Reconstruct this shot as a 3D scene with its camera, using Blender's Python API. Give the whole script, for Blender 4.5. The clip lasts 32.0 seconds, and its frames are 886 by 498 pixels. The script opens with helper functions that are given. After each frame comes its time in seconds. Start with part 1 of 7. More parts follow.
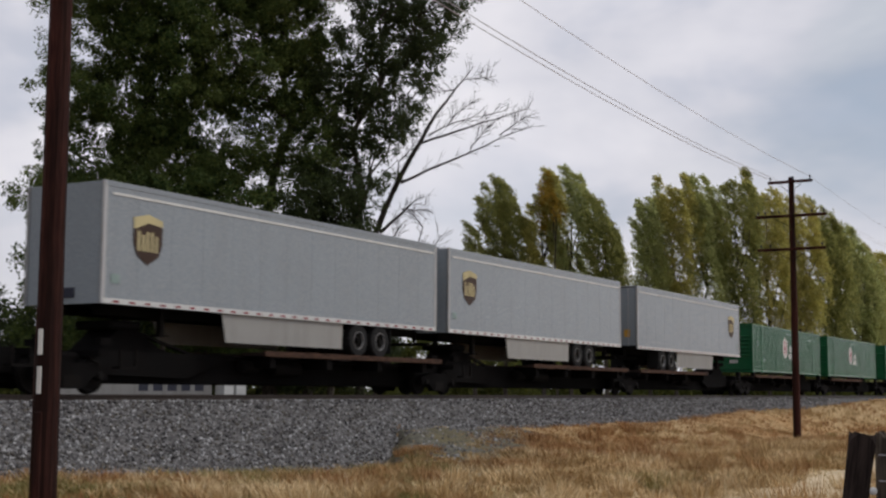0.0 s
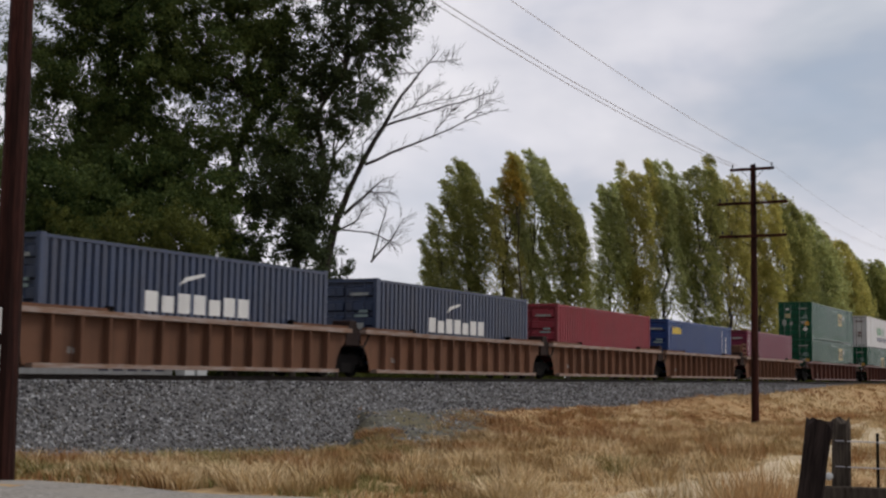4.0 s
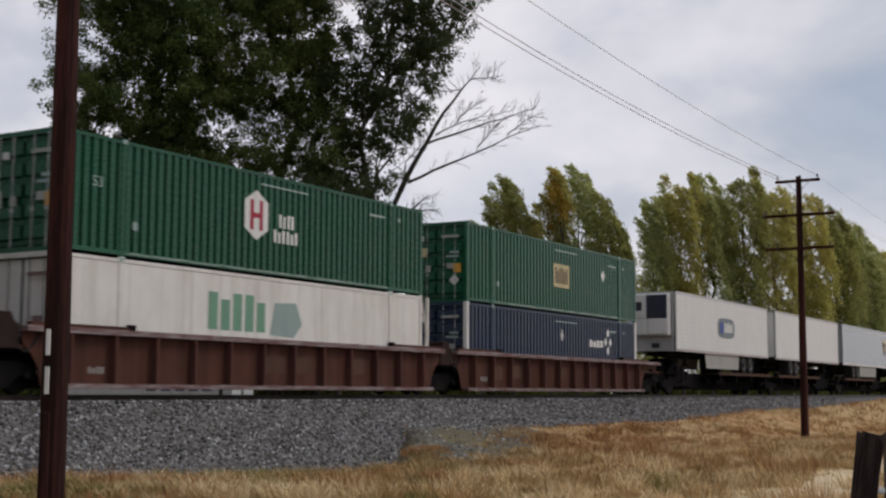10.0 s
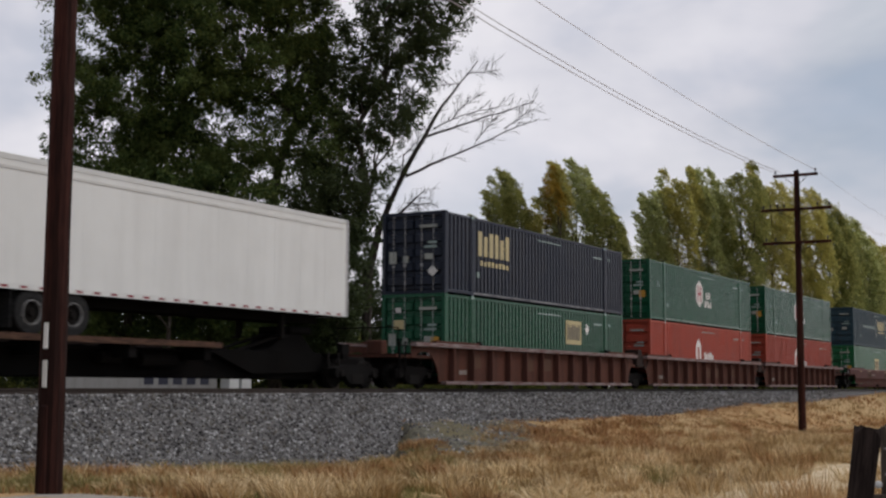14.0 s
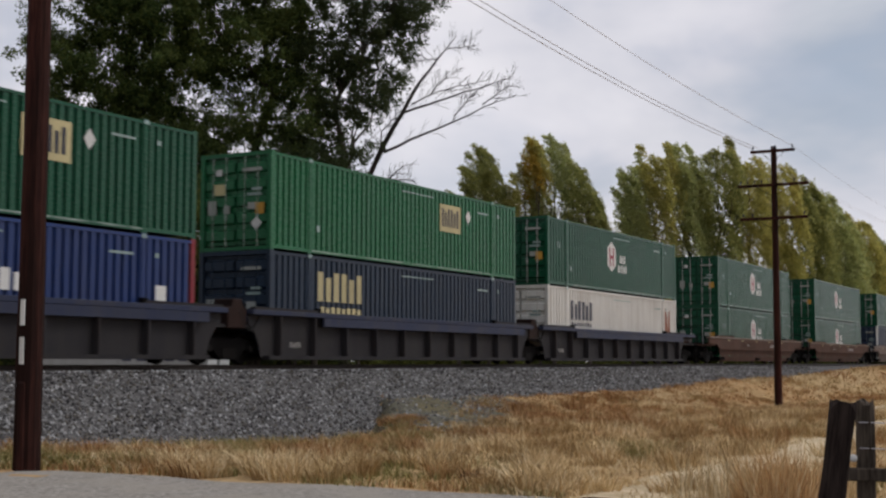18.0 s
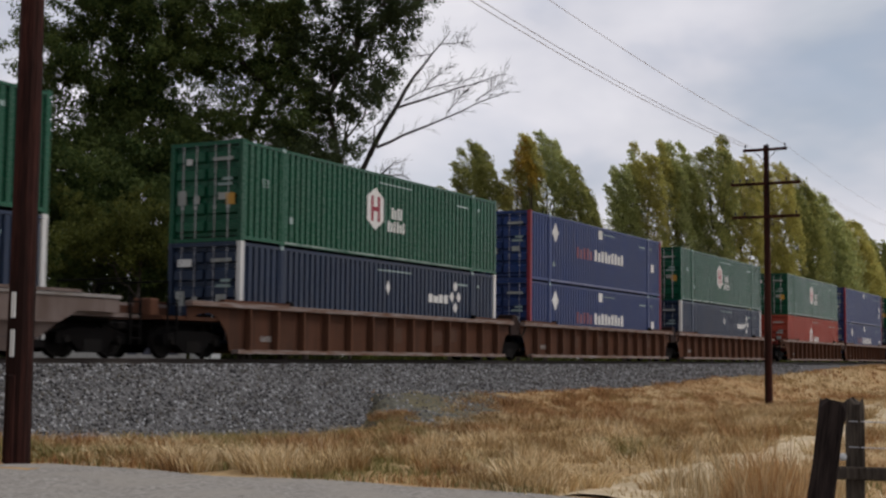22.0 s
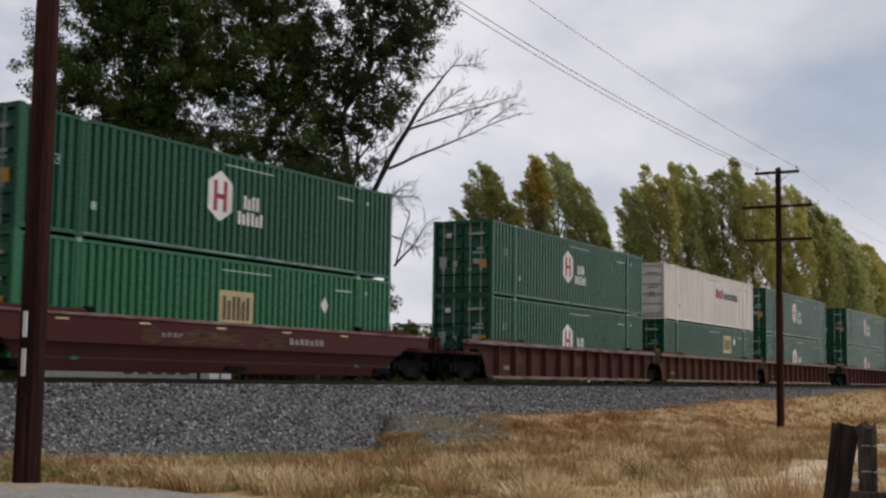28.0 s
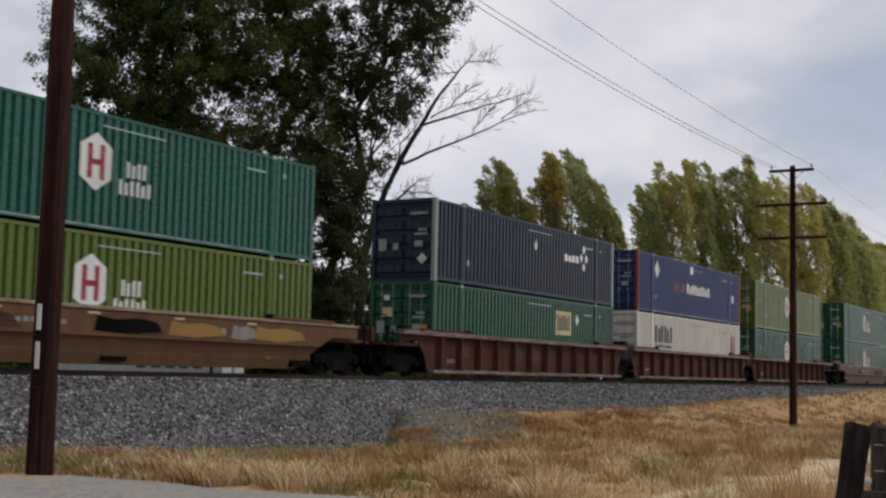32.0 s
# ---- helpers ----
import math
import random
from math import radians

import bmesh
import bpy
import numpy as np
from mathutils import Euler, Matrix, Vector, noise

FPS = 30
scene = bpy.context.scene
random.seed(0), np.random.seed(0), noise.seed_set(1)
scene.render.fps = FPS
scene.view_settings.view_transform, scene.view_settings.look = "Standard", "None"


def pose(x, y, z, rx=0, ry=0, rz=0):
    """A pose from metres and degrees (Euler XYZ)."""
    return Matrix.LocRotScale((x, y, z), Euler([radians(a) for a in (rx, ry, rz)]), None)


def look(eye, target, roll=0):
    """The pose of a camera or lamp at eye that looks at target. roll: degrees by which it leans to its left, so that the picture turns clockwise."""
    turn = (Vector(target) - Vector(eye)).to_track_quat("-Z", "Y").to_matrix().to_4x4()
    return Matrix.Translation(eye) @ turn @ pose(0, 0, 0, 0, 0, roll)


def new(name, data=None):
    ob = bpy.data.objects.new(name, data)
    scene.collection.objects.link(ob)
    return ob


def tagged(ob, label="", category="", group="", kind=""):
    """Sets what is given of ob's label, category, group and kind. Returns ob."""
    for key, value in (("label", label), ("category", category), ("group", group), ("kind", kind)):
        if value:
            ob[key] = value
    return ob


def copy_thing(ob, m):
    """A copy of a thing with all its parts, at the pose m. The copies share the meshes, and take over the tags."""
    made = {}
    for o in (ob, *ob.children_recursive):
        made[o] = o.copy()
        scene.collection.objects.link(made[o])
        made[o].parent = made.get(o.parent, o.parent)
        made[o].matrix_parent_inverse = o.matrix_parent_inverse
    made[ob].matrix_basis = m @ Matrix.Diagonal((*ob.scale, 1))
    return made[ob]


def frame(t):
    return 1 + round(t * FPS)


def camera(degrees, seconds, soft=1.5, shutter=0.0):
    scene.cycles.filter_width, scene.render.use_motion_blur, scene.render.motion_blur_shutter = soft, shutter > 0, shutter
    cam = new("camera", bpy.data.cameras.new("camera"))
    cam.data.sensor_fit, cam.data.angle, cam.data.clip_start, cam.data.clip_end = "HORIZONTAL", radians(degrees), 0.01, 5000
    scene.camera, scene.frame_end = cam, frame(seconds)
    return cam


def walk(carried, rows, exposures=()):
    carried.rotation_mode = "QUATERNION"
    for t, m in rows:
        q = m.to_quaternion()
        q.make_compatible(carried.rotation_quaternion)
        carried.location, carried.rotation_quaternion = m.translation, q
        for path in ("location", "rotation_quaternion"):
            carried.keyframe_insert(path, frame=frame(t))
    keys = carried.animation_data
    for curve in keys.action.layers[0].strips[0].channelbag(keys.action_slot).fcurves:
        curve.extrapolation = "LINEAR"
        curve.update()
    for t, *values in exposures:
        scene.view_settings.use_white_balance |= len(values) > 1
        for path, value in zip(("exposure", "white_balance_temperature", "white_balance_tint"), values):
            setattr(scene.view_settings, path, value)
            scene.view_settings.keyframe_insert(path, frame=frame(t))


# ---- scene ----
EYE = (0.0, 0.0, 1.6)


def aim(yaw, pitch, roll):
    """Pose at the eye: yaw to the left of +y, pitch up and roll, in degrees."""
    a, b = radians(yaw), radians(pitch)
    way = Vector((-math.sin(a) * math.cos(b), math.cos(a) * math.cos(b), math.sin(b)))
    return look(EYE, Vector(EYE) + way * 50, roll)


cam = camera(37.39, 32.0, soft=2.4, shutter=0.12)
PATH = [
    (0, aim(-60.318, 6.245, 0.287)),
    (0.5, aim(-60.254, 6.240, 0.191)),
    (1, aim(-60.287, 6.159, 0.199)),
    (1.5, aim(-60.546, 6.042, 0.218)),
    (2, aim(-60.956, 5.916, 0.313)),
    (2.5, aim(-61.444, 5.787, 0.477)),
    (3, aim(-61.824, 5.690, 0.586)),
    (3.5, aim(-62.007, 5.534, 0.869)),
    (5.5, aim(-61.465, 5.458, 0.278)),
    (6, aim(-61.234, 5.490, 0.283)),
    (6.5, aim(-61.013, 5.617, 0.223)),
    (7, aim(-60.738, 5.770, 0.246)),
    (7.5, aim(-60.472, 6.001, 0.123)),
    (8, aim(-60.189, 6.213, 0.106)),
    (8.5, aim(-60.016, 6.372, 0.055)),
    (9, aim(-59.930, 6.411, 0.079)),
    (9.5, aim(-59.949, 6.345, 0.169)),
    (10, aim(-60.010, 6.238, 0.223)),
    (10.5, aim(-60.021, 6.145, 0.337)),
    (11, aim(-59.988, 6.107, 0.402)),
    (11.5, aim(-59.922, 6.134, 0.437)),
    (12, aim(-59.898, 6.192, 0.425)),
    (12.5, aim(-59.921, 6.222, 0.424)),
    (13, aim(-59.980, 6.197, 0.401)),
    (13.5, aim(-60.038, 6.107, 0.339)),
    (14, aim(-60.104, 5.970, 0.273)),
    (14.5, aim(-60.161, 5.805, 0.200)),
    (16.5, aim(-60.543, 5.437, -0.184)),
    (17, aim(-60.680, 5.290, -0.122)),
    (17.5, aim(-60.872, 5.101, -0.074)),
    (18, aim(-61.061, 4.919, 0.111)),
    (18.5, aim(-61.237, 4.774, 0.240)),
    (19, aim(-61.368, 4.682, 0.373)),
    (19.5, aim(-61.394, 4.673, 0.404)),
    (20, aim(-61.362, 4.714, 0.486)),
    (20.5, aim(-61.346, 4.756, 0.454)),
    (21, aim(-61.353, 4.758, 0.480)),
    (21.5, aim(-61.378, 4.746, 0.534)),
    (22, aim(-61.408, 4.739, 0.559)),
    (22.5, aim(-61.370, 4.731, 0.663)),
    (23, aim(-61.289, 4.786, 0.665)),
    (23.5, aim(-61.197, 4.864, 0.685)),
    (24, aim(-61.116, 4.948, 0.761)),
    (24.5, aim(-61.052, 5.072, 0.759)),
    (25, aim(-61.006, 5.183, 0.845)),
    (25.5, aim(-60.934, 5.299, 0.861)),
    (27.5, aim(-60.896, 5.705, 0.835)),
    (28, aim(-60.906, 5.671, 0.876)),
    (28.5, aim(-60.864, 5.571, 0.906)),
    (29, aim(-60.751, 5.497, 0.896)),
    (29.5, aim(-60.606, 5.487, 0.847)),
    (30, aim(-60.514, 5.499, 0.924)),
    (30.5, aim(-60.453, 5.523, 1.019)),
    (31, aim(-60.426, 5.538, 1.073)),
    (31.5, aim(-60.393, 5.512, 1.218)),
    (32, aim(-60.336, 5.478, 1.320)),
]
walk(cam, PATH, exposures=[(0.0, 0.0), (32.0, 0.0)])

# ---- world, sun ----
SUN_EL, SUN_AZ = radians(48), radians(143)
world = bpy.data.worlds.new("overcast")
scene.world = world
world.use_nodes = True


def node(nt, kind, **props):
    n = nt.nodes.new(kind)
    for k, v in props.items():
        if k == "ins":
            for name, val in v.items():
                n.inputs[name].default_value = val
        elif k == "noise_dimensions":
            n.noise_dimensions = v
        elif k == "operation":
            n.operation = v
        elif k == "data_type":
            n.data_type = v
        elif k == "blend_type":
            n.blend_type = v
    return n


def ramp(nt, fac, stops):
    r = nt.nodes.new("ShaderNodeValToRGB")
    while len(r.color_ramp.elements) < len(stops):
        r.color_ramp.elements.new(0.5)
    for e, (p, c) in zip(r.color_ramp.elements, stops):
        e.position, e.color = p, (c, c, c, 1) if isinstance(c, float) else (*c, 1)
    nt.links.new(fac, r.inputs[0])
    return r.outputs[0]


def mixc(nt, fac, a, b, blend="MIX"):
    m = nt.nodes.new("ShaderNodeMix")
    m.data_type, m.blend_type = "RGBA", blend
    for sock, v in ((m.inputs[0], fac), (m.inputs[6], a), (m.inputs[7], b)):
        if isinstance(v, (int, float)):
            sock.default_value = v
        elif isinstance(v, tuple):
            sock.default_value = (*v, 1)
        else:
            nt.links.new(v, sock)
    return m.outputs[2]


def build_world():
    nt = world.node_tree
    nt.nodes.clear()
    out = nt.nodes.new("ShaderNodeOutputWorld")
    bg = nt.nodes.new("ShaderNodeBackground")
    sky = nt.nodes.new("ShaderNodeTexSky")
    sky.sky_type, sky.sun_disc = "NISHITA", False
    sky.sun_elevation, sky.sun_rotation = SUN_EL, SUN_AZ
    co = nt.nodes.new("ShaderNodeTexCoord")
    mp = nt.nodes.new("ShaderNodeMapping")
    mp.inputs["Scale"].default_value = (1.0, 1.0, 2.2)
    mp.inputs["Location"].default_value = (5.3, 1.1, 2.2)
    nt.links.new(co.outputs["Generated"], mp.inputs[0])
    big = node(nt, "ShaderNodeTexNoise", ins={"Scale": 2.1, "Detail": 5.0, "Roughness": 0.52, "Distortion": 0.35})
    small = node(nt, "ShaderNodeTexNoise", ins={"Scale": 6.0, "Detail": 4.0, "Roughness": 0.5, "Distortion": 0.2})
    nt.links.new(mp.outputs[0], big.inputs["Vector"])
    nt.links.new(mp.outputs[0], small.inputs["Vector"])
    cloud = ramp(nt, big.outputs["Fac"], [(0.34, (0.44, 0.48, 0.56)), (0.47, (0.66, 0.65, 0.72)), (0.60, (0.84, 0.81, 0.87))])
    cloud = mixc(nt, 0.35, cloud, ramp(nt, small.outputs["Fac"], [(0.36, (0.44, 0.48, 0.57)), (0.62, (0.86, 0.85, 0.87))]))
    blue = nt.nodes.new("ShaderNodeVectorMath")
    blue.operation = "SCALE"
    blue.inputs[3].default_value = 0.1
    nt.links.new(sky.outputs[0], blue.inputs[0])
    gap = ramp(nt, small.outputs["Fac"], [(0.30, 0.28), (0.48, 0.05)])
    # the deck is thinner towards the hidden sun, heavier on the other side
    dot = nt.nodes.new("ShaderNodeVectorMath")
    dot.operation = "DOT_PRODUCT"
    dot.inputs[1].default_value = (0.75, -0.42, 0.5)
    nt.links.new(co.outputs["Generated"], dot.inputs[0])
    half = nt.nodes.new("ShaderNodeMath")
    half.operation = "MULTIPLY_ADD"
    half.inputs[1].default_value, half.inputs[2].default_value = 0.5, 0.5
    nt.links.new(dot.outputs["Value"], half.inputs[0])
    thick = ramp(nt, half.outputs[0], [(0.12, 0.42), (0.62, 0.97), (0.75, 1.0)])
    whole = mixc(nt, gap, cloud, blue.outputs[0])
    nt.links.new(mixc(nt, 1.0, whole, thick, "MULTIPLY"), bg.inputs[0])
    bg.inputs[1].default_value = 1.0
    nt.links.new(bg.outputs[0], out.inputs[0])


build_world()
sun = new("sun", bpy.data.lights.new("sun", "SUN"))
sun.data.energy, sun.data.angle, sun.data.color = 1.2, radians(20), (1.0, 0.96, 0.9)
sun.matrix_world = look((0, 0, 50), Vector((0, 0, 50)) - Vector((math.sin(SUN_AZ) * math.cos(SUN_EL), math.cos(SUN_AZ) * math.cos(SUN_EL), math.sin(SUN_EL))))

# ---- materials ----
MATS = {}


def principled(name):
    m = bpy.data.materials.new(name)
    m.use_nodes = True
    nt = m.node_tree
    return m, nt, nt.nodes["Principled BSDF"]


def noise_tex(nt, scale, detail=4.0, rough=0.55, stretch=None, coord="Object"):
    co = nt.nodes.new("ShaderNodeTexCoord")
    info = nt.nodes.new("ShaderNodeObjectInfo")
    n = node(nt, "ShaderNodeTexNoise", ins={"Scale": scale, "Detail": detail, "Roughness": rough})
    mp = nt.nodes.new("ShaderNodeMapping")
    mp.inputs["Scale"].default_value = stretch or (1, 1, 1)
    shift = nt.nodes.new("ShaderNodeVectorMath")
    shift.operation = "SCALE"
    shift.inputs[0].default_value = (31.0, 17.0, 5.0)
    nt.links.new(info.outputs["Random"], shift.inputs[3])
    nt.links.new(shift.outputs[0], mp.inputs["Location"])
    nt.links.new(co.outputs[coord], mp.inputs[0])
    nt.links.new(mp.outputs[0], n.inputs["Vector"])
    return n.outputs["Fac"]


def bump(nt, bsdf, height, strength, dist):
    b = nt.nodes.new("ShaderNodeBump")
    b.inputs["Strength"].default_value, b.inputs["Distance"].default_value = strength, dist
    nt.links.new(height, b.inputs["Height"])
    nt.links.new(b.outputs[0], bsdf.inputs["Normal"])


def paint(name, col, rough=0.5, dirt=0.35, grime=(0.07, 0.06, 0.05), metal=0.0, spec=0.28):
    """Weathered paint: rain streaks, blotches and dust over one colour."""
    if name in MATS:
        return MATS[name]
    m, nt, b = principled(name)
    streak = ramp(nt, noise_tex(nt, 1.0, 5, 0.6, (2.6, 2.6, 0.22)), [(0.46, 0.0), (0.75, 1.0)])
    blotch = ramp(nt, noise_tex(nt, 0.9, 6, 0.62), [(0.42, 0.0), (0.72, 1.0)])
    fine = noise_tex(nt, 22.0, 3, 0.6)
    fade = tuple(min(1, c * 0.9 + 0.012) for c in col)
    c = mixc(nt, ramp(nt, noise_tex(nt, 0.35, 3, 0.5), [(0.35, 0.0), (0.7, 0.6)]), col, fade)
    mul = nt.nodes.new("ShaderNodeMath")
    mul.operation = "MULTIPLY"
    nt.links.new(streak, mul.inputs[0])
    mul.inputs[1].default_value = dirt
    c = mixc(nt, mul.outputs[0], c, grime)
    mul2 = nt.nodes.new("ShaderNodeMath")
    mul2.operation = "MULTIPLY"
    nt.links.new(blotch, mul2.inputs[0])
    mul2.inputs[1].default_value = dirt * 0.55
    c = mixc(nt, mul2.outputs[0], c, grime)
    info = nt.nodes.new("ShaderNodeObjectInfo")
    c = mixc(nt, 1.0, c, ramp(nt, info.outputs["Random"], [(0.0, 0.82), (1.0, 1.0)]), "MULTIPLY")
    nt.links.new(c, b.inputs["Base Color"])
    nt.links.new(ramp(nt, fine, [(0.3, max(0.1, rough - 0.12)), (0.7, min(1.0, rough + 0.15))]), b.inputs["Roughness"])
    b.inputs["Metallic"].default_value = metal
    b.inputs["Specular IOR Level"].default_value = spec
    bump(nt, b, fine, 0.12, 0.004)
    MATS[name] = m
    return m


def mottled(name, a, c, scale, rough=0.85, big=None, bump_d=0.01, bump_s=0.5, stretch=None):
    """Two colours mixed by fine noise, a third in broad patches."""
    if name in MATS:
        return MATS[name]
    m, nt, b = principled(name)
    fine = noise_tex(nt, scale, 6, 0.65, stretch)
    col = mixc(nt, ramp(nt, fine, [(0.38, 0.0), (0.64, 1.0)]), a, c)
    if big:
        broad = ramp(nt, noise_tex(nt, scale * 0.07, 4, 0.6, stretch), [(0.45, 0.0), (0.62, 0.8)])
        col = mixc(nt, broad, col, big)
    info = nt.nodes.new("ShaderNodeObjectInfo")
    col = mixc(nt, 1.0, col, ramp(nt, info.outputs["Random"], [(0.0, 0.85), (1.0, 1.0)]), "MULTIPLY")
    nt.links.new(col, b.inputs["Base Color"])
    b.inputs["Roughness"].default_value = rough
    b.inputs["Specular IOR Level"].default_value = 0.12
    bump(nt, b, fine, bump_s, bump_d)
    MATS[name] = m
    return m


def island(name, cols, rough=0.9, sheen=0.0):
    """Each loose piece of a mesh takes one of the colours by chance."""
    if name in MATS:
        return MATS[name]
    m, nt, b = principled(name)
    geo = nt.nodes.new("ShaderNodeNewGeometry")
    stops = [(i / max(1, len(cols) - 1), c) for i, c in enumerate(cols)]
    nt.links.new(ramp(nt, geo.outputs["Random Per Island"], stops), b.inputs["Base Color"])
    b.inputs["Roughness"].default_value = rough
    b.inputs["Specular IOR Level"].default_value = 0.1
    MATS[name] = m
    return m


def leafmat(name, cols, thin=0.3):
    """Leaves: colour by piece, a little light let through."""
    if name in MATS:
        return MATS[name]
    m, nt, b = principled(name)
    geo = nt.nodes.new("ShaderNodeNewGeometry")
    stops = [(i / max(1, len(cols) - 1), c) for i, c in enumerate(cols)]
    c = ramp(nt, geo.outputs["Random Per Island"], stops)
    c = mixc(nt, ramp(nt, noise_tex(nt, 0.25, 3, 0.5), [(0.4, 0.0), (0.65, 0.5)]), c, cols[-1])
    nt.links.new(c, b.inputs["Base Color"])
    b.inputs["Roughness"].default_value = 0.65
    b.inputs["Specular IOR Level"].default_value = 0.12
    tr = nt.nodes.new("ShaderNodeBsdfTranslucent")
    nt.links.new(c, tr.inputs[0])
    mx = nt.nodes.new("ShaderNodeMixShader")
    mx.inputs[0].default_value = thin
    nt.links.new(b.outputs[0], mx.inputs[1])
    nt.links.new(tr.outputs[0], mx.inputs[2])
    nt.links.new(mx.outputs[0], nt.nodes["Material Output"].inputs[0])
    MATS[name] = m
    return m


GREEN = paint("green_paint", (0.004, 0.08, 0.038), rough=0.26, spec=0.3, dirt=0.12)
LIGHTGREEN = paint("light_green_paint", (0.013, 0.13, 0.05), rough=0.26, spec=0.3, dirt=0.12)
TEAL = paint("teal_paint", (0.012, 0.105, 0.078), rough=0.28, spec=0.35, dirt=0.14)
OLIVE = paint("olive_paint", (0.10, 0.155, 0.018), rough=0.28, spec=0.33, dirt=0.14)
NAVY = paint("navy_paint", (0.007, 0.014, 0.033), rough=0.4, spec=0.28, dirt=0.2)
BLUE40 = paint("slate_blue_paint", (0.035, 0.055, 0.11), rough=0.36, spec=0.5)
UBLUE = paint("dark_blue_paint", (0.009, 0.026, 0.066), rough=0.38, spec=0.34, dirt=0.22)
PBLUE = paint("blue_paint", (0.013, 0.039, 0.155), rough=0.4, spec=0.32, dirt=0.25)
SBLUE = paint("steel_blue_paint", (0.012, 0.028, 0.055), rough=0.36, dirt=0.2)
RBLUE = paint("royal_blue_paint", (0.012, 0.052, 0.2), rough=0.35, spec=0.35, dirt=0.2)
RED = paint("red_paint", (0.38, 0.055, 0.03))
CRIMSON = paint("crimson_paint", (0.27, 0.03, 0.045))
MAROON = paint("maroon_paint", (0.18, 0.02, 0.052), rough=0.35, spec=0.35, dirt=0.2)
WHITE = paint("white_paint", (0.62, 0.635, 0.65), dirt=0.22, grime=(0.25, 0.24, 0.22))
CREAM = paint("cream_paint", (0.74, 0.725, 0.685), dirt=0.3, grime=(0.25, 0.18, 0.12))
TRAILER = paint("trailer_grey_paint", (0.28, 0.315, 0.345), rough=0.25, dirt=0.14, grime=(0.16, 0.15, 0.14), spec=0.5)
TRAILERW = paint("trailer_white_paint", (0.70, 0.71, 0.70), rough=0.42, dirt=0.12, grime=(0.2, 0.18, 0.16))
DOORROD = paint("grimy_door_rod", (0.16, 0.14, 0.13), rough=0.6, dirt=0.5)
SKIRT = paint("skirt_grey", (0.34, 0.335, 0.32), rough=0.6, dirt=0.3, grime=(0.15, 0.14, 0.12))
SILVER = paint("aluminium", (0.5, 0.5, 0.5), rough=0.4, dirt=0.3, metal=0.4)
WELLM = paint("maroon_car_paint", (0.092, 0.036, 0.025), rough=0.7, dirt=0.75, grime=(0.03, 0.016, 0.012), spec=0.1)
WELLO = paint("rust_orange_car_paint", (0.102, 0.043, 0.024), rough=0.7, dirt=0.75, grime=(0.038, 0.022, 0.016), spec=0.1)
WELLT = paint("faded_tan_car_paint", (0.17, 0.085, 0.052), rough=0.75, dirt=0.7, grime=(0.07, 0.04, 0.028), spec=0.1)
WELLR = paint("tan_orange_car_paint", (0.15, 0.078, 0.038), rough=0.7, dirt=0.65, grime=(0.07, 0.04, 0.025), spec=0.12)
WELLD = paint("oxide_red_car_paint", (0.072, 0.016, 0.015), rough=0.6, dirt=0.5, grime=(0.035, 0.02, 0.016), spec=0.14)
WELLB = paint("brown_car_paint", (0.105, 0.056, 0.042), rough=0.75, dirt=0.7, grime=(0.04, 0.026, 0.02), spec=0.1)
WELLG = paint("bare_grey_car_paint", (0.18, 0.14, 0.125), rough=0.7, dirt=0.7, grime=(0.07, 0.042, 0.03), spec=0.12)
WELLK = paint("charcoal_car_paint", (0.026, 0.024, 0.027), rough=0.6, dirt=0.5, grime=(0.05, 0.045, 0.04), spec=0.12)
SILLB = paint("navy_sill_paint", (0.016, 0.024, 0.06), rough=0.55, dirt=0.4)
DECKY = paint("yellow_deck_paint", (0.27, 0.12, 0.02), rough=0.7, dirt=0.6)
DECKR = paint("rusty_deck_steel", (0.036, 0.02, 0.016), rough=0.75, dirt=0.6, grime=(0.02, 0.015, 0.012))
# Blacker than real steel: the shade under the cars is in these colours.
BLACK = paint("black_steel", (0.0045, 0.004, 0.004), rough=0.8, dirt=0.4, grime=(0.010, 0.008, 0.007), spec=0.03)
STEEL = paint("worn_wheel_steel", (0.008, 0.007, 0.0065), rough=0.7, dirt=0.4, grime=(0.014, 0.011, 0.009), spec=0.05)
RUBBER = mottled("rubber", (0.012, 0.012, 0.013), (0.03, 0.03, 0.03), 18, 0.8)
RIM = paint("rim_paint", (0.22, 0.22, 0.22), rough=0.45, dirt=0.3)
LOGOW = paint("logo_white", (0.72, 0.72, 0.70), dirt=0.15)
LOGOR = paint("logo_red", (0.3, 0.02, 0.045), dirt=0.15)
LOGOY = paint("logo_yellow", (0.58, 0.50, 0.27), dirt=0.3)
LOGOK = paint("logo_dark", (0.025, 0.028, 0.05), dirt=0.1)
LOGOB = paint("logo_blue", (0.03, 0.06, 0.3), dirt=0.1)
LOGOG = paint("logo_green", (0.16, 0.33, 0.22), dirt=0.25)
LOGOS = paint("logo_pale", (0.3, 0.4, 0.38), dirt=0.15)
BROWNL = paint("logo_brown", (0.045, 0.02, 0.01), dirt=0.1)
ORANGE = paint("logo_orange", (0.6, 0.32, 0.05), dirt=0.2)
RAILM = paint("rail_steel", (0.05, 0.035, 0.028), rough=0.5, dirt=0.5, metal=0.3)
TIE = mottled("tie_wood", (0.045, 0.035, 0.028), (0.10, 0.08, 0.065), 9, 0.9, stretch=(4, 1, 4))
WIRE = paint("weathered_wire", (0.55, 0.53, 0.55), rough=0.5, dirt=0.3)
POLE = mottled("creosote_pole_wood", (0.03, 0.010, 0.008), (0.074, 0.026, 0.019), 7, 0.85, big=(0.010, 0.005, 0.004), stretch=(6, 6, 0.35))
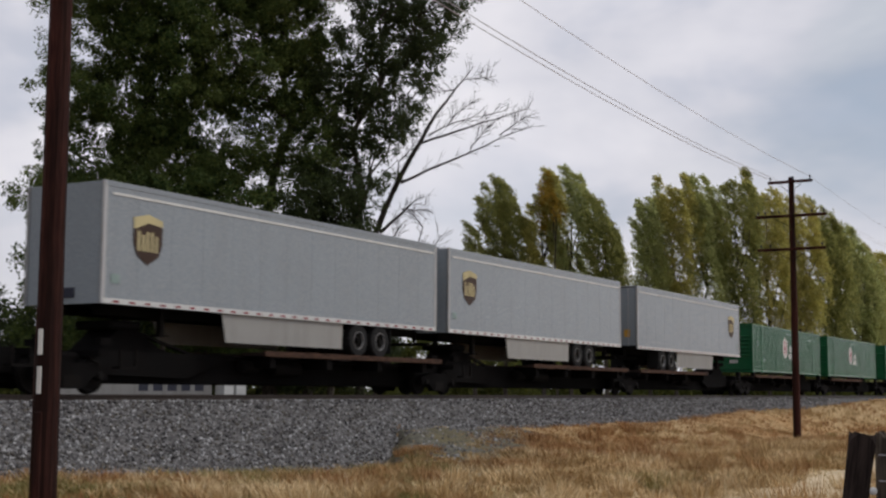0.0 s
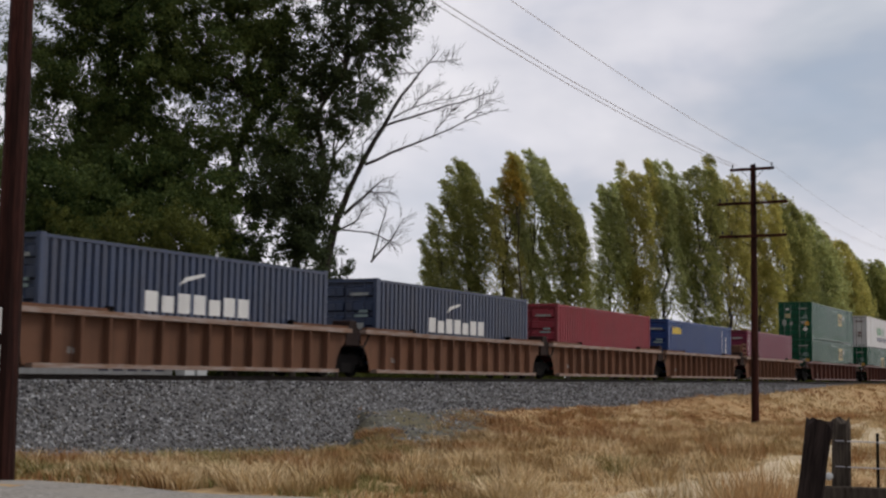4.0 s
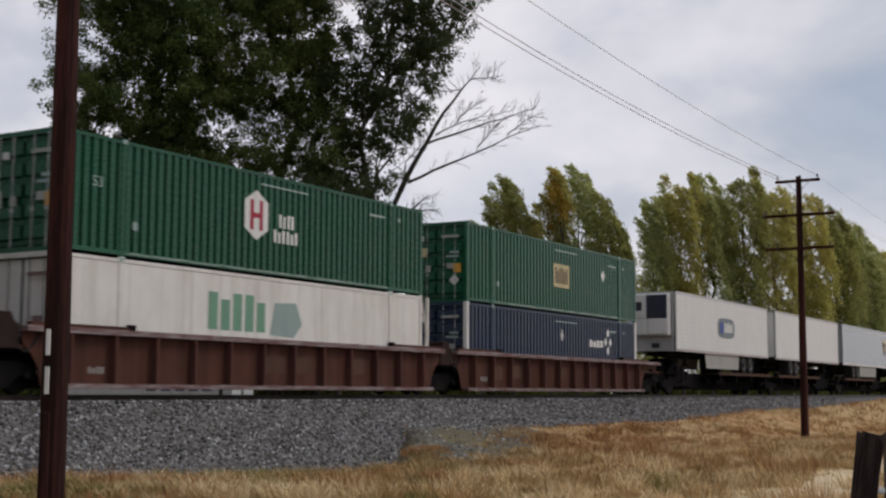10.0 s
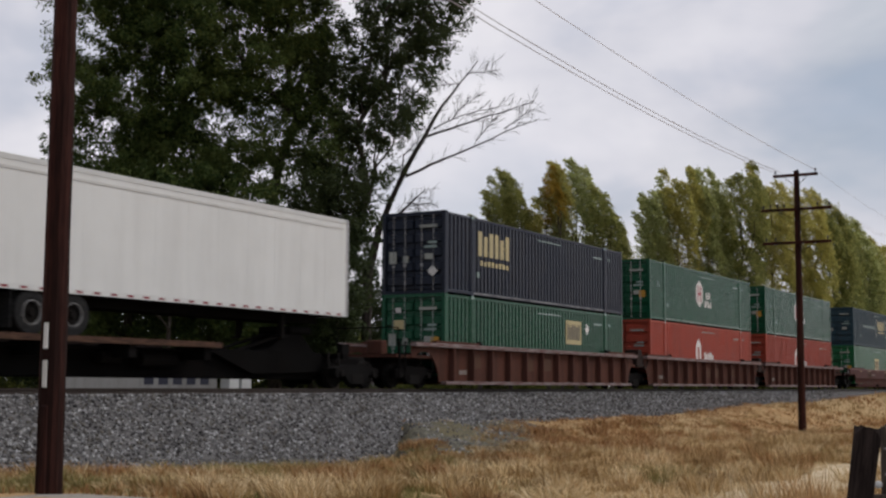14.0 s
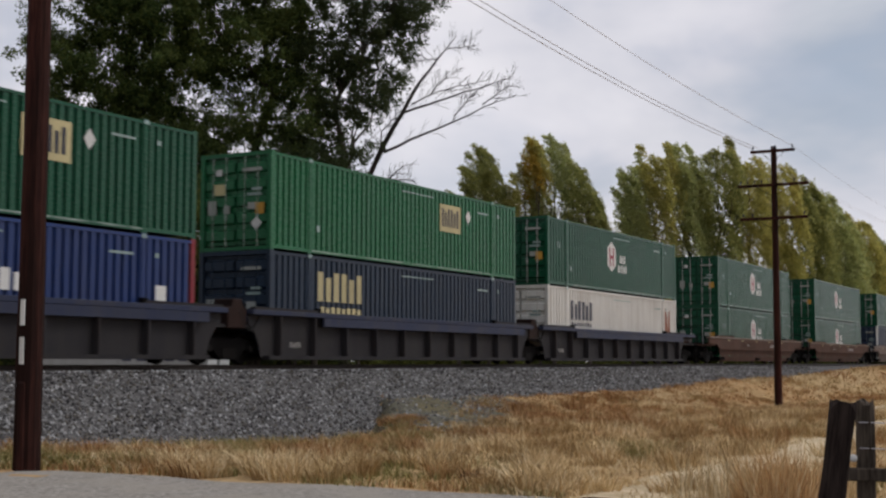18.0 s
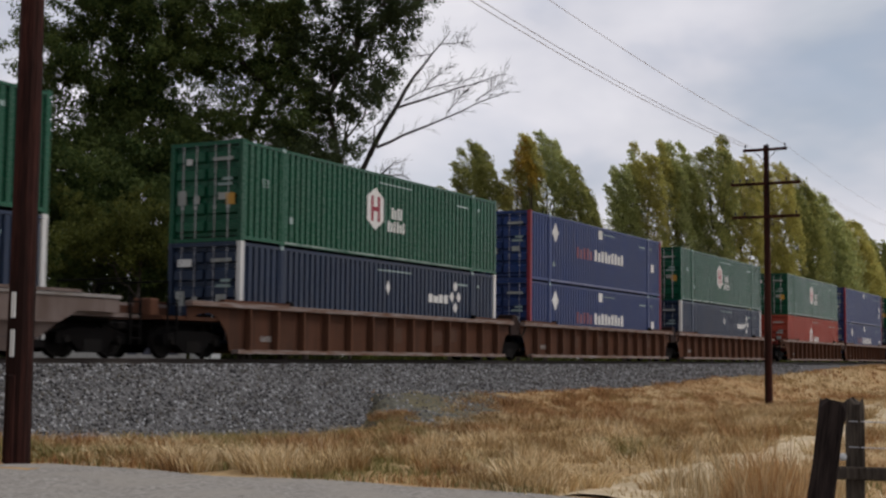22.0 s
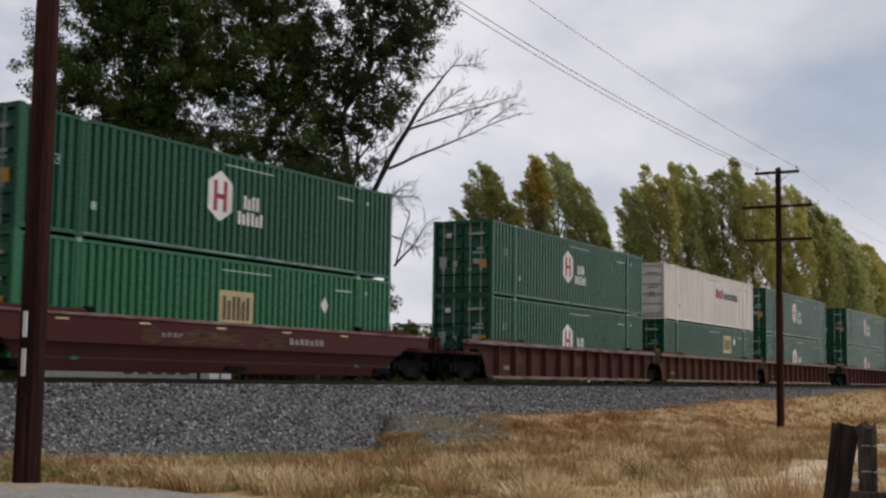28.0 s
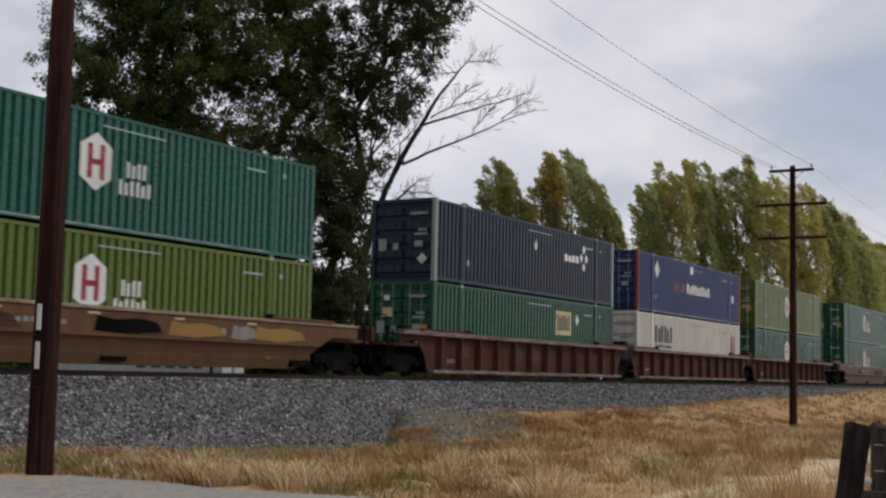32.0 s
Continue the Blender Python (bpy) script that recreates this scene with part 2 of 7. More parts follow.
POST = mottled("weathered_post_wood", (0.012, 0.008, 0.007), (0.042, 0.03, 0.026), 8, 0.9, stretch=(5, 5, 0.4))
POSTG = mottled("grey_post_wood", (0.035, 0.027, 0.021), (0.105, 0.084, 0.066), 8, 0.9, stretch=(5, 5, 0.4))
BARK = mottled("bark", (0.04, 0.032, 0.026), (0.14, 0.12, 0.10), 5, 0.95, stretch=(3, 3, 0.5), bump_d=0.04)
DEAD = mottled("dead_wood", (0.022, 0.018, 0.016), (0.062, 0.05, 0.044), 5, 0.9, stretch=(3, 3, 0.5))
SOIL = mottled("dry_grass_ground", (0.28, 0.185, 0.09), (0.56, 0.40, 0.21), 2.4, 0.95, big=(0.42, 0.26, 0.12), bump_d=0.08)
DUST = mottled("gravel_road", (0.22, 0.2, 0.18), (0.46, 0.425, 0.38), 16.0, 0.95, big=(0.37, 0.335, 0.29), bump_d=0.02, bump_s=0.8)
BALLAST = mottled("ballast_bed", (0.046, 0.044, 0.043), (0.2, 0.192, 0.19), 9.0, 0.95, bump_d=0.05, bump_s=0.9)
STONE = island("ballast_stones", [(0.042, 0.040, 0.041), (0.125, 0.12, 0.121), (0.205, 0.2, 0.2), (0.46, 0.46, 0.46), (0.09, 0.085, 0.08), (0.15, 0.135, 0.115)])
GRAVELG = mottled("weedy_gravel", (0.05, 0.046, 0.036), (0.19, 0.18, 0.145), 7.0, 0.95, big=(0.15, 0.125, 0.065), bump_d=0.05, bump_s=0.9)
PATCH = paint("patch_paint", (0.104, 0.056, 0.038), rough=0.75, dirt=0.8, grime=(0.07, 0.04, 0.03), spec=0.1)
GRIME = paint("greasy_steel", (0.03, 0.016, 0.013), rough=0.7, dirt=0.7, grime=(0.012, 0.008, 0.007), spec=0.1)
CARMARK = paint("car_mark", (0.3, 0.285, 0.27), dirt=0.5)
# Field beyond the track, its shade mixed into a darker colour.
FIELD = mottled("dull_field", (0.10, 0.08, 0.045), (0.2, 0.165, 0.09), 0.7, 0.95, big=(0.13, 0.125, 0.05), bump_d=0.05)
PALEDIRT = mottled("pale_dirt", (0.5, 0.39, 0.24), (0.74, 0.60, 0.41), 2.5, 0.95, bump_d=0.03)


def worn(col, name):
    """The same paint rubbed pale along an edge."""
    return mottled("worn_" + name, tuple(c * 0.8 + 0.05 for c in col), tuple(c * 0.4 + 0.42 for c in col), 3.0, 0.6, stretch=(0.6, 1, 6), bump_d=0.004)


WORN = {m: worn(c, n) for m, c, n in ((GREEN, (0.01, 0.09, 0.05), "green"), (LIGHTGREEN, (0.026, 0.15, 0.058), "light_green"), (TEAL, (0.02, 0.115, 0.09), "teal"), (OLIVE, (0.125, 0.165, 0.03), "olive"), (UBLUE, (0.011, 0.027, 0.065), "dark_blue"), (PBLUE, (0.015, 0.036, 0.15), "blue"), (NAVY, (0.014, 0.019, 0.034), "navy"))}
for m, c, n in ((WELLM, (0.12, 0.055, 0.05), "maroon_car"), (WELLO, (0.15, 0.08, 0.052), "orange_car"), (WELLT, (0.22, 0.13, 0.085), "tan_car"), (WELLR, (0.2, 0.12, 0.06), "tan_orange_car"), (WELLD, (0.14, 0.045, 0.04), "oxide_car"), (WELLB, (0.15, 0.10, 0.065), "brown_car"), (WELLG, (0.2, 0.17, 0.15), "grey_car")):
    WORN[m] = mottled("worn_" + n, c, tuple(v * 0.6 + 0.2 for v in c), 3.0, 0.7, stretch=(0.5, 1, 5), bump_d=0.004)
# Ribs take a lighter copy of each car paint for their lit edges.
LIT_RIBS = {m: paint("rib_" + n, c, rough=0.7, dirt=0.45, grime=(0.04, 0.024, 0.018), spec=0.1) for m, c, n in ((WELLM, (0.115, 0.047, 0.036), "maroon"), (WELLO, (0.125, 0.056, 0.032), "orange"), (WELLT, (0.19, 0.095, 0.058), "tan"), (WELLK, (0.04, 0.038, 0.041), "charcoal"))}
LIPR = mottled("rusty_lip", (0.035, 0.02, 0.015), (0.11, 0.06, 0.04), 4.0, 0.8, stretch=(0.6, 1, 4))

# ---- mesh helpers ----
def smooth(a, b, x):
    t = min(1.0, max(0.0, (x - a) / (b - a)))
    return t * t * (3 - 2 * t)


def mesh_ob(name, verts, faces, mat, parent=None, shade=False):
    me = bpy.data.meshes.new(name)
    me.from_pydata(verts, [], faces)
    me.materials.append(mat)
    if shade:
        me.polygons.foreach_set("use_smooth", [True] * len(me.polygons))
    me.update()
    ob = new(name, me)
    if parent:
        ob.parent = parent
    return ob


def part(name, bm, material, parent, label=""):
    """Links a bmesh as one mesh object under a thing or a part."""
    me = bpy.data.meshes.new(name)
    bmesh.ops.recalc_face_normals(bm, faces=bm.faces)
    bm.to_mesh(me)
    bm.free()
    me.materials.append(material)
    ob = new(name, me)
    ob.parent = parent
    if label:
        ob["label"] = label
    return ob


def box(bm, x0, x1, y0, y1, z0, z1):
    v = [bm.verts.new(p) for p in ((x0, y0, z0), (x1, y0, z0), (x1, y1, z0), (x0, y1, z0), (x0, y0, z1), (x1, y0, z1), (x1, y1, z1), (x0, y1, z1))]
    for f in ((3, 2, 1, 0), (4, 5, 6, 7), (0, 1, 5, 4), (1, 2, 6, 5), (2, 3, 7, 6), (3, 0, 4, 7)):
        bm.faces.new([v[i] for i in f])
    return bm


def boxes(*dims):
    bm = bmesh.new()
    for d in dims:
        box(bm, *d)
    return bm


def bevelled(bm, w):
    bmesh.ops.bevel(bm, geom=bm.edges[:], offset=w, segments=1, affect="EDGES")
    return bm


def prism(bm, pts, y0, y1):
    """A plate with the outline pts in (x, z), from y0 to y1."""
    a = [bm.verts.new((x, y0, z)) for x, z in pts]
    b = [bm.verts.new((x, y1, z)) for x, z in pts]
    bm.faces.new(a)
    bm.faces.new(b[::-1])
    n = len(pts)
    for i in range(n):
        bm.faces.new((a[i], b[i], b[(i + 1) % n], a[(i + 1) % n]))
    return bm


def plate(pts, y0, y1):
    return prism(bmesh.new(), pts, y0, y1)


def tube(bm, p, q, r0, r1, n=7):
    """A tapered round bar from p to q."""
    p, q = Vector(p), Vector(q)
    d = (q - p).normalized()
    s = d.orthogonal().normalized()
    t = d.cross(s)
    ring = []
    for c, r in ((p, r0), (q, r1)):
        ring.append([bm.verts.new(c + (s * math.cos(k * math.tau / n) + t * math.sin(k * math.tau / n)) * r) for k in range(n)])
    for k in range(n):
        bm.faces.new((ring[0][k], ring[0][(k + 1) % n], ring[1][(k + 1) % n], ring[1][k]))
    bm.faces.new(ring[0][::-1])
    bm.faces.new(ring[1])
    return bm


def thing(name, label, category, group="", m=None):
    ob = new(name)
    ob.empty_display_size = 0.2
    if m:
        ob.matrix_basis = m
    return tagged(ob, label, category, group)


# ---- ground, road, track ----
TRACK_Y, RAIL_Z = 23.78, 1.5


def bank(x):
    """Height of the grass bank at the foot of the ballast."""
    return 0.54 - 0.1 * smooth(33, 38, x) + 0.24 * smooth(50, 68, x) + 0.6 * smooth(70, 115, x)


def lip(x, y):
    """Metres beyond the worn edge where the bank breaks off into the ditch (negative in the ditch)."""
    return (x - 31.4) * 0.586 - (y - 19.5) * 0.81 + 0.35 * noise.noise((x * 0.8, y * 0.8, 27.0))


def ground_z(x, y):
    low = -0.32 * smooth(28, 50, x) * (1 - smooth(100, 140, x)) * smooth(7, 12, y)
    z = low + (bank(x) - low) * smooth(15.0, 19.6, y)
    ditch = -0.42 * smooth(13.6, 16.6, y) * smooth(16, 25, x)
    z = ditch + (z - ditch) * smooth(-0.45, 0.25, lip(x, y))
    rough = smooth(14, 17, x + y * 0.2) * 1.0 if x < 140 else 0.0
    z += (0.06 * noise.noise((x * 0.35, y * 0.35, 0)) + 0.07 * noise.noise((x * 1.1, y * 1.3, 5.0))) * rough
    if y > 26.5:
        z = 0.2 + 0.55 * smooth(26.5, 31, y)
    return z


def axis(lo, hi, step, far):
    mid = [lo + step * i for i in range(int((hi - lo) / step) + 1)]
    out, d, p = [], step, lo
    while p > -far:
        d *= 1.35
        p -= d
        out.append(p)
    top, d, p = [], step, mid[-1]
    while p < far:
        d *= 1.35
        p += d
        top.append(p)
    return out[::-1] + mid + top


def path_y(x):
    return 5.8 + 0.5 * smooth(25, 34, x) + 4.4 * smooth(34, 58, x)


def build_ground():
    xs, ys = axis(-6, 110, 0.6, 2600), axis(0, 32, 0.4, 2600)
    verts = [(x, y, ground_z(x, y)) for y in ys for x in xs]
    n = len(xs)
    faces = [(j * n + i, j * n + i + 1, (j + 1) * n + i + 1, (j + 1) * n + i) for j in range(len(ys) - 1) for i in range(n - 1)]
    soil = mesh_ob("ground", verts, faces, SOIL, shade=True)
    # the far side takes the darkened, shade-toned field colour
    soil.data.materials.append(FIELD)
    soil.data.polygons.foreach_set("material_index", [1 if ys[f // (n - 1)] > 27.5 else 0 for f in range(len(faces))])
    tagged(soil, "dry straw-coloured grassy ground beside the track", "ground", kind="structure")
    # gravel apron on which the camera stands, its rim uneven
    rim = [(14.0 + 0.45 * noise.noise((y * 0.5, 3.0, 0)), y) for y in [v * 0.5 for v in range(-80, 29)]]
    rim += [(x, 14.4 + 0.35 * noise.noise((x * 0.5, 7.0, 0))) for x in [13.6 - 0.6 * v for v in range(0, 90)]]
    bm = bmesh.new()
    ring = [bm.verts.new((x, y, 0.03)) for x, y in rim + [(-40, -40)]]
    skirt = [bm.verts.new((x, y, -0.3)) for x, y in rim + [(-40, -40)]]
    bm.faces.new(ring)
    for i in range(len(ring)):
        j = (i + 1) % len(ring)
        bm.faces.new((ring[i], ring[j], skirt[j], skirt[i]))
    bmesh.ops.recalc_face_normals(bm, faces=bm.faces)
    me = bpy.data.meshes.new("road")
    bm.to_mesh(me)
    me.materials.append(DUST)
    tagged(new("road", me), "pale grey compacted gravel road surface", "road", kind="structure")
    # a pale dusty path through the grass
    verts, faces = [], []
    for i in range(60):
        x = 14.2 + i * 1.15
        mid = path_y(x) + 0.5 * noise.noise((x * 0.09, 1.0, 0))
        wid = max(0.1, 0.75 + 0.45 * noise.noise((x * 0.8, 9.0, 0)) + 0.006 * x)
        for k in (-1, -0.5, 0, 0.5, 1):
            y = mid + k * wid
            verts.append((x, y, ground_z(x, y) + 0.045 - 0.06 * k * k))
    for i in range(59):
        for k in range(4):
            a = i * 5 + k
            faces.append((a, a + 5, a + 6, a + 1))
    tagged(mesh_ob("dirt_path", verts, faces, PALEDIRT, shade=True), "pale sun-bleached dirt path through dry grass", "path", kind="structure")
    # gravel washed down over the corner of the bank
    verts, faces, nx, ny = [], [], 84, 40
    for j in range(ny):
        for i in range(nx):
            x, y = 20.5 + i * 0.25, 11.2 + j * 0.22
            e = min(lip(x, y) / 0.6 + 0.8, (2.15 * y - x) / 3.0, (y - 11.6) / 1.6, 1.0) + 0.9 * noise.noise((x * 0.5, y * 0.6, 17.0)) - 0.1
            verts.append((x, y, ground_z(x, y) + 0.07 * smooth(0.0, 0.35, e) - 0.05 + 0.03 * noise.noise((x * 3, y * 3, 1.0))))
    for j in range(ny - 1):
        for i in range(nx - 1):
            a = j * nx + i
            faces.append((a, a + 1, a + nx + 1, a + nx))
    tagged(mesh_ob("gravel_spill", verts, faces, GRAVELG, shade=True), "weedy grey gravel washed over the bank", "gravel", kind="structure")
    # ballast bed
    prof = [(16.9, -0.6), (17.2, -0.47), (18.3, 0.0), (19.8, 0.62), (21.2, 1.2), (21.55, 1.32), (26.0, 1.32), (26.4, 1.24), (28.6, 0.2)]
    xs = [-1200, -600, -300, -150, -80, -40] + [-20 + 1.0 * i for i in range(141)] + [140, 180, 260, 400, 700, 1400, 2400]
    verts = []
    for x in xs:
        for y, z in prof:
            w = 0.06 * noise.noise((x * 0.6, y * 1.3, 2.0))
            verts.append((x, y + w, z + 0.5 * w))
    n = len(prof)
    faces = [(i * n + k, i * n + k + 1, (i + 1) * n + k + 1, (i + 1) * n + k) for i in range(len(xs) - 1) for k in range(n - 1)]
    tagged(mesh_ob("ballast_bed", verts, faces, BALLAST), "grey crushed-stone ballast bank under the track", "ballast", kind="structure")


def build_track():
    for k, s in enumerate((-1, 1)):
        y = TRACK_Y + s * 0.75
        prof = [(-0.07, 0), (0.07, 0), (0.07, 0.012), (0.012, 0.035), (0.012, 0.12), (0.037, 0.13), (0.037, 0.165), (0.03, 0.17), (-0.03, 0.17), (-0.037, 0.165), (-0.037, 0.13), (-0.012, 0.12), (-0.012, 0.035), (-0.07, 0.012)]
        xs = (-1200, 2400)
        verts = [(x, y + a, RAIL_Z - 0.17 + b) for x in xs for a, b in prof]
        n = len(prof)
        faces = [(i, (i + 1) % n, n + (i + 1) % n, n + i) for i in range(n)]
        tagged(mesh_ob("rail", verts, faces, RAILM), "dark rusted steel rail spiked to wooden ties", "rail", "rails of the track", "structure")
    bm = bevelled(boxes((-0.115, 0.115, -1.3, 1.3, -0.17, 0.0)), 0.012)
    me = bpy.data.meshes.new("railroad_tie")
    bm.to_mesh(me)
    me.materials.append(TIE)
    rows = thing("track_ties", "weathered creosoted wooden railroad ties in ballast", "railroad ties")
    tagged(rows, kind="structure")
    rng = random.Random(4)
    for i in range(230):
        ob = new("tie", me)
        ob.parent = rows
        ob.matrix_basis = pose(8 + i * 0.53 + rng.uniform(-0.03, 0.03), TRACK_Y + rng.uniform(-0.05, 0.05), RAIL_Z - 0.165, 0, 0, rng.uniform(-1, 1))


def build_stones():
    """Crushed stones on the near shoulder and slope."""
    rng = random.Random(7)
    base = [(1, 0, 0), (-1, 0, 0), (0, 1, 0), (0, -1, 0), (0, 0, 1), (0, 0, -1)]
    tri = [(0, 2, 4), (2, 1, 4), (1, 3, 4), (3, 0, 4), (2, 0, 5), (1, 2, 5), (3, 1, 5), (0, 3, 5)]
    verts, faces = [], []
    for i in range(36000):
        x = 12 + 78 * rng.random() ** 1.5
        y = rng.uniform(17.2, 22.6)
        if i % 8 == 0:
            x, y = 21.5 + 15.0 * rng.random(), 19.4 - 7.6 * rng.random() ** 1.2
            if lip(x, y) < -0.2 or x > 2.1 * y - 1.5:
                continue
            if noise.noise((x * 0.6, y * 0.6, 31.0)) + 0.35 * rng.uniform(-1, 1) < 0.02:
                continue
        if y < 21.4:
            z = (y - 18.3) * 0.414
        else:
            z = 1.32
        if ground_z(x, y) > z + 0.05:
            if i % 8:
                continue
            z = ground_z(x, y)
        r = rng.uniform(0.022, 0.058)
        q = Euler((rng.uniform(0, 6), rng.uniform(0, 6), rng.uniform(0, 6))).to_matrix()
        s = len(verts)
        for v in base:
            p = q @ (Vector(v) * r * rng.uniform(0.7, 1.2))
            verts.append((x + p.x, y + p.y, z + p.z + 0.02))
        faces += [tuple(s + k for k in f) for f in tri]
    tagged(mesh_ob("ballast_stones", verts, faces, STONE), "loose grey crushed stones on the ballast slope", "gravel", kind="stuff")


def np_mesh(name, verts, per, loops, mat, parent=None):
    """A mesh of many like pieces: verts (pieces, per, 3), loops the faces of one piece."""
    count = len(verts)
    me = bpy.data.meshes.new(name)
    co = np.ascontiguousarray(verts, dtype=np.float32).reshape(-1)
    me.vertices.add(count * per)
    me.vertices.foreach_set("co", co)
    sizes = np.tile(np.array([len(f) for f in loops]), count)
    flat = np.array([i for f in loops for i in f])
    index = (np.arange(count)[:, None] * per + flat[None, :]).reshape(-1)
    me.loops.add(len(index))
    me.loops.foreach_set("vertex_index", index.astype(np.int32))
    me.polygons.add(len(sizes))
    me.polygons.foreach_set("loop_start", np.concatenate(([0], np.cumsum(sizes)[:-1])).astype(np.int32))
    me.materials.append(mat)
    me.update(calc_edges=True)
    ob = new(name, me)
    if parent:
        ob.parent = parent
    return ob


def tuft_mesh(name, label, mat, spots, rng, blades, hgt, spread, width=0.012, lean=0.35, fan=0.0):
    """Bent blades in tufts at (x, y, size); fan: how far the blades of a tuft open outwards."""
    g = np.random.default_rng(rng.randrange(10 ** 6))
    feet = []
    for x, y, k in spots:
        z = ground_z(x, y)
        feet.append((x, y, max(z, (y - 18.3) * 0.414) if y > 17.0 else z, k))
    f = np.repeat(np.array(feet), blades, axis=0)
    n = len(f)
    a, r = g.uniform(0, math.tau, n), np.sqrt(g.random(n))
    h = hgt * f[:, 3] * g.uniform(0.45, 1.1, n)
    wide = spread * (0.6 + 0.4 * f[:, 3])
    bx, by = f[:, 0] + wide * r * np.cos(a), f[:, 1] + wide * r * np.sin(a)
    lx = h * (lean * g.uniform(-1, 1, n) - 0.1 + fan * r * np.cos(a))
    ly = h * (lean * g.uniform(-1, 1, n) + fan * r * np.sin(a))
    b, w = g.uniform(0, math.tau, n), width * g.uniform(0.6, 1.4, n)
    c, s = np.cos(b) * w, np.sin(b) * w
    z = f[:, 2]
    v = np.empty((n, 5, 3))
    for i, (kx, kc, kz) in enumerate(((0, -1, None), (0, 1, None), (0.4, 0.8, 0.6), (0.4, -0.8, 0.6), (1, 0, 0.95))):
        v[:, i, 0] = bx + lx * kx + c * kc
        v[:, i, 1] = by + ly * kx + s * kc
        v[:, i, 2] = z - 0.05 if kz is None else z + h * kz
    tagged(np_mesh(name, v, 5, ((0, 1, 2, 3), (3, 2, 4)), mat), label, "grass", kind="stuff")


def build_grass():
    rng = random.Random(11)
    straw = island("straw_blades", [(0.80, 0.63, 0.37), (0.56, 0.40, 0.21), (0.90, 0.78, 0.53), (0.44, 0.30, 0.15), (0.72, 0.56, 0.32)])
    tan = island("tan_blades", [(0.50, 0.35, 0.17), (0.34, 0.225, 0.105), (0.66, 0.49, 0.26), (0.24, 0.155, 0.075), (0.46, 0.33, 0.17)])
    rust = island("russet_blades", [(0.44, 0.235, 0.105), (0.29, 0.145, 0.066), (0.58, 0.36, 0.17), (0.20, 0.105, 0.052), (0.48, 0.30, 0.14)])
    gold = island("golden_russet_blades", [(0.72, 0.50, 0.25), (0.55, 0.33, 0.15), (0.82, 0.63, 0.36), (0.40, 0.22, 0.10), (0.64, 0.43, 0.21)])
    green = island("greenish_blades", [(0.29, 0.255, 0.105), (0.19, 0.18, 0.07), (0.40, 0.33, 0.15)])

    def skip(x, y):
        """Bare places: the road, the path, the foot of the pole and the ballast."""
        if y > 18.3 + bank(x) / 0.414 - 0.15 + 0.5 * noise.noise((x * 0.7, 2.0, 0)) and lip(x, y) > 0:
            return True
        if lip(x, y) <= 0 and y > 17.0 + 0.7 * noise.noise((x * 0.6, 6.0, 0)):
            return True
        if x < 14.3 + 0.5 * noise.noise((y * 0.4, 5, 0)) and y < 15.2:
            return True
        if abs(y - path_y(x)) < (0.55 + 0.008 * x) * (1.0 + 0.7 * noise.noise((x * 0.9, y * 1.2, 71.0))) * rng.uniform(0.2, 1.2):
            return True
        if y > 16.5 and -0.5 < lip(x, y) < 1.6 and x < 34 and rng.random() < 0.85:
            return True
        return math.hypot(x - 14.0, y - 14.7) < 0.35

    def stony(x, y):
        return smooth(-0.3, 0.4, lip(x, y)) * smooth(0.0, 6.0, 2.1 * y - x) * smooth(11.4, 13.4, y) * (1 - smooth(37, 42, x))

    kinds = {"straw": [], "tan": [], "rust": [], "green": []}
    for _ in range(11500):
        x = 13.6 + 62 * rng.random() ** 1.6
        y = rng.uniform(3.0, 20.6)
        bare = stony(x, y)
        if skip(x, y) or rng.random() < 0.92 * bare + 0.4 * noise.noise((x * 0.8, y * 0.9, 41.0)):
            continue
        front = 1 - smooth(-0.4, 0.2, lip(x, y))
        lean = 0.75 * smooth(28, 34, x) * (1 - smooth(52, 66, x)) * smooth(12.5, 15.5, y)
        lean += 0.22 * smooth(44, 60, x) * smooth(9, 13, y) + 0.3 * front * smooth(9.5, 11, y) * noise.noise((x * 0.45, y * 0.5, 51.0)) * 2.2
        lean -= 0.5 * front * smooth(15.0, 16.6, y) + 0.55 * bare + 0.22 * smooth(11, 7, y)
        tone = noise.noise((x * 0.2, y * 0.33, 4.0)) + 0.3 * rng.uniform(-1, 1) + lean
        k = 0.8 + 0.5 * noise.noise((x * 0.3, y * 0.5, 8.0)) - 0.25 * front * smooth(15, 17, y)
        pick = "rust" if tone > 0.36 - 0.24 * front else "green" if tone < -0.44 + 0.36 * front else "tan" if noise.noise((x * 0.75, y * 0.8, 61.0)) + 0.12 * rng.uniform(-1, 1) > 0.08 else "straw"
        kinds[pick].append((x, y, max(0.35, k)))
    for i in range(500):
        x, y = rng.uniform(2, 13.5), rng.uniform(15.0, 17.4)
        kinds["green" if i % 3 else "rust"].append((x, y, 0.7))
    tuft_mesh("dry_grass", "short matted straw-coloured dry grass on the bank", straw, kinds["straw"], rng, 15, 0.14, 0.27, 0.0075, 1.1)
    tuft_mesh("tan_grass", "short dull tan dry grass on the bank", tan, kinds["tan"], rng, 15, 0.15, 0.25, 0.007, 1.0)
    tuft_mesh("russet_grass", "russet brown dry weeds on the bank", rust, kinds["rust"], rng, 16, 0.2, 0.22, 0.0065, 0.8)
    tuft_mesh("green_grass", "faded green grass among dry grass", green, kinds["green"], rng, 14, 0.16, 0.22, 0.0068, 0.8)
    farther = [(rng.uniform(66, 150), rng.uniform(2, 20.3), rng.uniform(0.6, 1.1)) for _ in range(2600)]
    farther = [p for p in farther if p[1] < 18.0 + bank(p[0]) / 0.414]
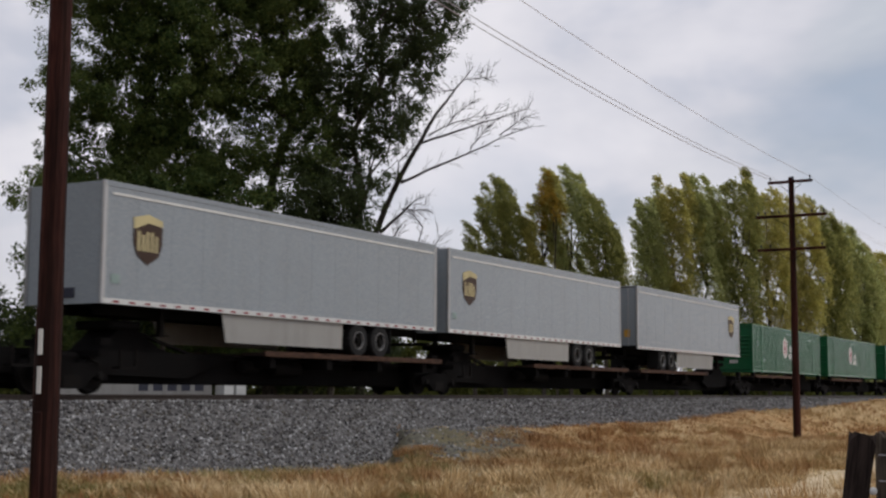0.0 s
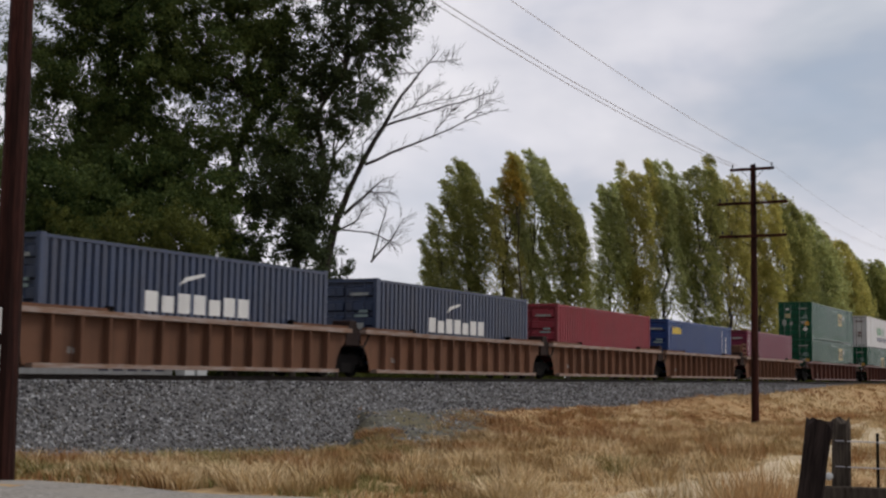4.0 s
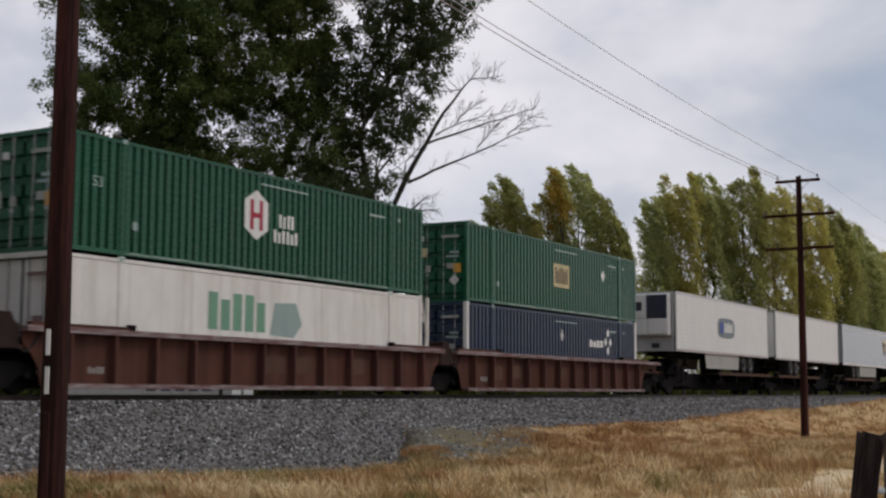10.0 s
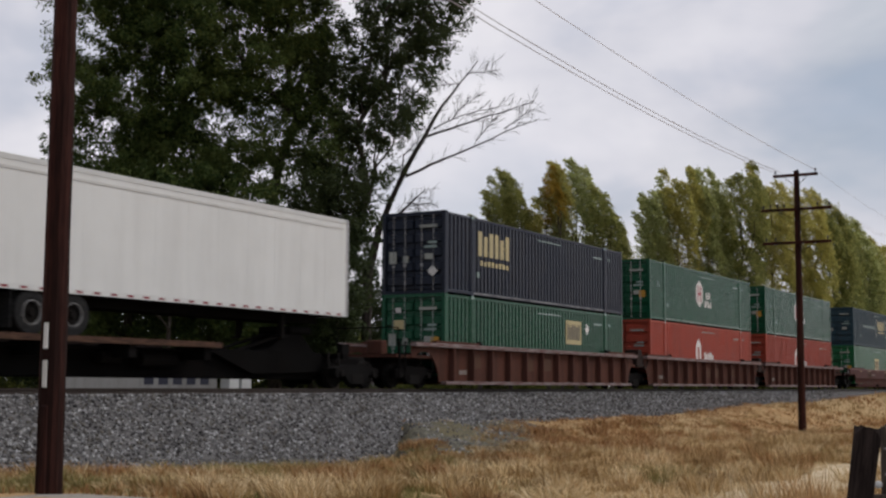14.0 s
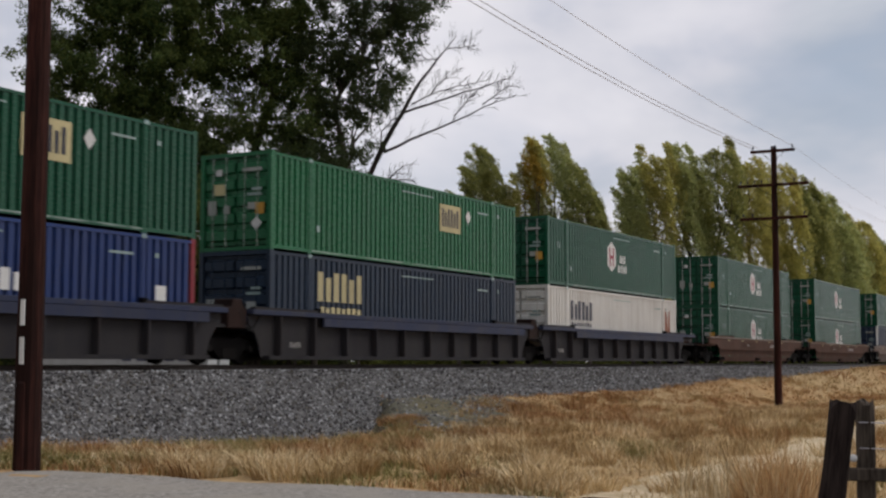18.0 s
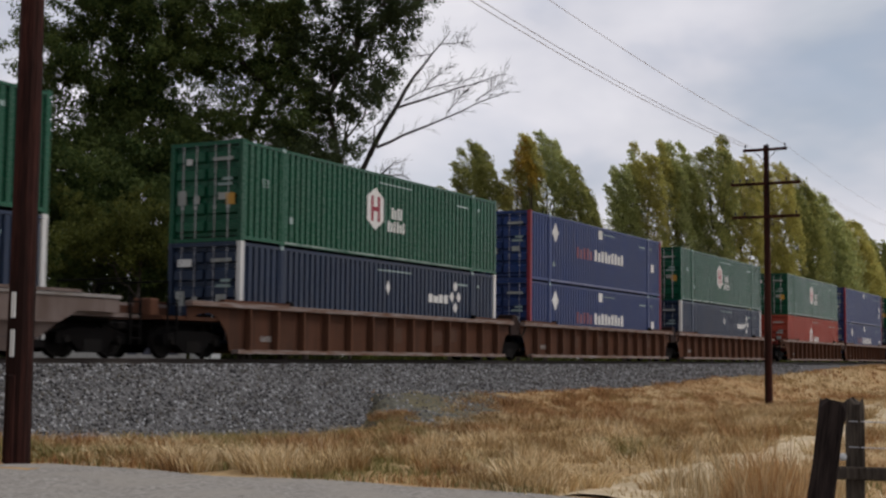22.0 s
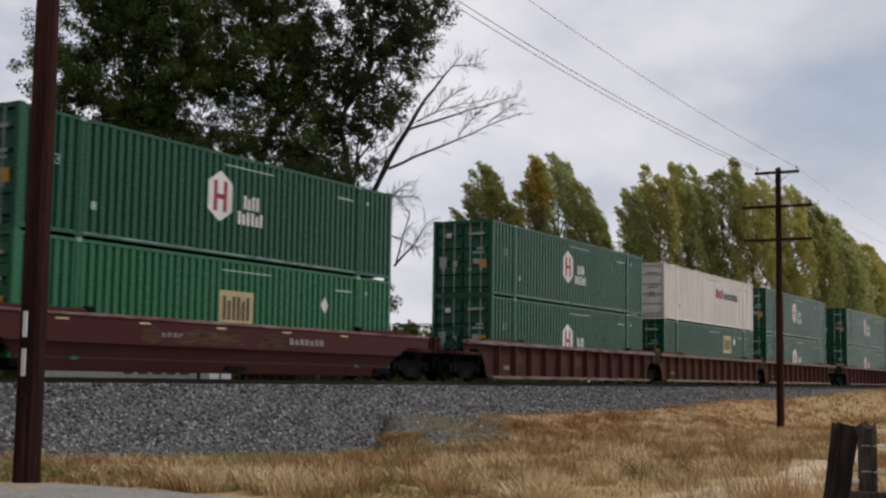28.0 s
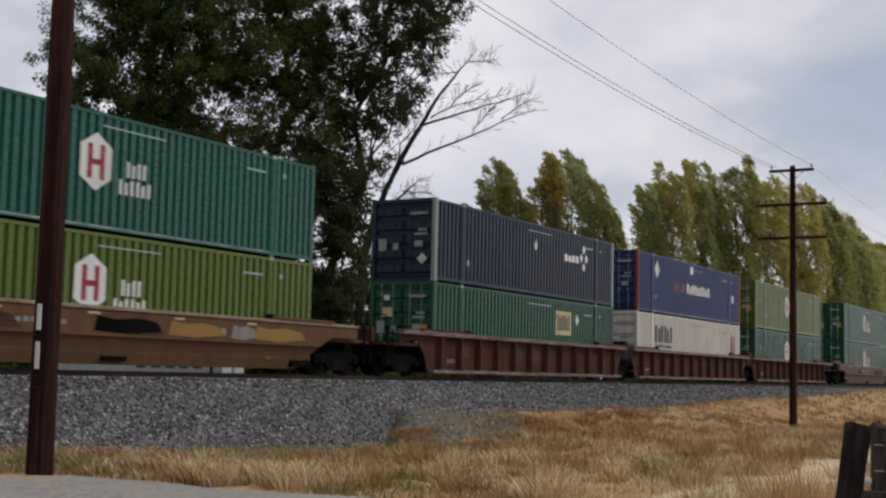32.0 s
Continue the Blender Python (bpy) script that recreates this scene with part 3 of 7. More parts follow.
    tuft_mesh("far_dry_grass", "sparse tan dry grass farther along", tan, [p for p in farther if noise.noise((p[0] * 0.12, p[1] * 0.3, 4.0)) < 0.1], rng, 12, 0.22, 0.5, 0.02, 0.8)
    tuft_mesh("far_russet_grass", "russet dry weeds farther along the bank", rust, [p for p in farther if noise.noise((p[0] * 0.12, p[1] * 0.3, 4.0)) >= 0.1], rng, 12, 0.28, 0.5, 0.02, 0.7)
    # tussocks, in drifts
    mound, mtan, mred, mgrn = [], [], [], []
    for _ in range(3200):
        x, y = 14.5 + 46 * rng.random() ** 1.5, rng.uniform(5.0, 18.0)
        if noise.noise((x * 0.5, y * 0.6, 12.0)) < -0.02 or skip(x, y) or rng.random() < 0.97 * stony(x, y):
            continue
        if len(mound) + len(mtan) + len(mred) > 1050:
            break
        k = rng.uniform(0.35, 1.1) * (0.75 if y > 13 else 1.1)
        tone = noise.noise((x * 0.35, y * 0.45, 21.0)) + 0.15 * rng.uniform(-1, 1)
        (mred if tone > 0.3 else mtan if tone > -0.02 else mgrn if tone < -0.62 else mound).append((x, y, k))
    dark = island("withered_blades", [(0.17, 0.105, 0.055), (0.27, 0.175, 0.09), (0.11, 0.07, 0.04), (0.34, 0.23, 0.12)])
    withered = []
    for _ in range(260):
        x, y = 15.5 + 34 * rng.random() ** 1.3, rng.uniform(6.0, 17.5)
        if noise.noise((x * 0.6, y * 0.7, 93.0)) > 0.1 and not skip(x, y):
            withered.append((x, y, rng.uniform(0.3, 0.8)))
    tuft_mesh("withered_clumps", "small dark withered weed clumps in dry grass", dark, withered, rng, 60, 0.34, 0.17, 0.0062, 0.6, 0.9)
    # the ragged weeds before the ballast
    for _ in range(420):
        x = 14.2 + 12.8 * rng.random() ** 1.3
        y = rng.uniform(11.6, 17.2)
        if lip(x, y) > 0.2 or x < 14.4:
            continue
        tone = noise.noise((x * 0.55, y * 0.3, 33.0)) + 0.2 * rng.uniform(-1, 1)
        (mred if tone > 0.1 else mgrn if tone < -0.14 else mtan if rng.random() < 0.75 else mound).append((x, y, rng.uniform(0.35, 1.0)))
    # russet bushes on top of the bank and along the worn edge
    bush = []
    for _ in range(190):
        a, d = radians(rng.uniform(19.5, 26.2)), rng.uniform(30, 50)
        x, y = d * math.cos(a), d * math.sin(a)
        if noise.noise((x * 0.45, y * 0.7, 81.0)) > 0.0 and y < 19.0:
            (bush if rng.random() < 0.7 else mtan).append((x, y, rng.uniform(0.35, 1.0)))
    for _ in range(46):
        f = 0.35 + 0.65 * rng.random()
        x, y = 31.0 - 9.0 * f + rng.uniform(-0.2, 1.1), 19.2 - 6.5 * f + rng.uniform(-0.5, 0.3)
        (bush if rng.random() < 0.45 else mtan).append((x, y, rng.uniform(0.2, 0.5)))
    tuft_mesh("grass_mounds", "bushy pale clumps of bent dry grass", straw, mound, rng, 74, 0.36, 0.2, 0.0062, 0.55, 0.9)
    tuft_mesh("tan_mounds", "bushy dull tan clumps of dry grass", tan, mtan, rng, 74, 0.36, 0.19, 0.0062, 0.5, 0.8)
    tuft_mesh("russet_mounds", "bushy russet clumps of dry weeds", rust, mred, rng, 78, 0.36, 0.2, 0.0062, 0.5, 0.7)
    tuft_mesh("green_mounds", "bushy faded green weeds among dry grass", green, mgrn, rng, 74, 0.34, 0.2, 0.0062, 0.5, 0.8)
    tuft_mesh("russet_bushes", "low russet brushy weeds on the bank", rust, bush, rng, 130, 0.44, 0.36, 0.0075, 0.6, 0.8)
    tall, tallr = [], []
    for i in range(95):
        a, r = rng.uniform(0, math.tau), math.sqrt(rng.random())
        tallr.append((12.75 + 0.62 * r * math.cos(a), 3.32 + 0.36 * r * math.sin(a), rng.uniform(0.6, 1.0) * (1.08 - 0.35 * r)))
        if i % 4:
            tall.append((13.4 + 1.3 * r * math.cos(a), 3.65 + 0.85 * r * math.sin(a), rng.uniform(0.5, 0.95)))
    tuft_mesh("tall_dry_grass", "tall pale seed-headed dry grass beside the fence", straw, tall, rng, 13, 0.95, 0.12, 0.0055, 0.28, 0.15)
    tuft_mesh("tall_russet_weeds", "tall russet weeds beside the fence posts", gold, tallr, rng, 17, 1.12, 0.15, 0.0055, 0.24, 0.2)


build_ground()
build_track()

# ---- train: containers ----
SPEED = 28.55
WIDE, HIGH = 2.591, 2.896
MOVERS = []


def corrugated(x0, x1, y, z0, z1, depth, pitch=0.285):
    """A wall with upright folds; depth runs inwards along y."""
    n = max(2, round((x1 - x0) / pitch))
    p = (x1 - x0) / n
    line = []
    for i in range(n):
        for f, d in ((0, 0), (0.56, 0), (0.62, 1), (0.94, 1)):
            line.append((x0 + (i + f) * p, y + d * depth))
    line.append((x1, y))
    bm = bmesh.new()
    lo = [bm.verts.new((a, b, z0)) for a, b in line]
    hi = [bm.verts.new((a, b, z1)) for a, b in line]
    for i in range(len(line) - 1):
        bm.faces.new((lo[i], lo[i + 1], hi[i + 1], hi[i]))
    return bm


def decal(name, outlines, mat, parent, y, label=""):
    """Flat painted shapes with outlines in (x, z), 5 mm thick, on the side at y."""
    bm = bmesh.new()
    for pts in outlines:
        prism(bm, pts, y - 0.005, y)
    ob = part(name, bm, mat, parent, label)
    return tagged(ob, kind="stuff") if len(outlines) > 6 else ob


def rect(x0, x1, z0, z1):
    return [(x0, z0), (x1, z0), (x1, z1), (x0, z1)]


def bars(x0, x1, z0, z1, n, gap=0.3):
    """A row of n upright bars, in place of a word."""
    w = (x1 - x0) / n
    return [rect(x0 + i * w, x0 + (i + 1 - gap) * w, z0, z1 - (0.18 * (z1 - z0) if i % 3 == 1 else 0)) for i in range(n)]


def hexagon(cx, cz, w, h):
    return [(cx, cz - h), (cx + w, cz - h * 0.55), (cx + w, cz + h * 0.55), (cx, cz + h), (cx - w, cz + h * 0.55), (cx - w, cz - h * 0.55)]


def diamond(cx, cz, w, h):
    return [(cx, cz - h), (cx + w, cz), (cx, cz + h), (cx - w, cz)]


def logo(kind, ob, y, L):
    """Marks on the near side of a container of length L."""
    def emblem_h(cx, cz, up):
        a, b, c = 0.28, 0.13, 0.42
        pts = [(cx - a, cz - c), (cx - b, cz - c), (cx - b, cz - 0.08), (cx + b, cz - 0.08), (cx + b, cz - c), (cx + a, cz - c), (cx + a, cz + c), (cx + b, cz + c), (cx + b, cz + 0.06), (cx - b, cz + 0.06), (cx - b, cz + c), (cx - a, cz + c)]
        decal("emblem_mark", [pts], LOGOR, up, y - 0.006, "red barred mark")

    if kind in ("hex", "hexlow"):
        cx, cz = 7.2, 1.65 if kind == "hex" else 1.4
        e = decal("emblem", [hexagon(cx, cz, 0.52, 0.70)], LOGOW, ob, y, "white hexagonal emblem")
        emblem_h(cx, cz, e)
        decal("lettering", bars(cx + 1.05, cx + 1.8, cz - 0.24, cz + 0.15, 4, 0.45) + bars(cx + 0.8, cx + 2.0, cz - 0.68, cz - 0.31, 6, 0.45), LOGOW, ob, y, "white lettering")
    elif kind == "tag":
        e = decal("emblem", [rect(10.05, 11.6, 1.42, 2.4)], LOGOY, ob, y, "cream square emblem")
        decal("emblem_mark", bars(10.2, 11.5, 1.6, 2.25, 6, 0.4), LOGOK, e, y - 0.006, "dark bars")
        decal("placard", [diamond(12.2, 2.1, 0.2, 0.26)], LOGOW, ob, y, "white diamond placard")
    elif kind == "tagmid":
        e = decal("emblem", [rect(7.3, 8.8, 1.05, 2.0)], LOGOY, ob, y, "cream square emblem")
        decal("emblem_mark", bars(7.45, 8.7, 1.2, 1.85, 6, 0.4), BROWNL, e, y - 0.006, "brown bars")
        decal("placard", [diamond(12.35, 1.85, 0.2, 0.26)], LOGOW, ob, y, "white diamond placard")
    elif kind == "bluefour":
        decal("lettering", bars(10.85, 12.35, 1.62, 1.92, 4, 0.2), LOGOW, ob, y, "white lettering")
        ring = [diamond(12.85 + a, 1.88 + b, 0.17, 0.2) for a, b in ((0, -0.38), (0.26, 0), (-0.26, 0), (0, 0.38))]
        decal("emblem", ring, LOGOW, ob, y, "white emblem of four diamonds")
        decal("placard", [diamond(8.07, 2.0, 0.14, 0.24)], LOGOW, ob, y, "white diamond placard")
    elif kind == "bluered":
        decal("emblem", [diamond(2.6, 2.15, 0.36, 0.42)], LOGOW, ob, y, "white diamond emblem")
        decal("red_lettering", bars(4.95, 6.9, 1.25, 1.75, 5, 0.45), paint("logo_faded_red", (0.2, 0.06, 0.08)), ob, y, "faded red lettering")
        decal("lettering", bars(7.05, 10.8, 1.25, 1.75, 9, 0.3), LOGOW, ob, y, "white lettering")
        decal("label_plate", [rect(7.55, 8.0, 2.3, 2.7)], LOGOW, ob, y, "white square label")
        decal("label_plate", [rect(14.65, 15.05, 1.2, 1.6)], LOGOW, ob, y, "white square label")
    elif kind == "blueplain":
        decal("label_plate", [rect(7.55, 8.0, 2.3, 2.7)], LOGOW, ob, y, "white square label")
        decal("label_plate", [rect(14.65, 15.05, 1.25, 1.7)], LOGOW, ob, y, "white square label")
        decal("label_plate", [rect(14.65, 15.05, 0.75, 1.1)], LOGOW, ob, y, "white square label")
    elif kind == "block":
        decal("lettering", bars(2.45, 5.05, 1.5, 2.4, 6, 0.36), LOGOY, ob, y, "cream block lettering")
        decal("small_lettering", bars(2.6, 4.95, 1.15, 1.34, 8, 0.35), LOGOY, ob, y, "small cream lettering")
    elif kind == "bracket":
        decal("bracket", [[(8.38, 2.3), (8.08, 2.3), (8.08, 0.95), (8.38, 0.95), (8.38, 1.03), (8.16, 1.03), (8.16, 2.22), (8.38, 2.22)]], LOGOW, ob, y, "white bracket mark")
        decal("bracket", [[(11.62, 2.3), (11.92, 2.3), (11.92, 0.95), (11.62, 0.95), (11.62, 1.03), (11.84, 1.03), (11.84, 2.22), (11.62, 2.22)]], LOGOW, ob, y, "white bracket mark")
        decal("lettering", bars(8.7, 11.3, 1.45, 2.2, 6, 0.36), LOGOY, ob, y, "yellow block lettering")
        decal("small_lettering", bars(8.9, 11.1, 1.2, 1.34, 9, 0.35), LOGOY, ob, y, "small yellow lettering")
        decal("motto", bars(3.4, 7.7, 1.5, 1.68, 18, 0.4), LOGOS, ob, y, "pale small lettering")
    elif kind == "darkblock":
        decal("lettering", bars(2.4, 4.9, 1.5, 2.32, 6, 0.32), LOGOK, ob, y, "navy block lettering")
        decal("small_lettering", bars(2.5, 4.8, 1.22, 1.4, 8, 0.35), LOGOK, ob, y, "small navy lettering")
    elif kind == "slate":
        decal("lettering", bars(3.7, 8.3, 1.22, 1.75, 7, 0.25), LOGOW, ob, y, "white lettering")
        decal("swoosh", [[(5.0, 1.95), (5.3, 2.2), (6.1, 2.35), (6.1, 2.27), (5.4, 2.1)]], LOGOW, ob, y, "white curved mark")
    elif kind == "upright":
        decal("upright_lettering", [rect(1.05, 1.27, 1.05 + 0.42 * i, 1.36 + 0.42 * i) for i in range(3)], LOGOW, ob, y, "white upright lettering")
        part("front_lettering", boxes((-0.002, 0.018, 0.38, 0.52, 2.0, 2.25), (-0.002, 0.018, 0.62, 0.76, 2.0, 2.32), (-0.002, 0.018, 0.14, 0.28, 2.0, 2.25)), LOGOW, ob, "white lettering")
        decal("side_stripe", [rect(0.3, 0.36, 0.8, 2.6)], LOGOW, ob, y - 0.02, "white upright stripe")
    elif kind == "yellow":
        decal("upright_lettering", [rect(11.0, 11.16, 0.9 + 0.36 * i, 1.16 + 0.36 * i) for i in range(4)], LOGOW, ob, y, "white upright lettering")
        decal("side_stripe", [rect(10.3, 10.36, 0.5, 2.6)], LOGOW, ob, y, "white upright stripe")
        decal("lettering", bars(0.75, 2.3, 2.12, 2.5, 5, 0.2), paint("bright_yellow", (0.7, 0.5, 0.03)), ob, y, "yellow lettering")
    elif kind == "cold":
        decal("lettering_green", bars(5.3, 8.0, 1.25, 2.0, 5, 0.25), LOGOG, ob, y, "green lettering")
        decal("emblem", [[(8.1, 1.2), (9.2, 1.15), (9.5, 1.6), (9.1, 2.0), (8.3, 1.95)]], LOGOS, ob, y, "pale green emblem")
        decal("lettering", bars(5.2, 10.2, 0.62, 1.05, 11, 0.35), paint("logo_ink", (0.05, 0.06, 0.13)), ob, y, "blue lettering")
        decal("speed_line", [rect(10.3, 10.9, 0.68 + 0.14 * i, 0.73 + 0.14 * i) for i in range(3)], LOGOB, ob, y)
    elif kind == "coldlow":
        decal("lettering_green", bars(5.25, 7.8, 1.3, 2.3, 5, 0.25), LOGOG, ob, y, "green lettering")
        decal("emblem", [[(7.9, 1.25), (9.0, 1.2), (9.4, 1.6), (9.1, 2.2), (8.1, 2.15)]], LOGOS, ob, y, "pale green emblem")
    elif kind == "darkred":
        decal("lettering", bars(7.35, 11.85, 1.1, 1.72, 9, 0.25), paint("logo_dark_red", (0.14, 0.02, 0.03)), ob, y, "dark red lettering")
        decal("emblem", [[(12.5, 0.9), (13.7, 0.9), (13.7, 1.8), (13.4, 1.8), (13.1, 2.1), (12.8, 1.8), (12.5, 1.8)]], paint("logo_mauve", (0.35, 0.27, 0.27)), ob, y, "grey-brown emblem")
        decal("small_lettering", bars(2.9, 6.1, 2.15, 2.38, 9, 0.3), LOGOS, ob, y, "small grey lettering")
    elif kind == "redword":
        part("front_lettering", boxes((-0.004, 0.012, 0.7, 1.0, 2.05, 2.42), (-0.004, 0.012, 0.36, 0.62, 2.05, 2.42), (-0.004, 0.012, 0.02, 0.28, 2.05, 2.42)), LOGOR, ob, "red lettering")
        decal("lettering_red", bars(8.7, 10.1, 1.6, 2.12, 3, 0.2), LOGOR, ob, y, "red lettering")
        decal("lettering", bars(10.2, 13.0, 1.6, 1.98, 8, 0.25), LOGOK, ob, y, "dark lettering")
    elif kind == "grey":
        decal("lettering", bars(7.2, 9.0, 1.35, 1.8, 5, 0.3), LOGOS, ob, y, "pale grey lettering")
        decal("small_lettering", bars(7.4, 8.8, 0.95, 1.15, 8, 0.4), LOGOS, ob, y, "small grey lettering")
    elif kind == "whitecross":
        cx = 6.95
        e = decal("emblem", [[(cx - 0.4, 0.9), (cx + 0.4, 0.9), (cx + 0.4, 1.85), (cx, 2.2), (cx - 0.4, 1.85)]], LOGOW, ob, y, "white pointed emblem")
        decal("emblem_mark", [rect(cx - 0.13, cx + 0.13, 0.9, 1.75)], RED, e, y - 0.006, "red bar")
        decal("lettering", bars(cx + 0.9, cx + 2.5, 1.05, 1.5, 5), LOGOW, ob, y, "white lettering")
    if kind not in ("cold", "coldlow", "grey", "yellow", "slate", "plain", "upright"):
        decal("top_line", [rect(7.4, 9.6, 2.53, 2.57)], LOGOS, ob, y, "small white line of lettering")
        decal("numbering", [rect(12.95, 13.8, 2.32, 2.385)], LOGOS, ob, y, "small white numbering")
        decal("plate_mark", [rect(2.35, 2.52, 0.7, 0.9)], LOGOS, ob, y)
        decal("plate_mark", [rect(14.6, 14.75, 2.3, 2.42)], LOGOS, ob, y)


NUMBER = {}


def side_number(ob, x, z, y, text="53", size=0.36, mat=None, label="white painted length figures"):
    """A short painted mark on the near side."""
    if text not in NUMBER:
        cu = bpy.data.curves.new("length_mark", "FONT")
        cu.body, cu.size, cu.extrude, cu.resolution_u = text, size, 0.003, 2
        tmp = new("length_mark", cu)
        bpy.context.view_layer.update()
        NUMBER[text] = bpy.data.meshes.new_from_object(tmp.evaluated_get(bpy.context.evaluated_depsgraph_get()))
        NUMBER[text].materials.clear()
        NUMBER[text].materials.append(mat or LOGOS)
        bpy.data.objects.remove(tmp)
    n = new("length_mark" if text == "53" else "stencil", NUMBER[text])
    n.parent = ob
    n.matrix_basis = pose(x, y, z, 90, 0, 0)
    n["label"] = label


def container(name, label, col, mark="plain", L=16.154, end="door", smooth_side=False, post=None, trim=None, rust=False):
    """A steel box at the origin: its leading end at x = 0, its middle line at y = 0, its feet at z = 0."""
    ob = thing(name, label, "container", "containers of the train")
    h, w = HIGH, WIDE / 2
    trim = trim or col
    for s in (-1, 1):
        y = s * (w - 0.018)
        if smooth_side:
            part("side_wall", boxes((0.1, L - 0.1, min(y, y - s * 0.05), max(y, y - s * 0.05), 0.14, h - 0.1)), col, ob)
            seams = bmesh.new()
            for i in range(1, 14):
                x = i * L / 14
                box(seams, x - 0.012, x + 0.012, min(y, y + s * 0.004), max(y, y + s * 0.004), 0.16, h - 0.12)
            part("panel_seams", seams, col, ob)
        else:
            part("side_wall", corrugated(0.12, L - 0.12, y, 0.12, h - 0.1, -s * 0.085), col, ob)
        y0, y1 = sorted((s * w, s * (w - 0.07)))
        rail = bmesh.new()
        out = [(s * (w - 0.07), 0.05), (s * w, 0.05), (s * w, 0.13), (s * (w - 0.045), 0.17), (s * (w - 0.07), 0.17)]
        lo, hi = [[rail.verts.new((x, a, b)) for a, b in out] for x in (0.15, L - 0.15)]
        for i in range(5):
            rail.faces.new((lo[i], lo[(i + 1) % 5], hi[(i + 1) % 5], hi[i]))
        r = part("bottom_rail", rail, trim, ob, "scuffed lower edge")
        # Pale strip: scuffs plus the sky-lit ledge, put into the colour.
        part("rail_scuff", boxes((2.1, L - 2.1, *sorted((s * (w + 0.003), s * w)), 0.085, 0.128)), WORN.get(trim, trim), r, "rubbed edge with a painted highlight")
        part("top_rail", boxes((0.15, L - 0.15, y0, y1, h - 0.12, h - 0.045)), trim, ob)
        for x in (0.0, L - 0.16):
            out = [(x - 0.004, 0.0), (x + 0.174, 0.0), (x + 0.174, 0.118), (x + 0.16, 0.118), (x + 0.16, h - 0.118), (x + 0.174, h - 0.118), (x + 0.174, h), (x - 0.004, h), (x - 0.004, h - 0.118), (x, h - 0.118), (x, 0.118), (x - 0.004, 0.118)]
            part("corner_post", plate(out, *sorted((s * (w + 0.004), s * (w - 0.14)))), post if post and s < 0 else col, ob)
        if L > 14:
            for x in (1.9, L - 2.07):
                out = [(x - 0.02, 0.0), (x + 0.19, 0.0), (x + 0.19, 0.12), (x + 0.15, 0.12), (x + 0.15, h - 0.14), (x + 0.19, h - 0.14), (x + 0.19, h + 0.003), (x - 0.02, h + 0.003), (x - 0.02, h - 0.14), (x + 0.02, h - 0.14), (x + 0.02, 0.12), (x - 0.02, 0.12)]
                part("lifting_post", plate(out, *sorted((s * (w + 0.008), s * (w - 0.06)))), trim, ob)
                if s < 0:
                    part("casting_face", boxes((x + 0.0, x + 0.17, -w - 0.016, -w - 0.008, h - 0.12, h - 0.02)), LOGOS, ob, "scuffed bare casting")
    roof = boxes((0.1, L - 0.1, -w + 0.04, w - 0.04, h - 0.06, h - 0.035))
    for i in range(int(L / 0.6)):
        box(roof, 0.3 + i * 0.6, 0.5 + i * 0.6, -w + 0.15, w - 0.15, h - 0.036, h - 0.015)
    part("roof", roof, trim, ob)
    part("floor", boxes((0.1, L - 0.1, -w + 0.06, w - 0.06, 0.1, 0.17)), BLACK, ob)
    far = bmesh.new()
    box(far, L - 0.09, L - 0.05, -w + 0.12, w - 0.12, 0.1, h - 0.1)
    for i in range(5):
        box(far, L - 0.055, L - 0.02, -w + 0.2, w - 0.2, 0.55 + i * 0.4, 0.75 + i * 0.4)
    part("nose_wall", far, col, ob)
    part("header", boxes((0.01, 0.09, -w + 0.14, w - 0.14, h - 0.13, h - 0.005)), trim, ob)
    part("threshold", boxes((0.01, 0.09, -w + 0.14, w - 0.14, 0.005, 0.12)), trim, ob)
    if end == "door":
        for s in (-1, 1):
            y0, y1 = sorted((s * 0.015, s * (w - 0.15)))
            d = part("door", boxes((0.12, 0.15, y0, y1, 0.13, h - 0.14)), col, ob)
            steps = [(0.115, 0.14)]
            for i in range(0 if smooth_side else 5):
                z = 0.28 + i * 0.5
                steps += [(0.115, z), (0.03, z + 0.05), (0.03, z + 0.31), (0.115, z + 0.36)]
            steps.append((0.115, h - 0.15))
            fold = bmesh.new()
            lo = [fold.verts.new((a, y0 + 0.05, b)) for a, b in steps]
            hi = [fold.verts.new((a, y1 - 0.05, b)) for a, b in steps]
            for i in range(len(steps) - 1):
                fold.faces.new((lo[i], hi[i], hi[i + 1], lo[i + 1]))
            part("door_panel", fold, col, d)
            for k in (0.3, 0.72):
                yy = y0 + (y1 - y0) * k
                rod = tube(bmesh.new(), (0.012, yy, 0.1), (0.012, yy, h - 0.1), 0.02, 0.02, 6)
                box(rod, -0.004, 0.03, yy - 0.05, yy + 0.05, 0.95, 1.05)
                part("lock_rod", rod, DOORROD if smooth_side else SILVER if mark in ("hex", "hexlow") else WORN.get(trim, trim), d, "galvanised lock rod")
            if smooth_side:
                seal = boxes((0.10, 0.125, y0 - 0.012, y0 + 0.012, 0.14, h - 0.15), (0.10, 0.125, y1 - 0.012, y1 + 0.012, 0.14, h - 0.15), (0.10, 0.125, y0, y1, 0.13, 0.16), (0.10, 0.125, y0, y1, h - 0.17, h - 0.14))
                part("door_seal", seal, LOGOK, d, "black rubber door seal")
                part("hinge_plate", boxes((0.02, 0.13, (y0 + y1) / 2 - 0.1, (y0 + y1) / 2 + 0.1, 0.95, 1.12)), DOORROD, d)
        lab = paint("label_" + ("white" if not smooth_side else "dark"), (0.38, 0.40, 0.37) if not smooth_side else (0.2, 0.12, 0.12))
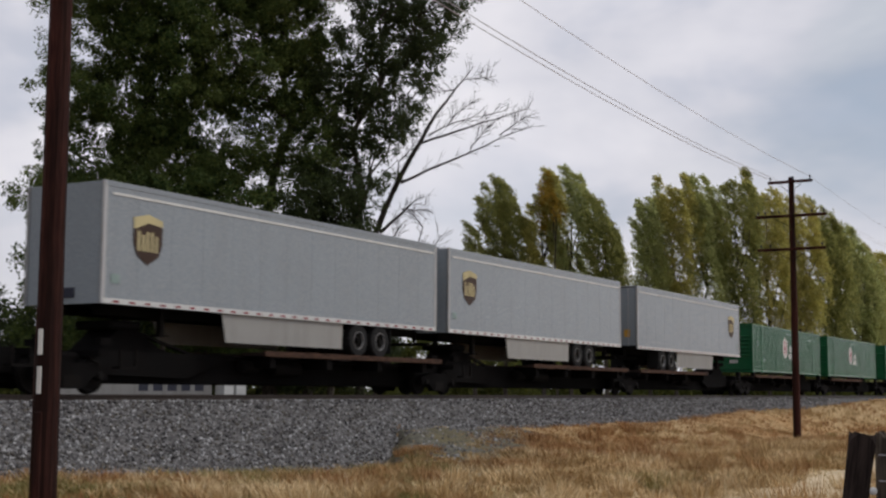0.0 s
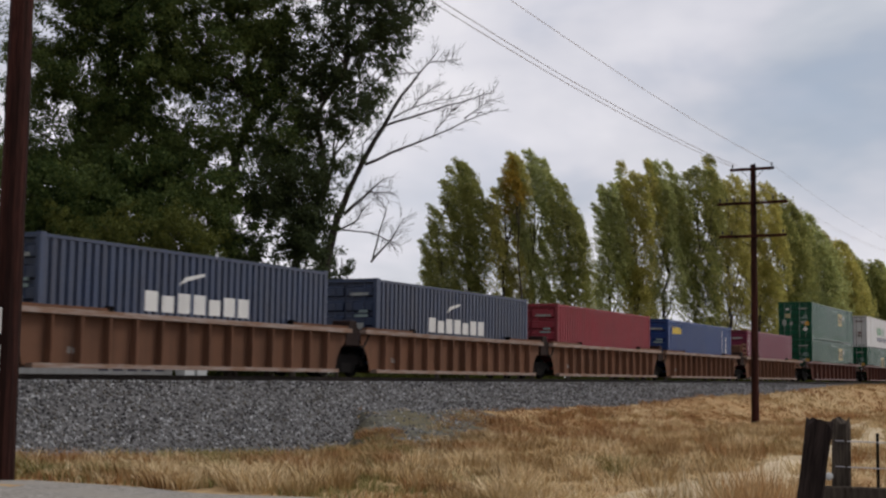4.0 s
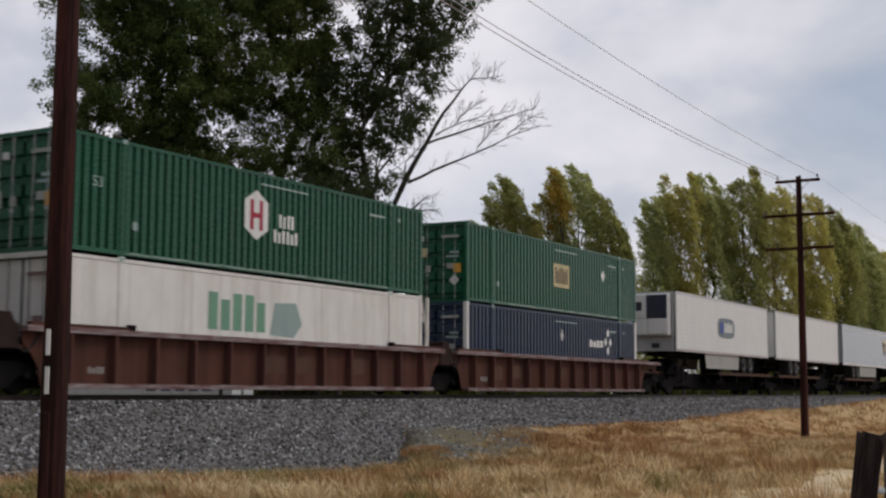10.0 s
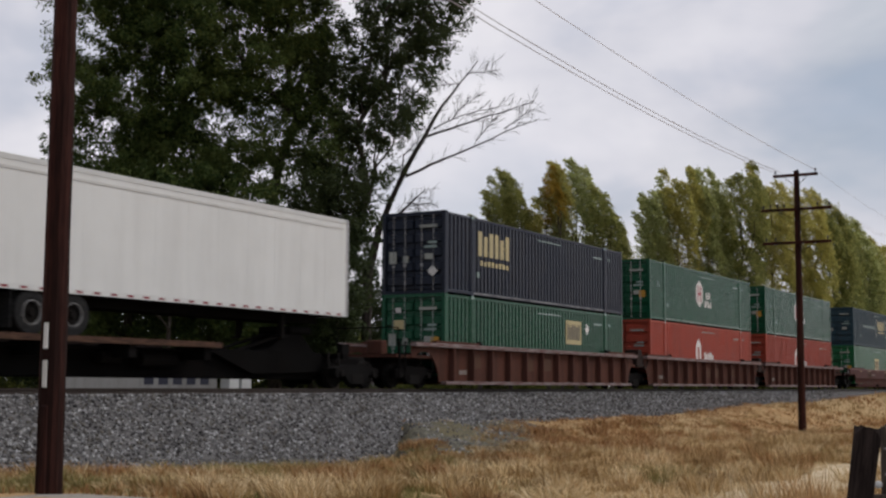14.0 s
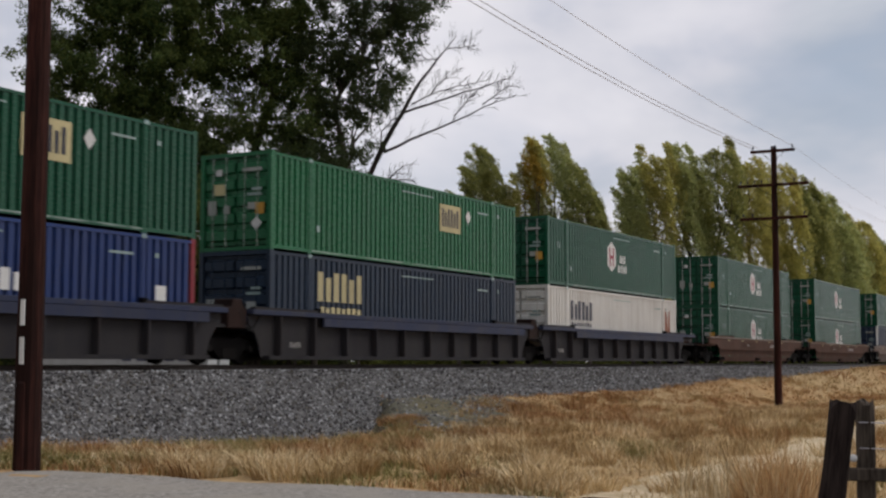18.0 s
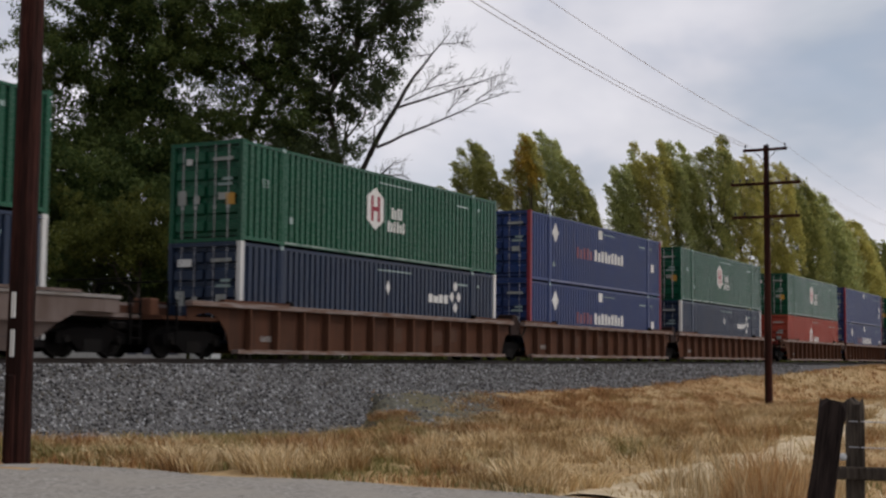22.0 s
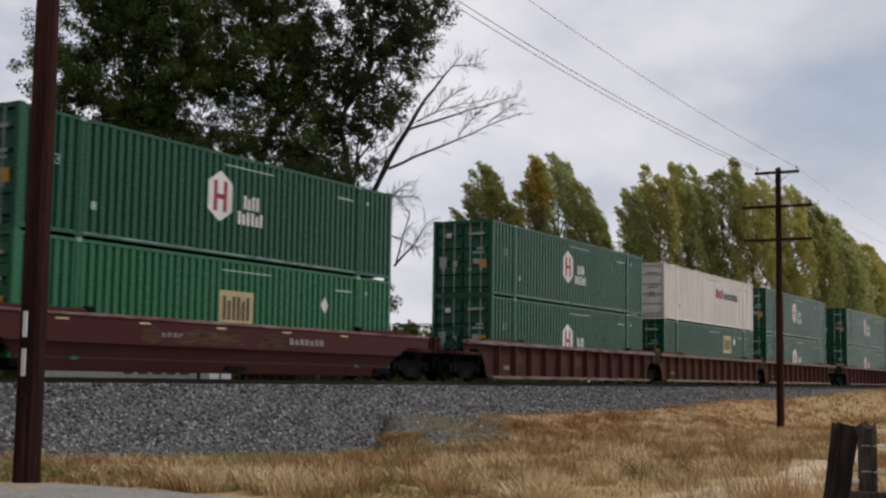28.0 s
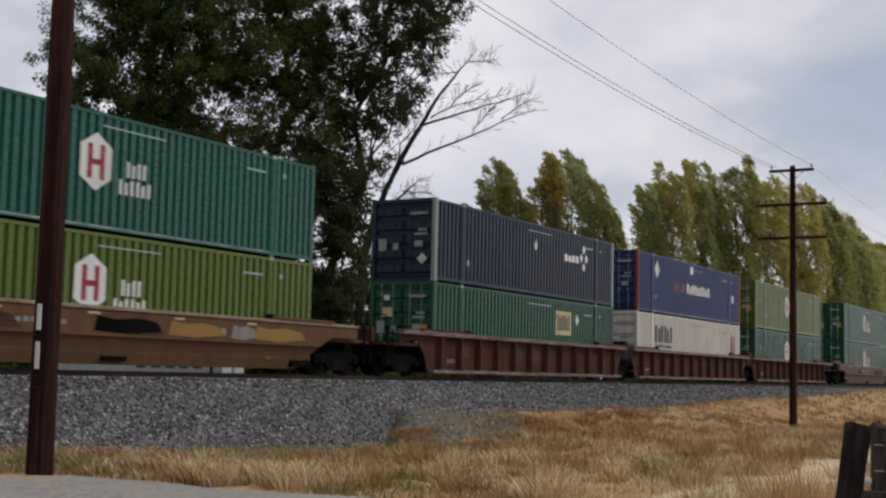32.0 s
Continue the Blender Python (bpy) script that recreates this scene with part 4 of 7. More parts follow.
        part("door_label", boxes((0.002, 0.02, -0.8, -0.45, 1.2, 1.4)), lab, ob, "pale label panel")
        part("door_label", boxes((0.002, 0.02, 0.7, 1.0, 1.08, 1.5)), lab, ob, "pale label panel")
        part("door_label", boxes((0.002, 0.02, 0.22, 0.42, 1.1, 1.34)), lab, ob, "pale label panel")
        part("door_number", boxes((0.002, 0.02, -0.95, -0.25, 2.32, 2.42)), lab, ob, "pale numbering")
        if col in (PBLUE, UBLUE):
            part("door_emblem", boxes((-0.002, 0.02, 0.45, 0.95, 2.2, 2.42)), LOGOW, ob, "small white emblem")
        if not smooth_side and col in (GREEN, LIGHTGREEN, TEAL, OLIVE):
            part("warning_label", boxes((0.0, 0.02, -1.04, -0.74, 1.05, 1.38)), ORANGE, ob, "orange warning label")
            part("door_emblem", boxes((0.002, 0.02, 0.5, 0.72, 2.24, 2.42)), LOGOW, ob, "small white emblem")
    else:
        face = boxes((0.12, 0.15, -w + 0.14, w - 0.14, 0.1, h - 0.1))
        part("front_wall", face, col, ob)
        for i in range(6):
            part("wall_ridge", bevelled(boxes((0.02, 0.118, -w + 0.2, w - 0.2, 0.95 + i * 0.23, 1.06 + i * 0.23)), 0.03), col, ob)
        part("front_emblem", boxes((0.10, 0.12, 0.75, 1.02, 2.3, 2.62)), LOGOW, ob, "small white emblem")
        part("front_label", boxes((0.10, 0.12, -0.35, 0.15, 0.55, 0.75)), LOGOW, ob, "white label")
    if end == "door" and mark in ("tag", "tagmid", "bluefour", "block"):
        bm = bmesh.new()
        v = [[bm.verts.new((x, -0.78 + a, 0.78 + b)) for a, b in ((0, -0.2), (0.2, 0), (0, 0.2), (-0.2, 0))] for x in (-0.006, 0.012)]
        bm.faces.new(v[0])
        for i in range(4):
            bm.faces.new((v[0][i], v[1][i], v[1][(i + 1) % 4], v[0][(i + 1) % 4]))
        part("placard", bm, LOGOW, ob, "white diamond placard")
    if end == "door" and mark in ("tag", "tagmid"):
        part("door_emblem", boxes((-0.004, 0.015, 0.38, 0.78, 1.66, 1.98)), LOGOY, ob, "cream square emblem")
    if end == "door" and not smooth_side:
        part("door_number", boxes((-0.004, 0.012, -0.95, -0.6, 1.75, 1.83)), LOGOS, ob, "pale numbering")
        part("door_number", boxes((-0.004, 0.012, -0.95, -0.45, 1.6, 1.68)), LOGOS, ob, "pale numbering")
    if mark == "cold":
        side_number(ob, 13.2, 0.32, -w + 0.012, "TOP LIFT ONLY", 0.2, LOGOK, "small black stencilled words")
    if mark in ("hex", "hexlow"):
        side_number(ob, 0.95, 1.62, -w + 0.012)
    if smooth_side:
        for s in (-1, 1):
            yy = s * (w - 0.03)
            fr = tube(bmesh.new(), (L + 0.02, yy, 0.78), (L + 0.42, yy, 1.5), 0.03, 0.03, 6)
            tube(fr, (L + 0.02, yy, 2.7), (L + 0.42, yy, 1.4), 0.03, 0.03, 6)
            tube(fr, (L + 0.02, yy, 1.2), (L + 0.42, yy, 1.2), 0.025, 0.025, 6)
            part("guard_brace", fr, col, ob, "white tubular guard brace")
            part("guard_post", boxes((L + 0.4, L + 0.5, min(yy, yy - s * 0.1), max(yy, yy - s * 0.1), 0.74, 2.85)), col, ob)
        part("cooling_unit", bevelled(boxes((L - 0.02, L + 0.36, -1.0, 1.0, 0.5, 2.6)), 0.04), col, ob, "cooling unit between guard posts")
    if rust:
        decal("rust_patch", [[(L - 1.75, 0.5), (L - 0.9, 0.45), (L - 0.95, 2.35), (L - 1.15, 2.2), (L - 1.25, 1.2), (L - 1.4, 2.1), (L - 1.7, 2.4)]], paint("rust", (0.25, 0.08, 0.03)), ob, -w + 0.012, "rust-red patch")
    logo(mark, ob, -w - (0.0 if smooth_side else 0.0) + 0.016, L)
    return ob


# ---- train: cars ----
def wheel_mesh():
    bm = bmesh.new()
    prof = [(0.0, -0.07), (0.12, -0.09), (0.14, -0.05), (0.34, -0.04), (0.36, -0.07), (0.42, -0.07), (0.425, 0.05), (0.45, 0.07), (0.34, 0.07), (0.12, 0.06), (0.0, 0.06)]
    n = 18
    rings = []
    for r, y in prof:
        if r == 0:
            rings.append([bm.verts.new((0, y, 0))])
        else:
            rings.append([bm.verts.new((r * math.cos(k * math.tau / n), y, r * math.sin(k * math.tau / n))) for k in range(n)])
    for a, b in zip(rings, rings[1:]):
        for k in range(n):
            q = [a[k % len(a)], a[(k + 1) % len(a)], b[(k + 1) % len(b)], b[k % len(b)]]
            bm.faces.new(list(dict.fromkeys(q)))
    return bm


def truck(ob, x):
    """A two-axle truck under a car at x, rail top at z = 0."""
    # Oversized bolster block: adds the dark beneath the platform, hiding sky gaps.
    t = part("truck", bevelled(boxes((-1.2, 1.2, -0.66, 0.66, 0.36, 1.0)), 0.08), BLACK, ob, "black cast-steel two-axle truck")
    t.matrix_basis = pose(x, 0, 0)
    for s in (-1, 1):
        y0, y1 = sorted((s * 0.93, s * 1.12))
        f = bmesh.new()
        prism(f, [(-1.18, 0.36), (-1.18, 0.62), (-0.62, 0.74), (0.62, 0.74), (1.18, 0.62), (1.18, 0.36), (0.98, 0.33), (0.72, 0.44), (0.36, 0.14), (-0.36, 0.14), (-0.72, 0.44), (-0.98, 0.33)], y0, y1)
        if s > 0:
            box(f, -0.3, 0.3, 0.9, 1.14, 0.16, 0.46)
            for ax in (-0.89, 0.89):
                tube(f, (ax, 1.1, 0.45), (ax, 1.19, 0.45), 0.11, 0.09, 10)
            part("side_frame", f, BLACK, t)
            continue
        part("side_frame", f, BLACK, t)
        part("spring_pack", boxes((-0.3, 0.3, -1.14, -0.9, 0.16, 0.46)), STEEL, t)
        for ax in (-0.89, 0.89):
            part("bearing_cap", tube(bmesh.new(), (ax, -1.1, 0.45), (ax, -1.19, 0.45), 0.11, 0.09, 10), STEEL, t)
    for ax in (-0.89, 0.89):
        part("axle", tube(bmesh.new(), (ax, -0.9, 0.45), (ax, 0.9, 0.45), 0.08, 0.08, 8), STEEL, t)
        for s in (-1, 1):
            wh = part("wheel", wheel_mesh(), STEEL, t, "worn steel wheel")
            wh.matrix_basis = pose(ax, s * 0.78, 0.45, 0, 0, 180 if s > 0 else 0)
    return t


def arch(cx, cz, r, a0, a1, n=7):
    return [(cx + r * math.cos(radians(a0 + (a1 - a0) * i / (n - 1))), cz + r * math.sin(radians(a0 + (a1 - a0) * i / (n - 1)))) for i in range(n)]


def car_end(ob, x, d, outer, col):
    """Platform, sill and, at an outer end, coupler, ladder and brake gear; d points outwards."""
    reach = 3.2 if outer else 1.55
    xa, xb = sorted((x, x + d * reach))
    part("end_platform", boxes((xa, xb, -1.3, 1.3, 1.02, 1.12)), col, ob)
    part("end_bulkhead", boxes((min(x - d * 0.15, x - d * 0.05), max(x - d * 0.15, x - d * 0.05), -1.3, 1.3, 0.3, 1.3)), BLACK, ob)
    part("draft_sill", boxes((xa, xb, -0.3, 0.3, 0.72, 1.02)), BLACK, ob)
    if outer:
        c = x + d * 3.2
        k = boxes((min(c, c + d * 0.35), max(c, c + d * 0.35), -0.13, 0.13, 0.75, 0.95))
        part("coupler", bevelled(k, 0.03), STEEL, ob)
        lad = boxes(*[(min(x + d * 2.75, x + d * 2.8), max(x + d * 2.75, x + d * 2.8), -1.42, -1.37, 0.35, 1.55), (min(x + d * 3.1, x + d * 3.15), max(x + d * 3.1, x + d * 3.15), -1.42, -1.37, 0.35, 1.55)] + [(min(x + d * 2.75, x + d * 3.15), max(x + d * 2.75, x + d * 3.15), -1.41, -1.38, 0.5 + 0.3 * i, 0.53 + 0.3 * i) for i in range(4)])
        part("ladder", lad, BLACK, ob)
        rail = bmesh.new()
        tube(rail, (x + d * 2.9, -1.2, 1.12), (x + d * 2.9, -1.2, 2.0), 0.02, 0.02, 6)
        tube(rail, (x + d * 2.9, 1.2, 1.12), (x + d * 2.9, 1.2, 2.0), 0.02, 0.02, 6)
        tube(rail, (x + d * 2.9, -1.2, 2.0), (x + d * 2.9, 1.2, 2.0), 0.02, 0.02, 6)
        part("hand_rail", rail, BLACK, ob)
        if d < 0:
            part("brake_housing", bevelled(boxes((x + d * 2.75, x + d * 2.35, -0.45, 0.15, 1.12, 1.6)), 0.04), col, ob)
    part("brake_pipe", tube(bmesh.new(), (xa, -1.05, 0.95), (xb, -1.05, 0.95), 0.025, 0.025, 6), BLACK, ob)
    if not outer and d < 0:
        part("joint_casting", bevelled(boxes((x - 2.0, x - 1.15, 0.7, 1.38, 1.0, 1.6)), 0.06), GRIME, ob)
        c = part("joint_casting", bevelled(plate([(x - 2.0, 1.0), (x - 1.15, 1.0), (x - 1.15, 1.55), (x - 1.35, 1.6), (x - 1.38, 1.82), (x - 1.78, 1.82), (x - 1.8, 1.6), (x - 2.0, 1.55)], -1.38, -0.7), 0.03), GRIME, ob, "grimy steel joint casting")
        hose = bmesh.new()
        for k in range(6):
            u, v = k / 6, (k + 1) / 6
            tube(hose, (x + d * (0.5 + u), -1.36, 1.5 - 0.55 * math.sin(u * math.pi)), (x + d * (0.5 + v), -1.36, 1.5 - 0.55 * math.sin(v * math.pi)), 0.03, 0.03, 5)
        part("air_hose", hose, RUBBER, c, "sagging black air hose")


def well_car(label, col, style, L, left, right, sill=None, ribs=12, gate=False, graffiti=False):
    """A well for one container of length L that starts at x = 0; left/right: outer ends. z = 0 on the rail."""
    ob = thing("well_car", label, "rail car", "well cars of the train")
    for s in (-1, 1):
        y = s * 1.345
        ya, yb = sorted((y, s * 1.315))
        lx, rx = (-2.3 if left else -1.05), L + (2.3 if right else 1.05)
        if style == "ribbed":
            cl, cr = -1.6, L + 1.6
            if left:
                pts = [(lx, 1.45), (lx, 1.0), (cl - 0.2, 1.2)] + arch(cl, 0.15, 1.12, 78, 4)
            else:
                pts = [(lx, 1.45), (lx, 1.15)] + arch(cl, 0.15, 1.12, 55, 4)
            pts += [(cl + 1.25, 0.17), (cr - 1.25, 0.17)]
            if right:
                pts += arch(cr, 0.15, 1.12, 176, 102) + [(cr + 0.2, 1.2), (rx, 1.0), (rx, 1.45)]
            else:
                pts += arch(cr, 0.15, 1.12, 176, 125) + [(rx, 1.15), (rx, 1.45)]
            part("side_sheet", plate(pts, ya, yb), col, ob)
            ca, cb = sorted((s * 1.57, s * 1.32))
            part("top_chord", bevelled(boxes((lx - 0.05, rx + 0.05, ca, cb, 1.40, 1.54)), 0.012), sill or WORN.get(col, col), ob, "scuffed top edge")
            ba, bb = sorted((s * 1.56, s * 1.32))
            part("bottom_chord", boxes((-0.35, L + 0.35, ba, bb, 0.15, 0.26)), WORN.get(col, col), ob)
            ra, rb = sorted((s * 1.55, s * 1.346))
            spots = [0.25 + i * (L - 0.5) / (ribs - 1) for i in range(ribs)]
            if s < 0:
                for x in spots:
                    part("rib", boxes((x - 0.03, x + 0.03, ra, rb, 0.26, 1.40)), LIT_RIBS.get(col, col), ob)
            else:
                tagged(part("far_ribs", boxes(*[(x - 0.03, x + 0.03, ra, rb, 0.26, 1.40) for x in spots]), LIT_RIBS.get(col, col), ob), kind="stuff")
            if sill and sill is not col:
                sa, sb = sorted((s * 1.575, s * 1.48))
                part("sill_band", boxes((2.4, L + 0.3, sa, sb, 1.14, 1.395)), sill, ob, "navy blue side band")
        else:
            up = [(lx, 1.5), (lx, 1.12), (-0.9, 1.12), (-0.35, 0.85), (L + 0.35, 0.85), (L + 0.9, 1.12), (rx, 1.12), (rx, 1.5)]
            a, b = sorted((s * 1.46, s * 1.36))
            part("side_sheet", plate(up, a, b), col, ob)
            low = plate([(-0.35, 0.86), (0.55, 0.16), (L - 0.55, 0.16), (L + 0.35, 0.86)], *sorted((s * 1.41, s * 1.36)))
            for v in low.verts:
                v.co.y -= s * 0.3 * (0.86 - v.co.z)
            part("lower_side", low, col, ob, "inward-sloping lower panel")
            a, b = sorted((s * 1.5, s * 1.3))
            part("top_chord", bevelled(boxes((lx - 0.05, rx + 0.05, a, b, 1.45, 1.54)), 0.012), WORN.get(col, col), ob, "scuffed top edge")
            a, b = sorted((s * 1.475, s * 1.40))
            part("fold", boxes((-0.3, L + 0.3, a, b, 0.83, 0.87)), col, ob)
            if s < 0:
                decal("reporting_mark", bars(4.6, 6.4, 1.06, 1.18, 8, 0.4), CARMARK, ob, -1.461, "faded white reporting mark")
                decal("reporting_mark", bars(L - 5.8, L - 4.0, 1.02, 1.2, 7, 0.35), CARMARK, ob, -1.461, "faded white reporting mark")
                rng = random.Random(len(col.name) + int(left))
                for k in range(4):
                    x, g = rng.uniform(0.5, L - 3.5), rng.uniform(0.7, 2.2)
                    decal("rust_bloom", [[(x, 0.9), (x + g * 0.45, 0.88), (x + g, 0.93), (x + g * 0.85, 1.2), (x + g * 0.5, 1.32), (x + g * 0.2, 1.22)]], LIPR, ob, -1.4603 - 0.0007 * k, "dark rust bloom")
                for x in (1.2, 4.0, 7.0, 10.0, 13.0):
                    decal("reflector", [rect(x, x + 0.4, 1.34, 1.39)], LOGOY, ob, -1.462, "yellow reflector strip")
        for x0, x1 in ((-0.95, 2.1), (L - 2.1, L + 0.95)):
            a, b = sorted((s * 1.52, s * 1.32))
            part("guide_ledge", boxes((x0, x1, a, b, 1.545, 1.62)), col, ob)
        for x in (2.15, L - 2.2):
            a, b = sorted((s * 1.5, s * 1.33))
            part("locking_block", bevelled(boxes((x, x + 0.22, a, b, 1.545, 1.68)), 0.02), BLACK, ob)
    for x0, x1, top in ((0.0, 0.9, 0.415), (L - 0.9, L, 0.415), (L / 2 - 0.4, L / 2 + 0.4, 0.36)):
        part("well_floor", boxes((x0, x1, -1.335, 1.335, 0.24, top)), BLACK, ob)
    if style == "ribbed":
        rng = random.Random(ribs + int(left) * 3 + int(right) * 7)
        bay = (L - 0.5) / (ribs - 1)
        for k in rng.sample(range(1, ribs - 2), 3 if col in (WELLM, WELLO) else 0):
            x, z = 0.25 + k * bay, rng.uniform(0.75, 0.95)
            a, b = x + bay * 0.2, x + bay * rng.uniform(0.6, 0.85)
            decal("paint_patch", [[(a, z - 0.25), (b, z - 0.21), (b - 0.03, z + 0.24), ((a + b) / 2, z + 0.28), (a + 0.02, z + 0.22)]], PATCH, ob, -1.346, "pale weathered paint patch")
        decal("number_bars", bars(0.95, 1.5, 0.5, 0.66, 4, 0.35), CARMARK, ob, -1.346, "faded white number marks")
    if gate:
        for yy in (-1.3, 1.3):
            for x in (-1.35, -0.5):
                part("gate_post", boxes((x - 0.05, x + 0.05, yy - 0.05, yy + 0.05, 1.12, 2.4)), col, ob)
            for z in (1.75, 2.05, 2.3):
                part("gate_bar", boxes((-1.3, -0.55, yy - 0.04, yy + 0.04, z, z + 0.1)), col, ob)
        part("brake_platform", boxes((-1.5, -0.3, -1.45, 1.45, 1.55, 1.62)), WORN.get(col, col), ob)
        part("brake_housing", bevelled(boxes((-1.2, -0.6, -1.1, -0.4, 1.625, 2.3)), 0.05), col, ob)
    if graffiti:
        ochre = paint("ochre_spray", (0.3, 0.16, 0.03), dirt=0.4)
        for k, (x, g, m) in enumerate(((2.2, 1.6, BLACK), (7.2, 2.4, BLACK), (9.8, 2.2, ochre), (12.3, 1.1, CARMARK), (13.3, 2.4, ochre))):
            decal("spray_patch", [[(x, 0.95), (x + g * 0.5, 0.9), (x + g, 1.0), (x + g * 0.9, 1.22), (x + g * 0.6, 1.3), (x + g * 0.3, 1.24), (x + 0.1, 1.31)]], m, ob, -1.4605 - 0.001 * k, "sprayed paint patch")
    car_end(ob, 0.0, -1, left, col)
    car_end(ob, L, 1, right, col)
    truck(ob, -1.6 if not left else -1.75)
    if right:
        truck(ob, L + 1.75)
    return ob


def spine_car(label, deck, first, last, pitch=18.2, back=True):
    """A narrow-spined platform; z = 0 on the rail, x = 0 under the load's leading end.
    back: the hitch stands at the trailing end and the wheel trays at the leading one."""

    def span(x0, x1):
        return (x0, x1) if back else (16.15 - x1, 16.15 - x0)

    def flip(pts):
        return pts if back else [(16.15 - x, z) for x, z in pts]

    ob = thing("spine_car", label, "rail car", "spine cars of the train")
    e = pitch - 16.15
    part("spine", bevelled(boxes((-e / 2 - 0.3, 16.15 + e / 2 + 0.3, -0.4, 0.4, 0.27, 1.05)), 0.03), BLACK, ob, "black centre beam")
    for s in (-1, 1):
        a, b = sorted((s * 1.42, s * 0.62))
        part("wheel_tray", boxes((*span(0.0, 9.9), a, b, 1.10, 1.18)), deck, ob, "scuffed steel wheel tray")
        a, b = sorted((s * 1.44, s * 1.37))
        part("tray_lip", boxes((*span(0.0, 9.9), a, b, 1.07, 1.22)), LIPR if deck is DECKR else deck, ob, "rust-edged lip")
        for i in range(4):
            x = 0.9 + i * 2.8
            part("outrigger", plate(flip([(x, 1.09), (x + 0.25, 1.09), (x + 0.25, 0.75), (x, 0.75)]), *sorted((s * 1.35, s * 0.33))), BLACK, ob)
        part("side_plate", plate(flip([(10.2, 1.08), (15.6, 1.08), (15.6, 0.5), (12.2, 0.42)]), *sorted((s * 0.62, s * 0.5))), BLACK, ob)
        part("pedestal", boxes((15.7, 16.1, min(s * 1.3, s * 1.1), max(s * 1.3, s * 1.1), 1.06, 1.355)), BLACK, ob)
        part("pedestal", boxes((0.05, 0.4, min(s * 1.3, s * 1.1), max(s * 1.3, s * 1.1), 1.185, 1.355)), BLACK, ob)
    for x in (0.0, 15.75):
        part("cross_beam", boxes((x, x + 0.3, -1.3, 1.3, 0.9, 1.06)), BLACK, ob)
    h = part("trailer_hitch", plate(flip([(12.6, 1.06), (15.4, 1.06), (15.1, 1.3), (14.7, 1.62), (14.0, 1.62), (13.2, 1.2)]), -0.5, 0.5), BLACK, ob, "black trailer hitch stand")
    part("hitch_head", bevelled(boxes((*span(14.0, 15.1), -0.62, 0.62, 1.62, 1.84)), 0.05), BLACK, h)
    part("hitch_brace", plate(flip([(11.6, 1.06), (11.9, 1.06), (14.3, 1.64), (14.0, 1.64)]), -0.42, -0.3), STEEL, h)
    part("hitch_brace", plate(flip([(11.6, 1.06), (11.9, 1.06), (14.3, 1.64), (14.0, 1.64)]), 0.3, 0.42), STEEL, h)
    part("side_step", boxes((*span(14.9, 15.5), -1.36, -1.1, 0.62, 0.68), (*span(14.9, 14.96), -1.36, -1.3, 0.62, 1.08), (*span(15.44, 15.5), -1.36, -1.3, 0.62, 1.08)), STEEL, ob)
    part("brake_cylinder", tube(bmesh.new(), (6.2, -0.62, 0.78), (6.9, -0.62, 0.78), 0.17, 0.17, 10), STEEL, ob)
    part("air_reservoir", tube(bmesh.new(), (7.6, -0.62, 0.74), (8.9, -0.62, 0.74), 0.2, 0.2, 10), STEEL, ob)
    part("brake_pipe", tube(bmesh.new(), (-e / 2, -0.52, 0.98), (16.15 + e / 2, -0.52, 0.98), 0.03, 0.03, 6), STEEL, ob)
    truck(ob, -e / 2)
    if first:
        part("coupler", bevelled(boxes((-e / 2 - 1.9, -e / 2 - 0.3, -0.14, 0.14, 0.74, 0.98)), 0.03), STEEL, ob)
    if last:
        truck(ob, 16.15 + e / 2)
    return ob


def tyre_pair(ob, x, y, s):
    bm = bmesh.new()
    prof = [(0.28, -0.13), (0.34, -0.15), (0.49, -0.14), (0.515, -0.1), (0.515, 0.1), (0.49, 0.14), (0.34, 0.15), (0.28, 0.13)]
    n = 20
    rings = [[bm.verts.new((r * math.cos(k * math.tau / n), yy, r * math.sin(k * math.tau / n))) for k in range(n)] for r, yy in prof]
    for a, b in zip(rings, rings[1:] + rings[:1]):
        for k in range(n):
            bm.faces.new((a[k], a[(k + 1) % n], b[(k + 1) % n], b[k]))
    t = part("tyre", bm, RUBBER, ob, "black rubber tyre")
    t.matrix_basis = pose(x, y, 0.517)
    if abs(y) < 1.0:
        return
    n, ring = 20, bmesh.new()
    loops = [[ring.verts.new((r * math.cos(k * math.tau / n), s * yy, r * math.sin(k * math.tau / n))) for k in range(n)] for r, yy in ((0.28, 0.1), (0.285, 0.15), (0.265, 0.155), (0.25, 0.09))]
    for a, b in zip(loops, loops[1:]):
        for k in range(n):
            ring.faces.new((a[k], a[(k + 1) % n], b[(k + 1) % n], b[k]))
    part("rim", ring, RIM, t, "pale painted rim ring")
    hub = tube(bmesh.new(), (0, -0.1 * s, 0), (0, 0.06 * s, 0), 0.27, 0.26, 16)
    tube(hub, (0, s * 0.06, 0), (0, s * 0.15, 0), 0.11, 0.08, 10)
    part("hub", hub, STEEL, t, "dark wheel hub")


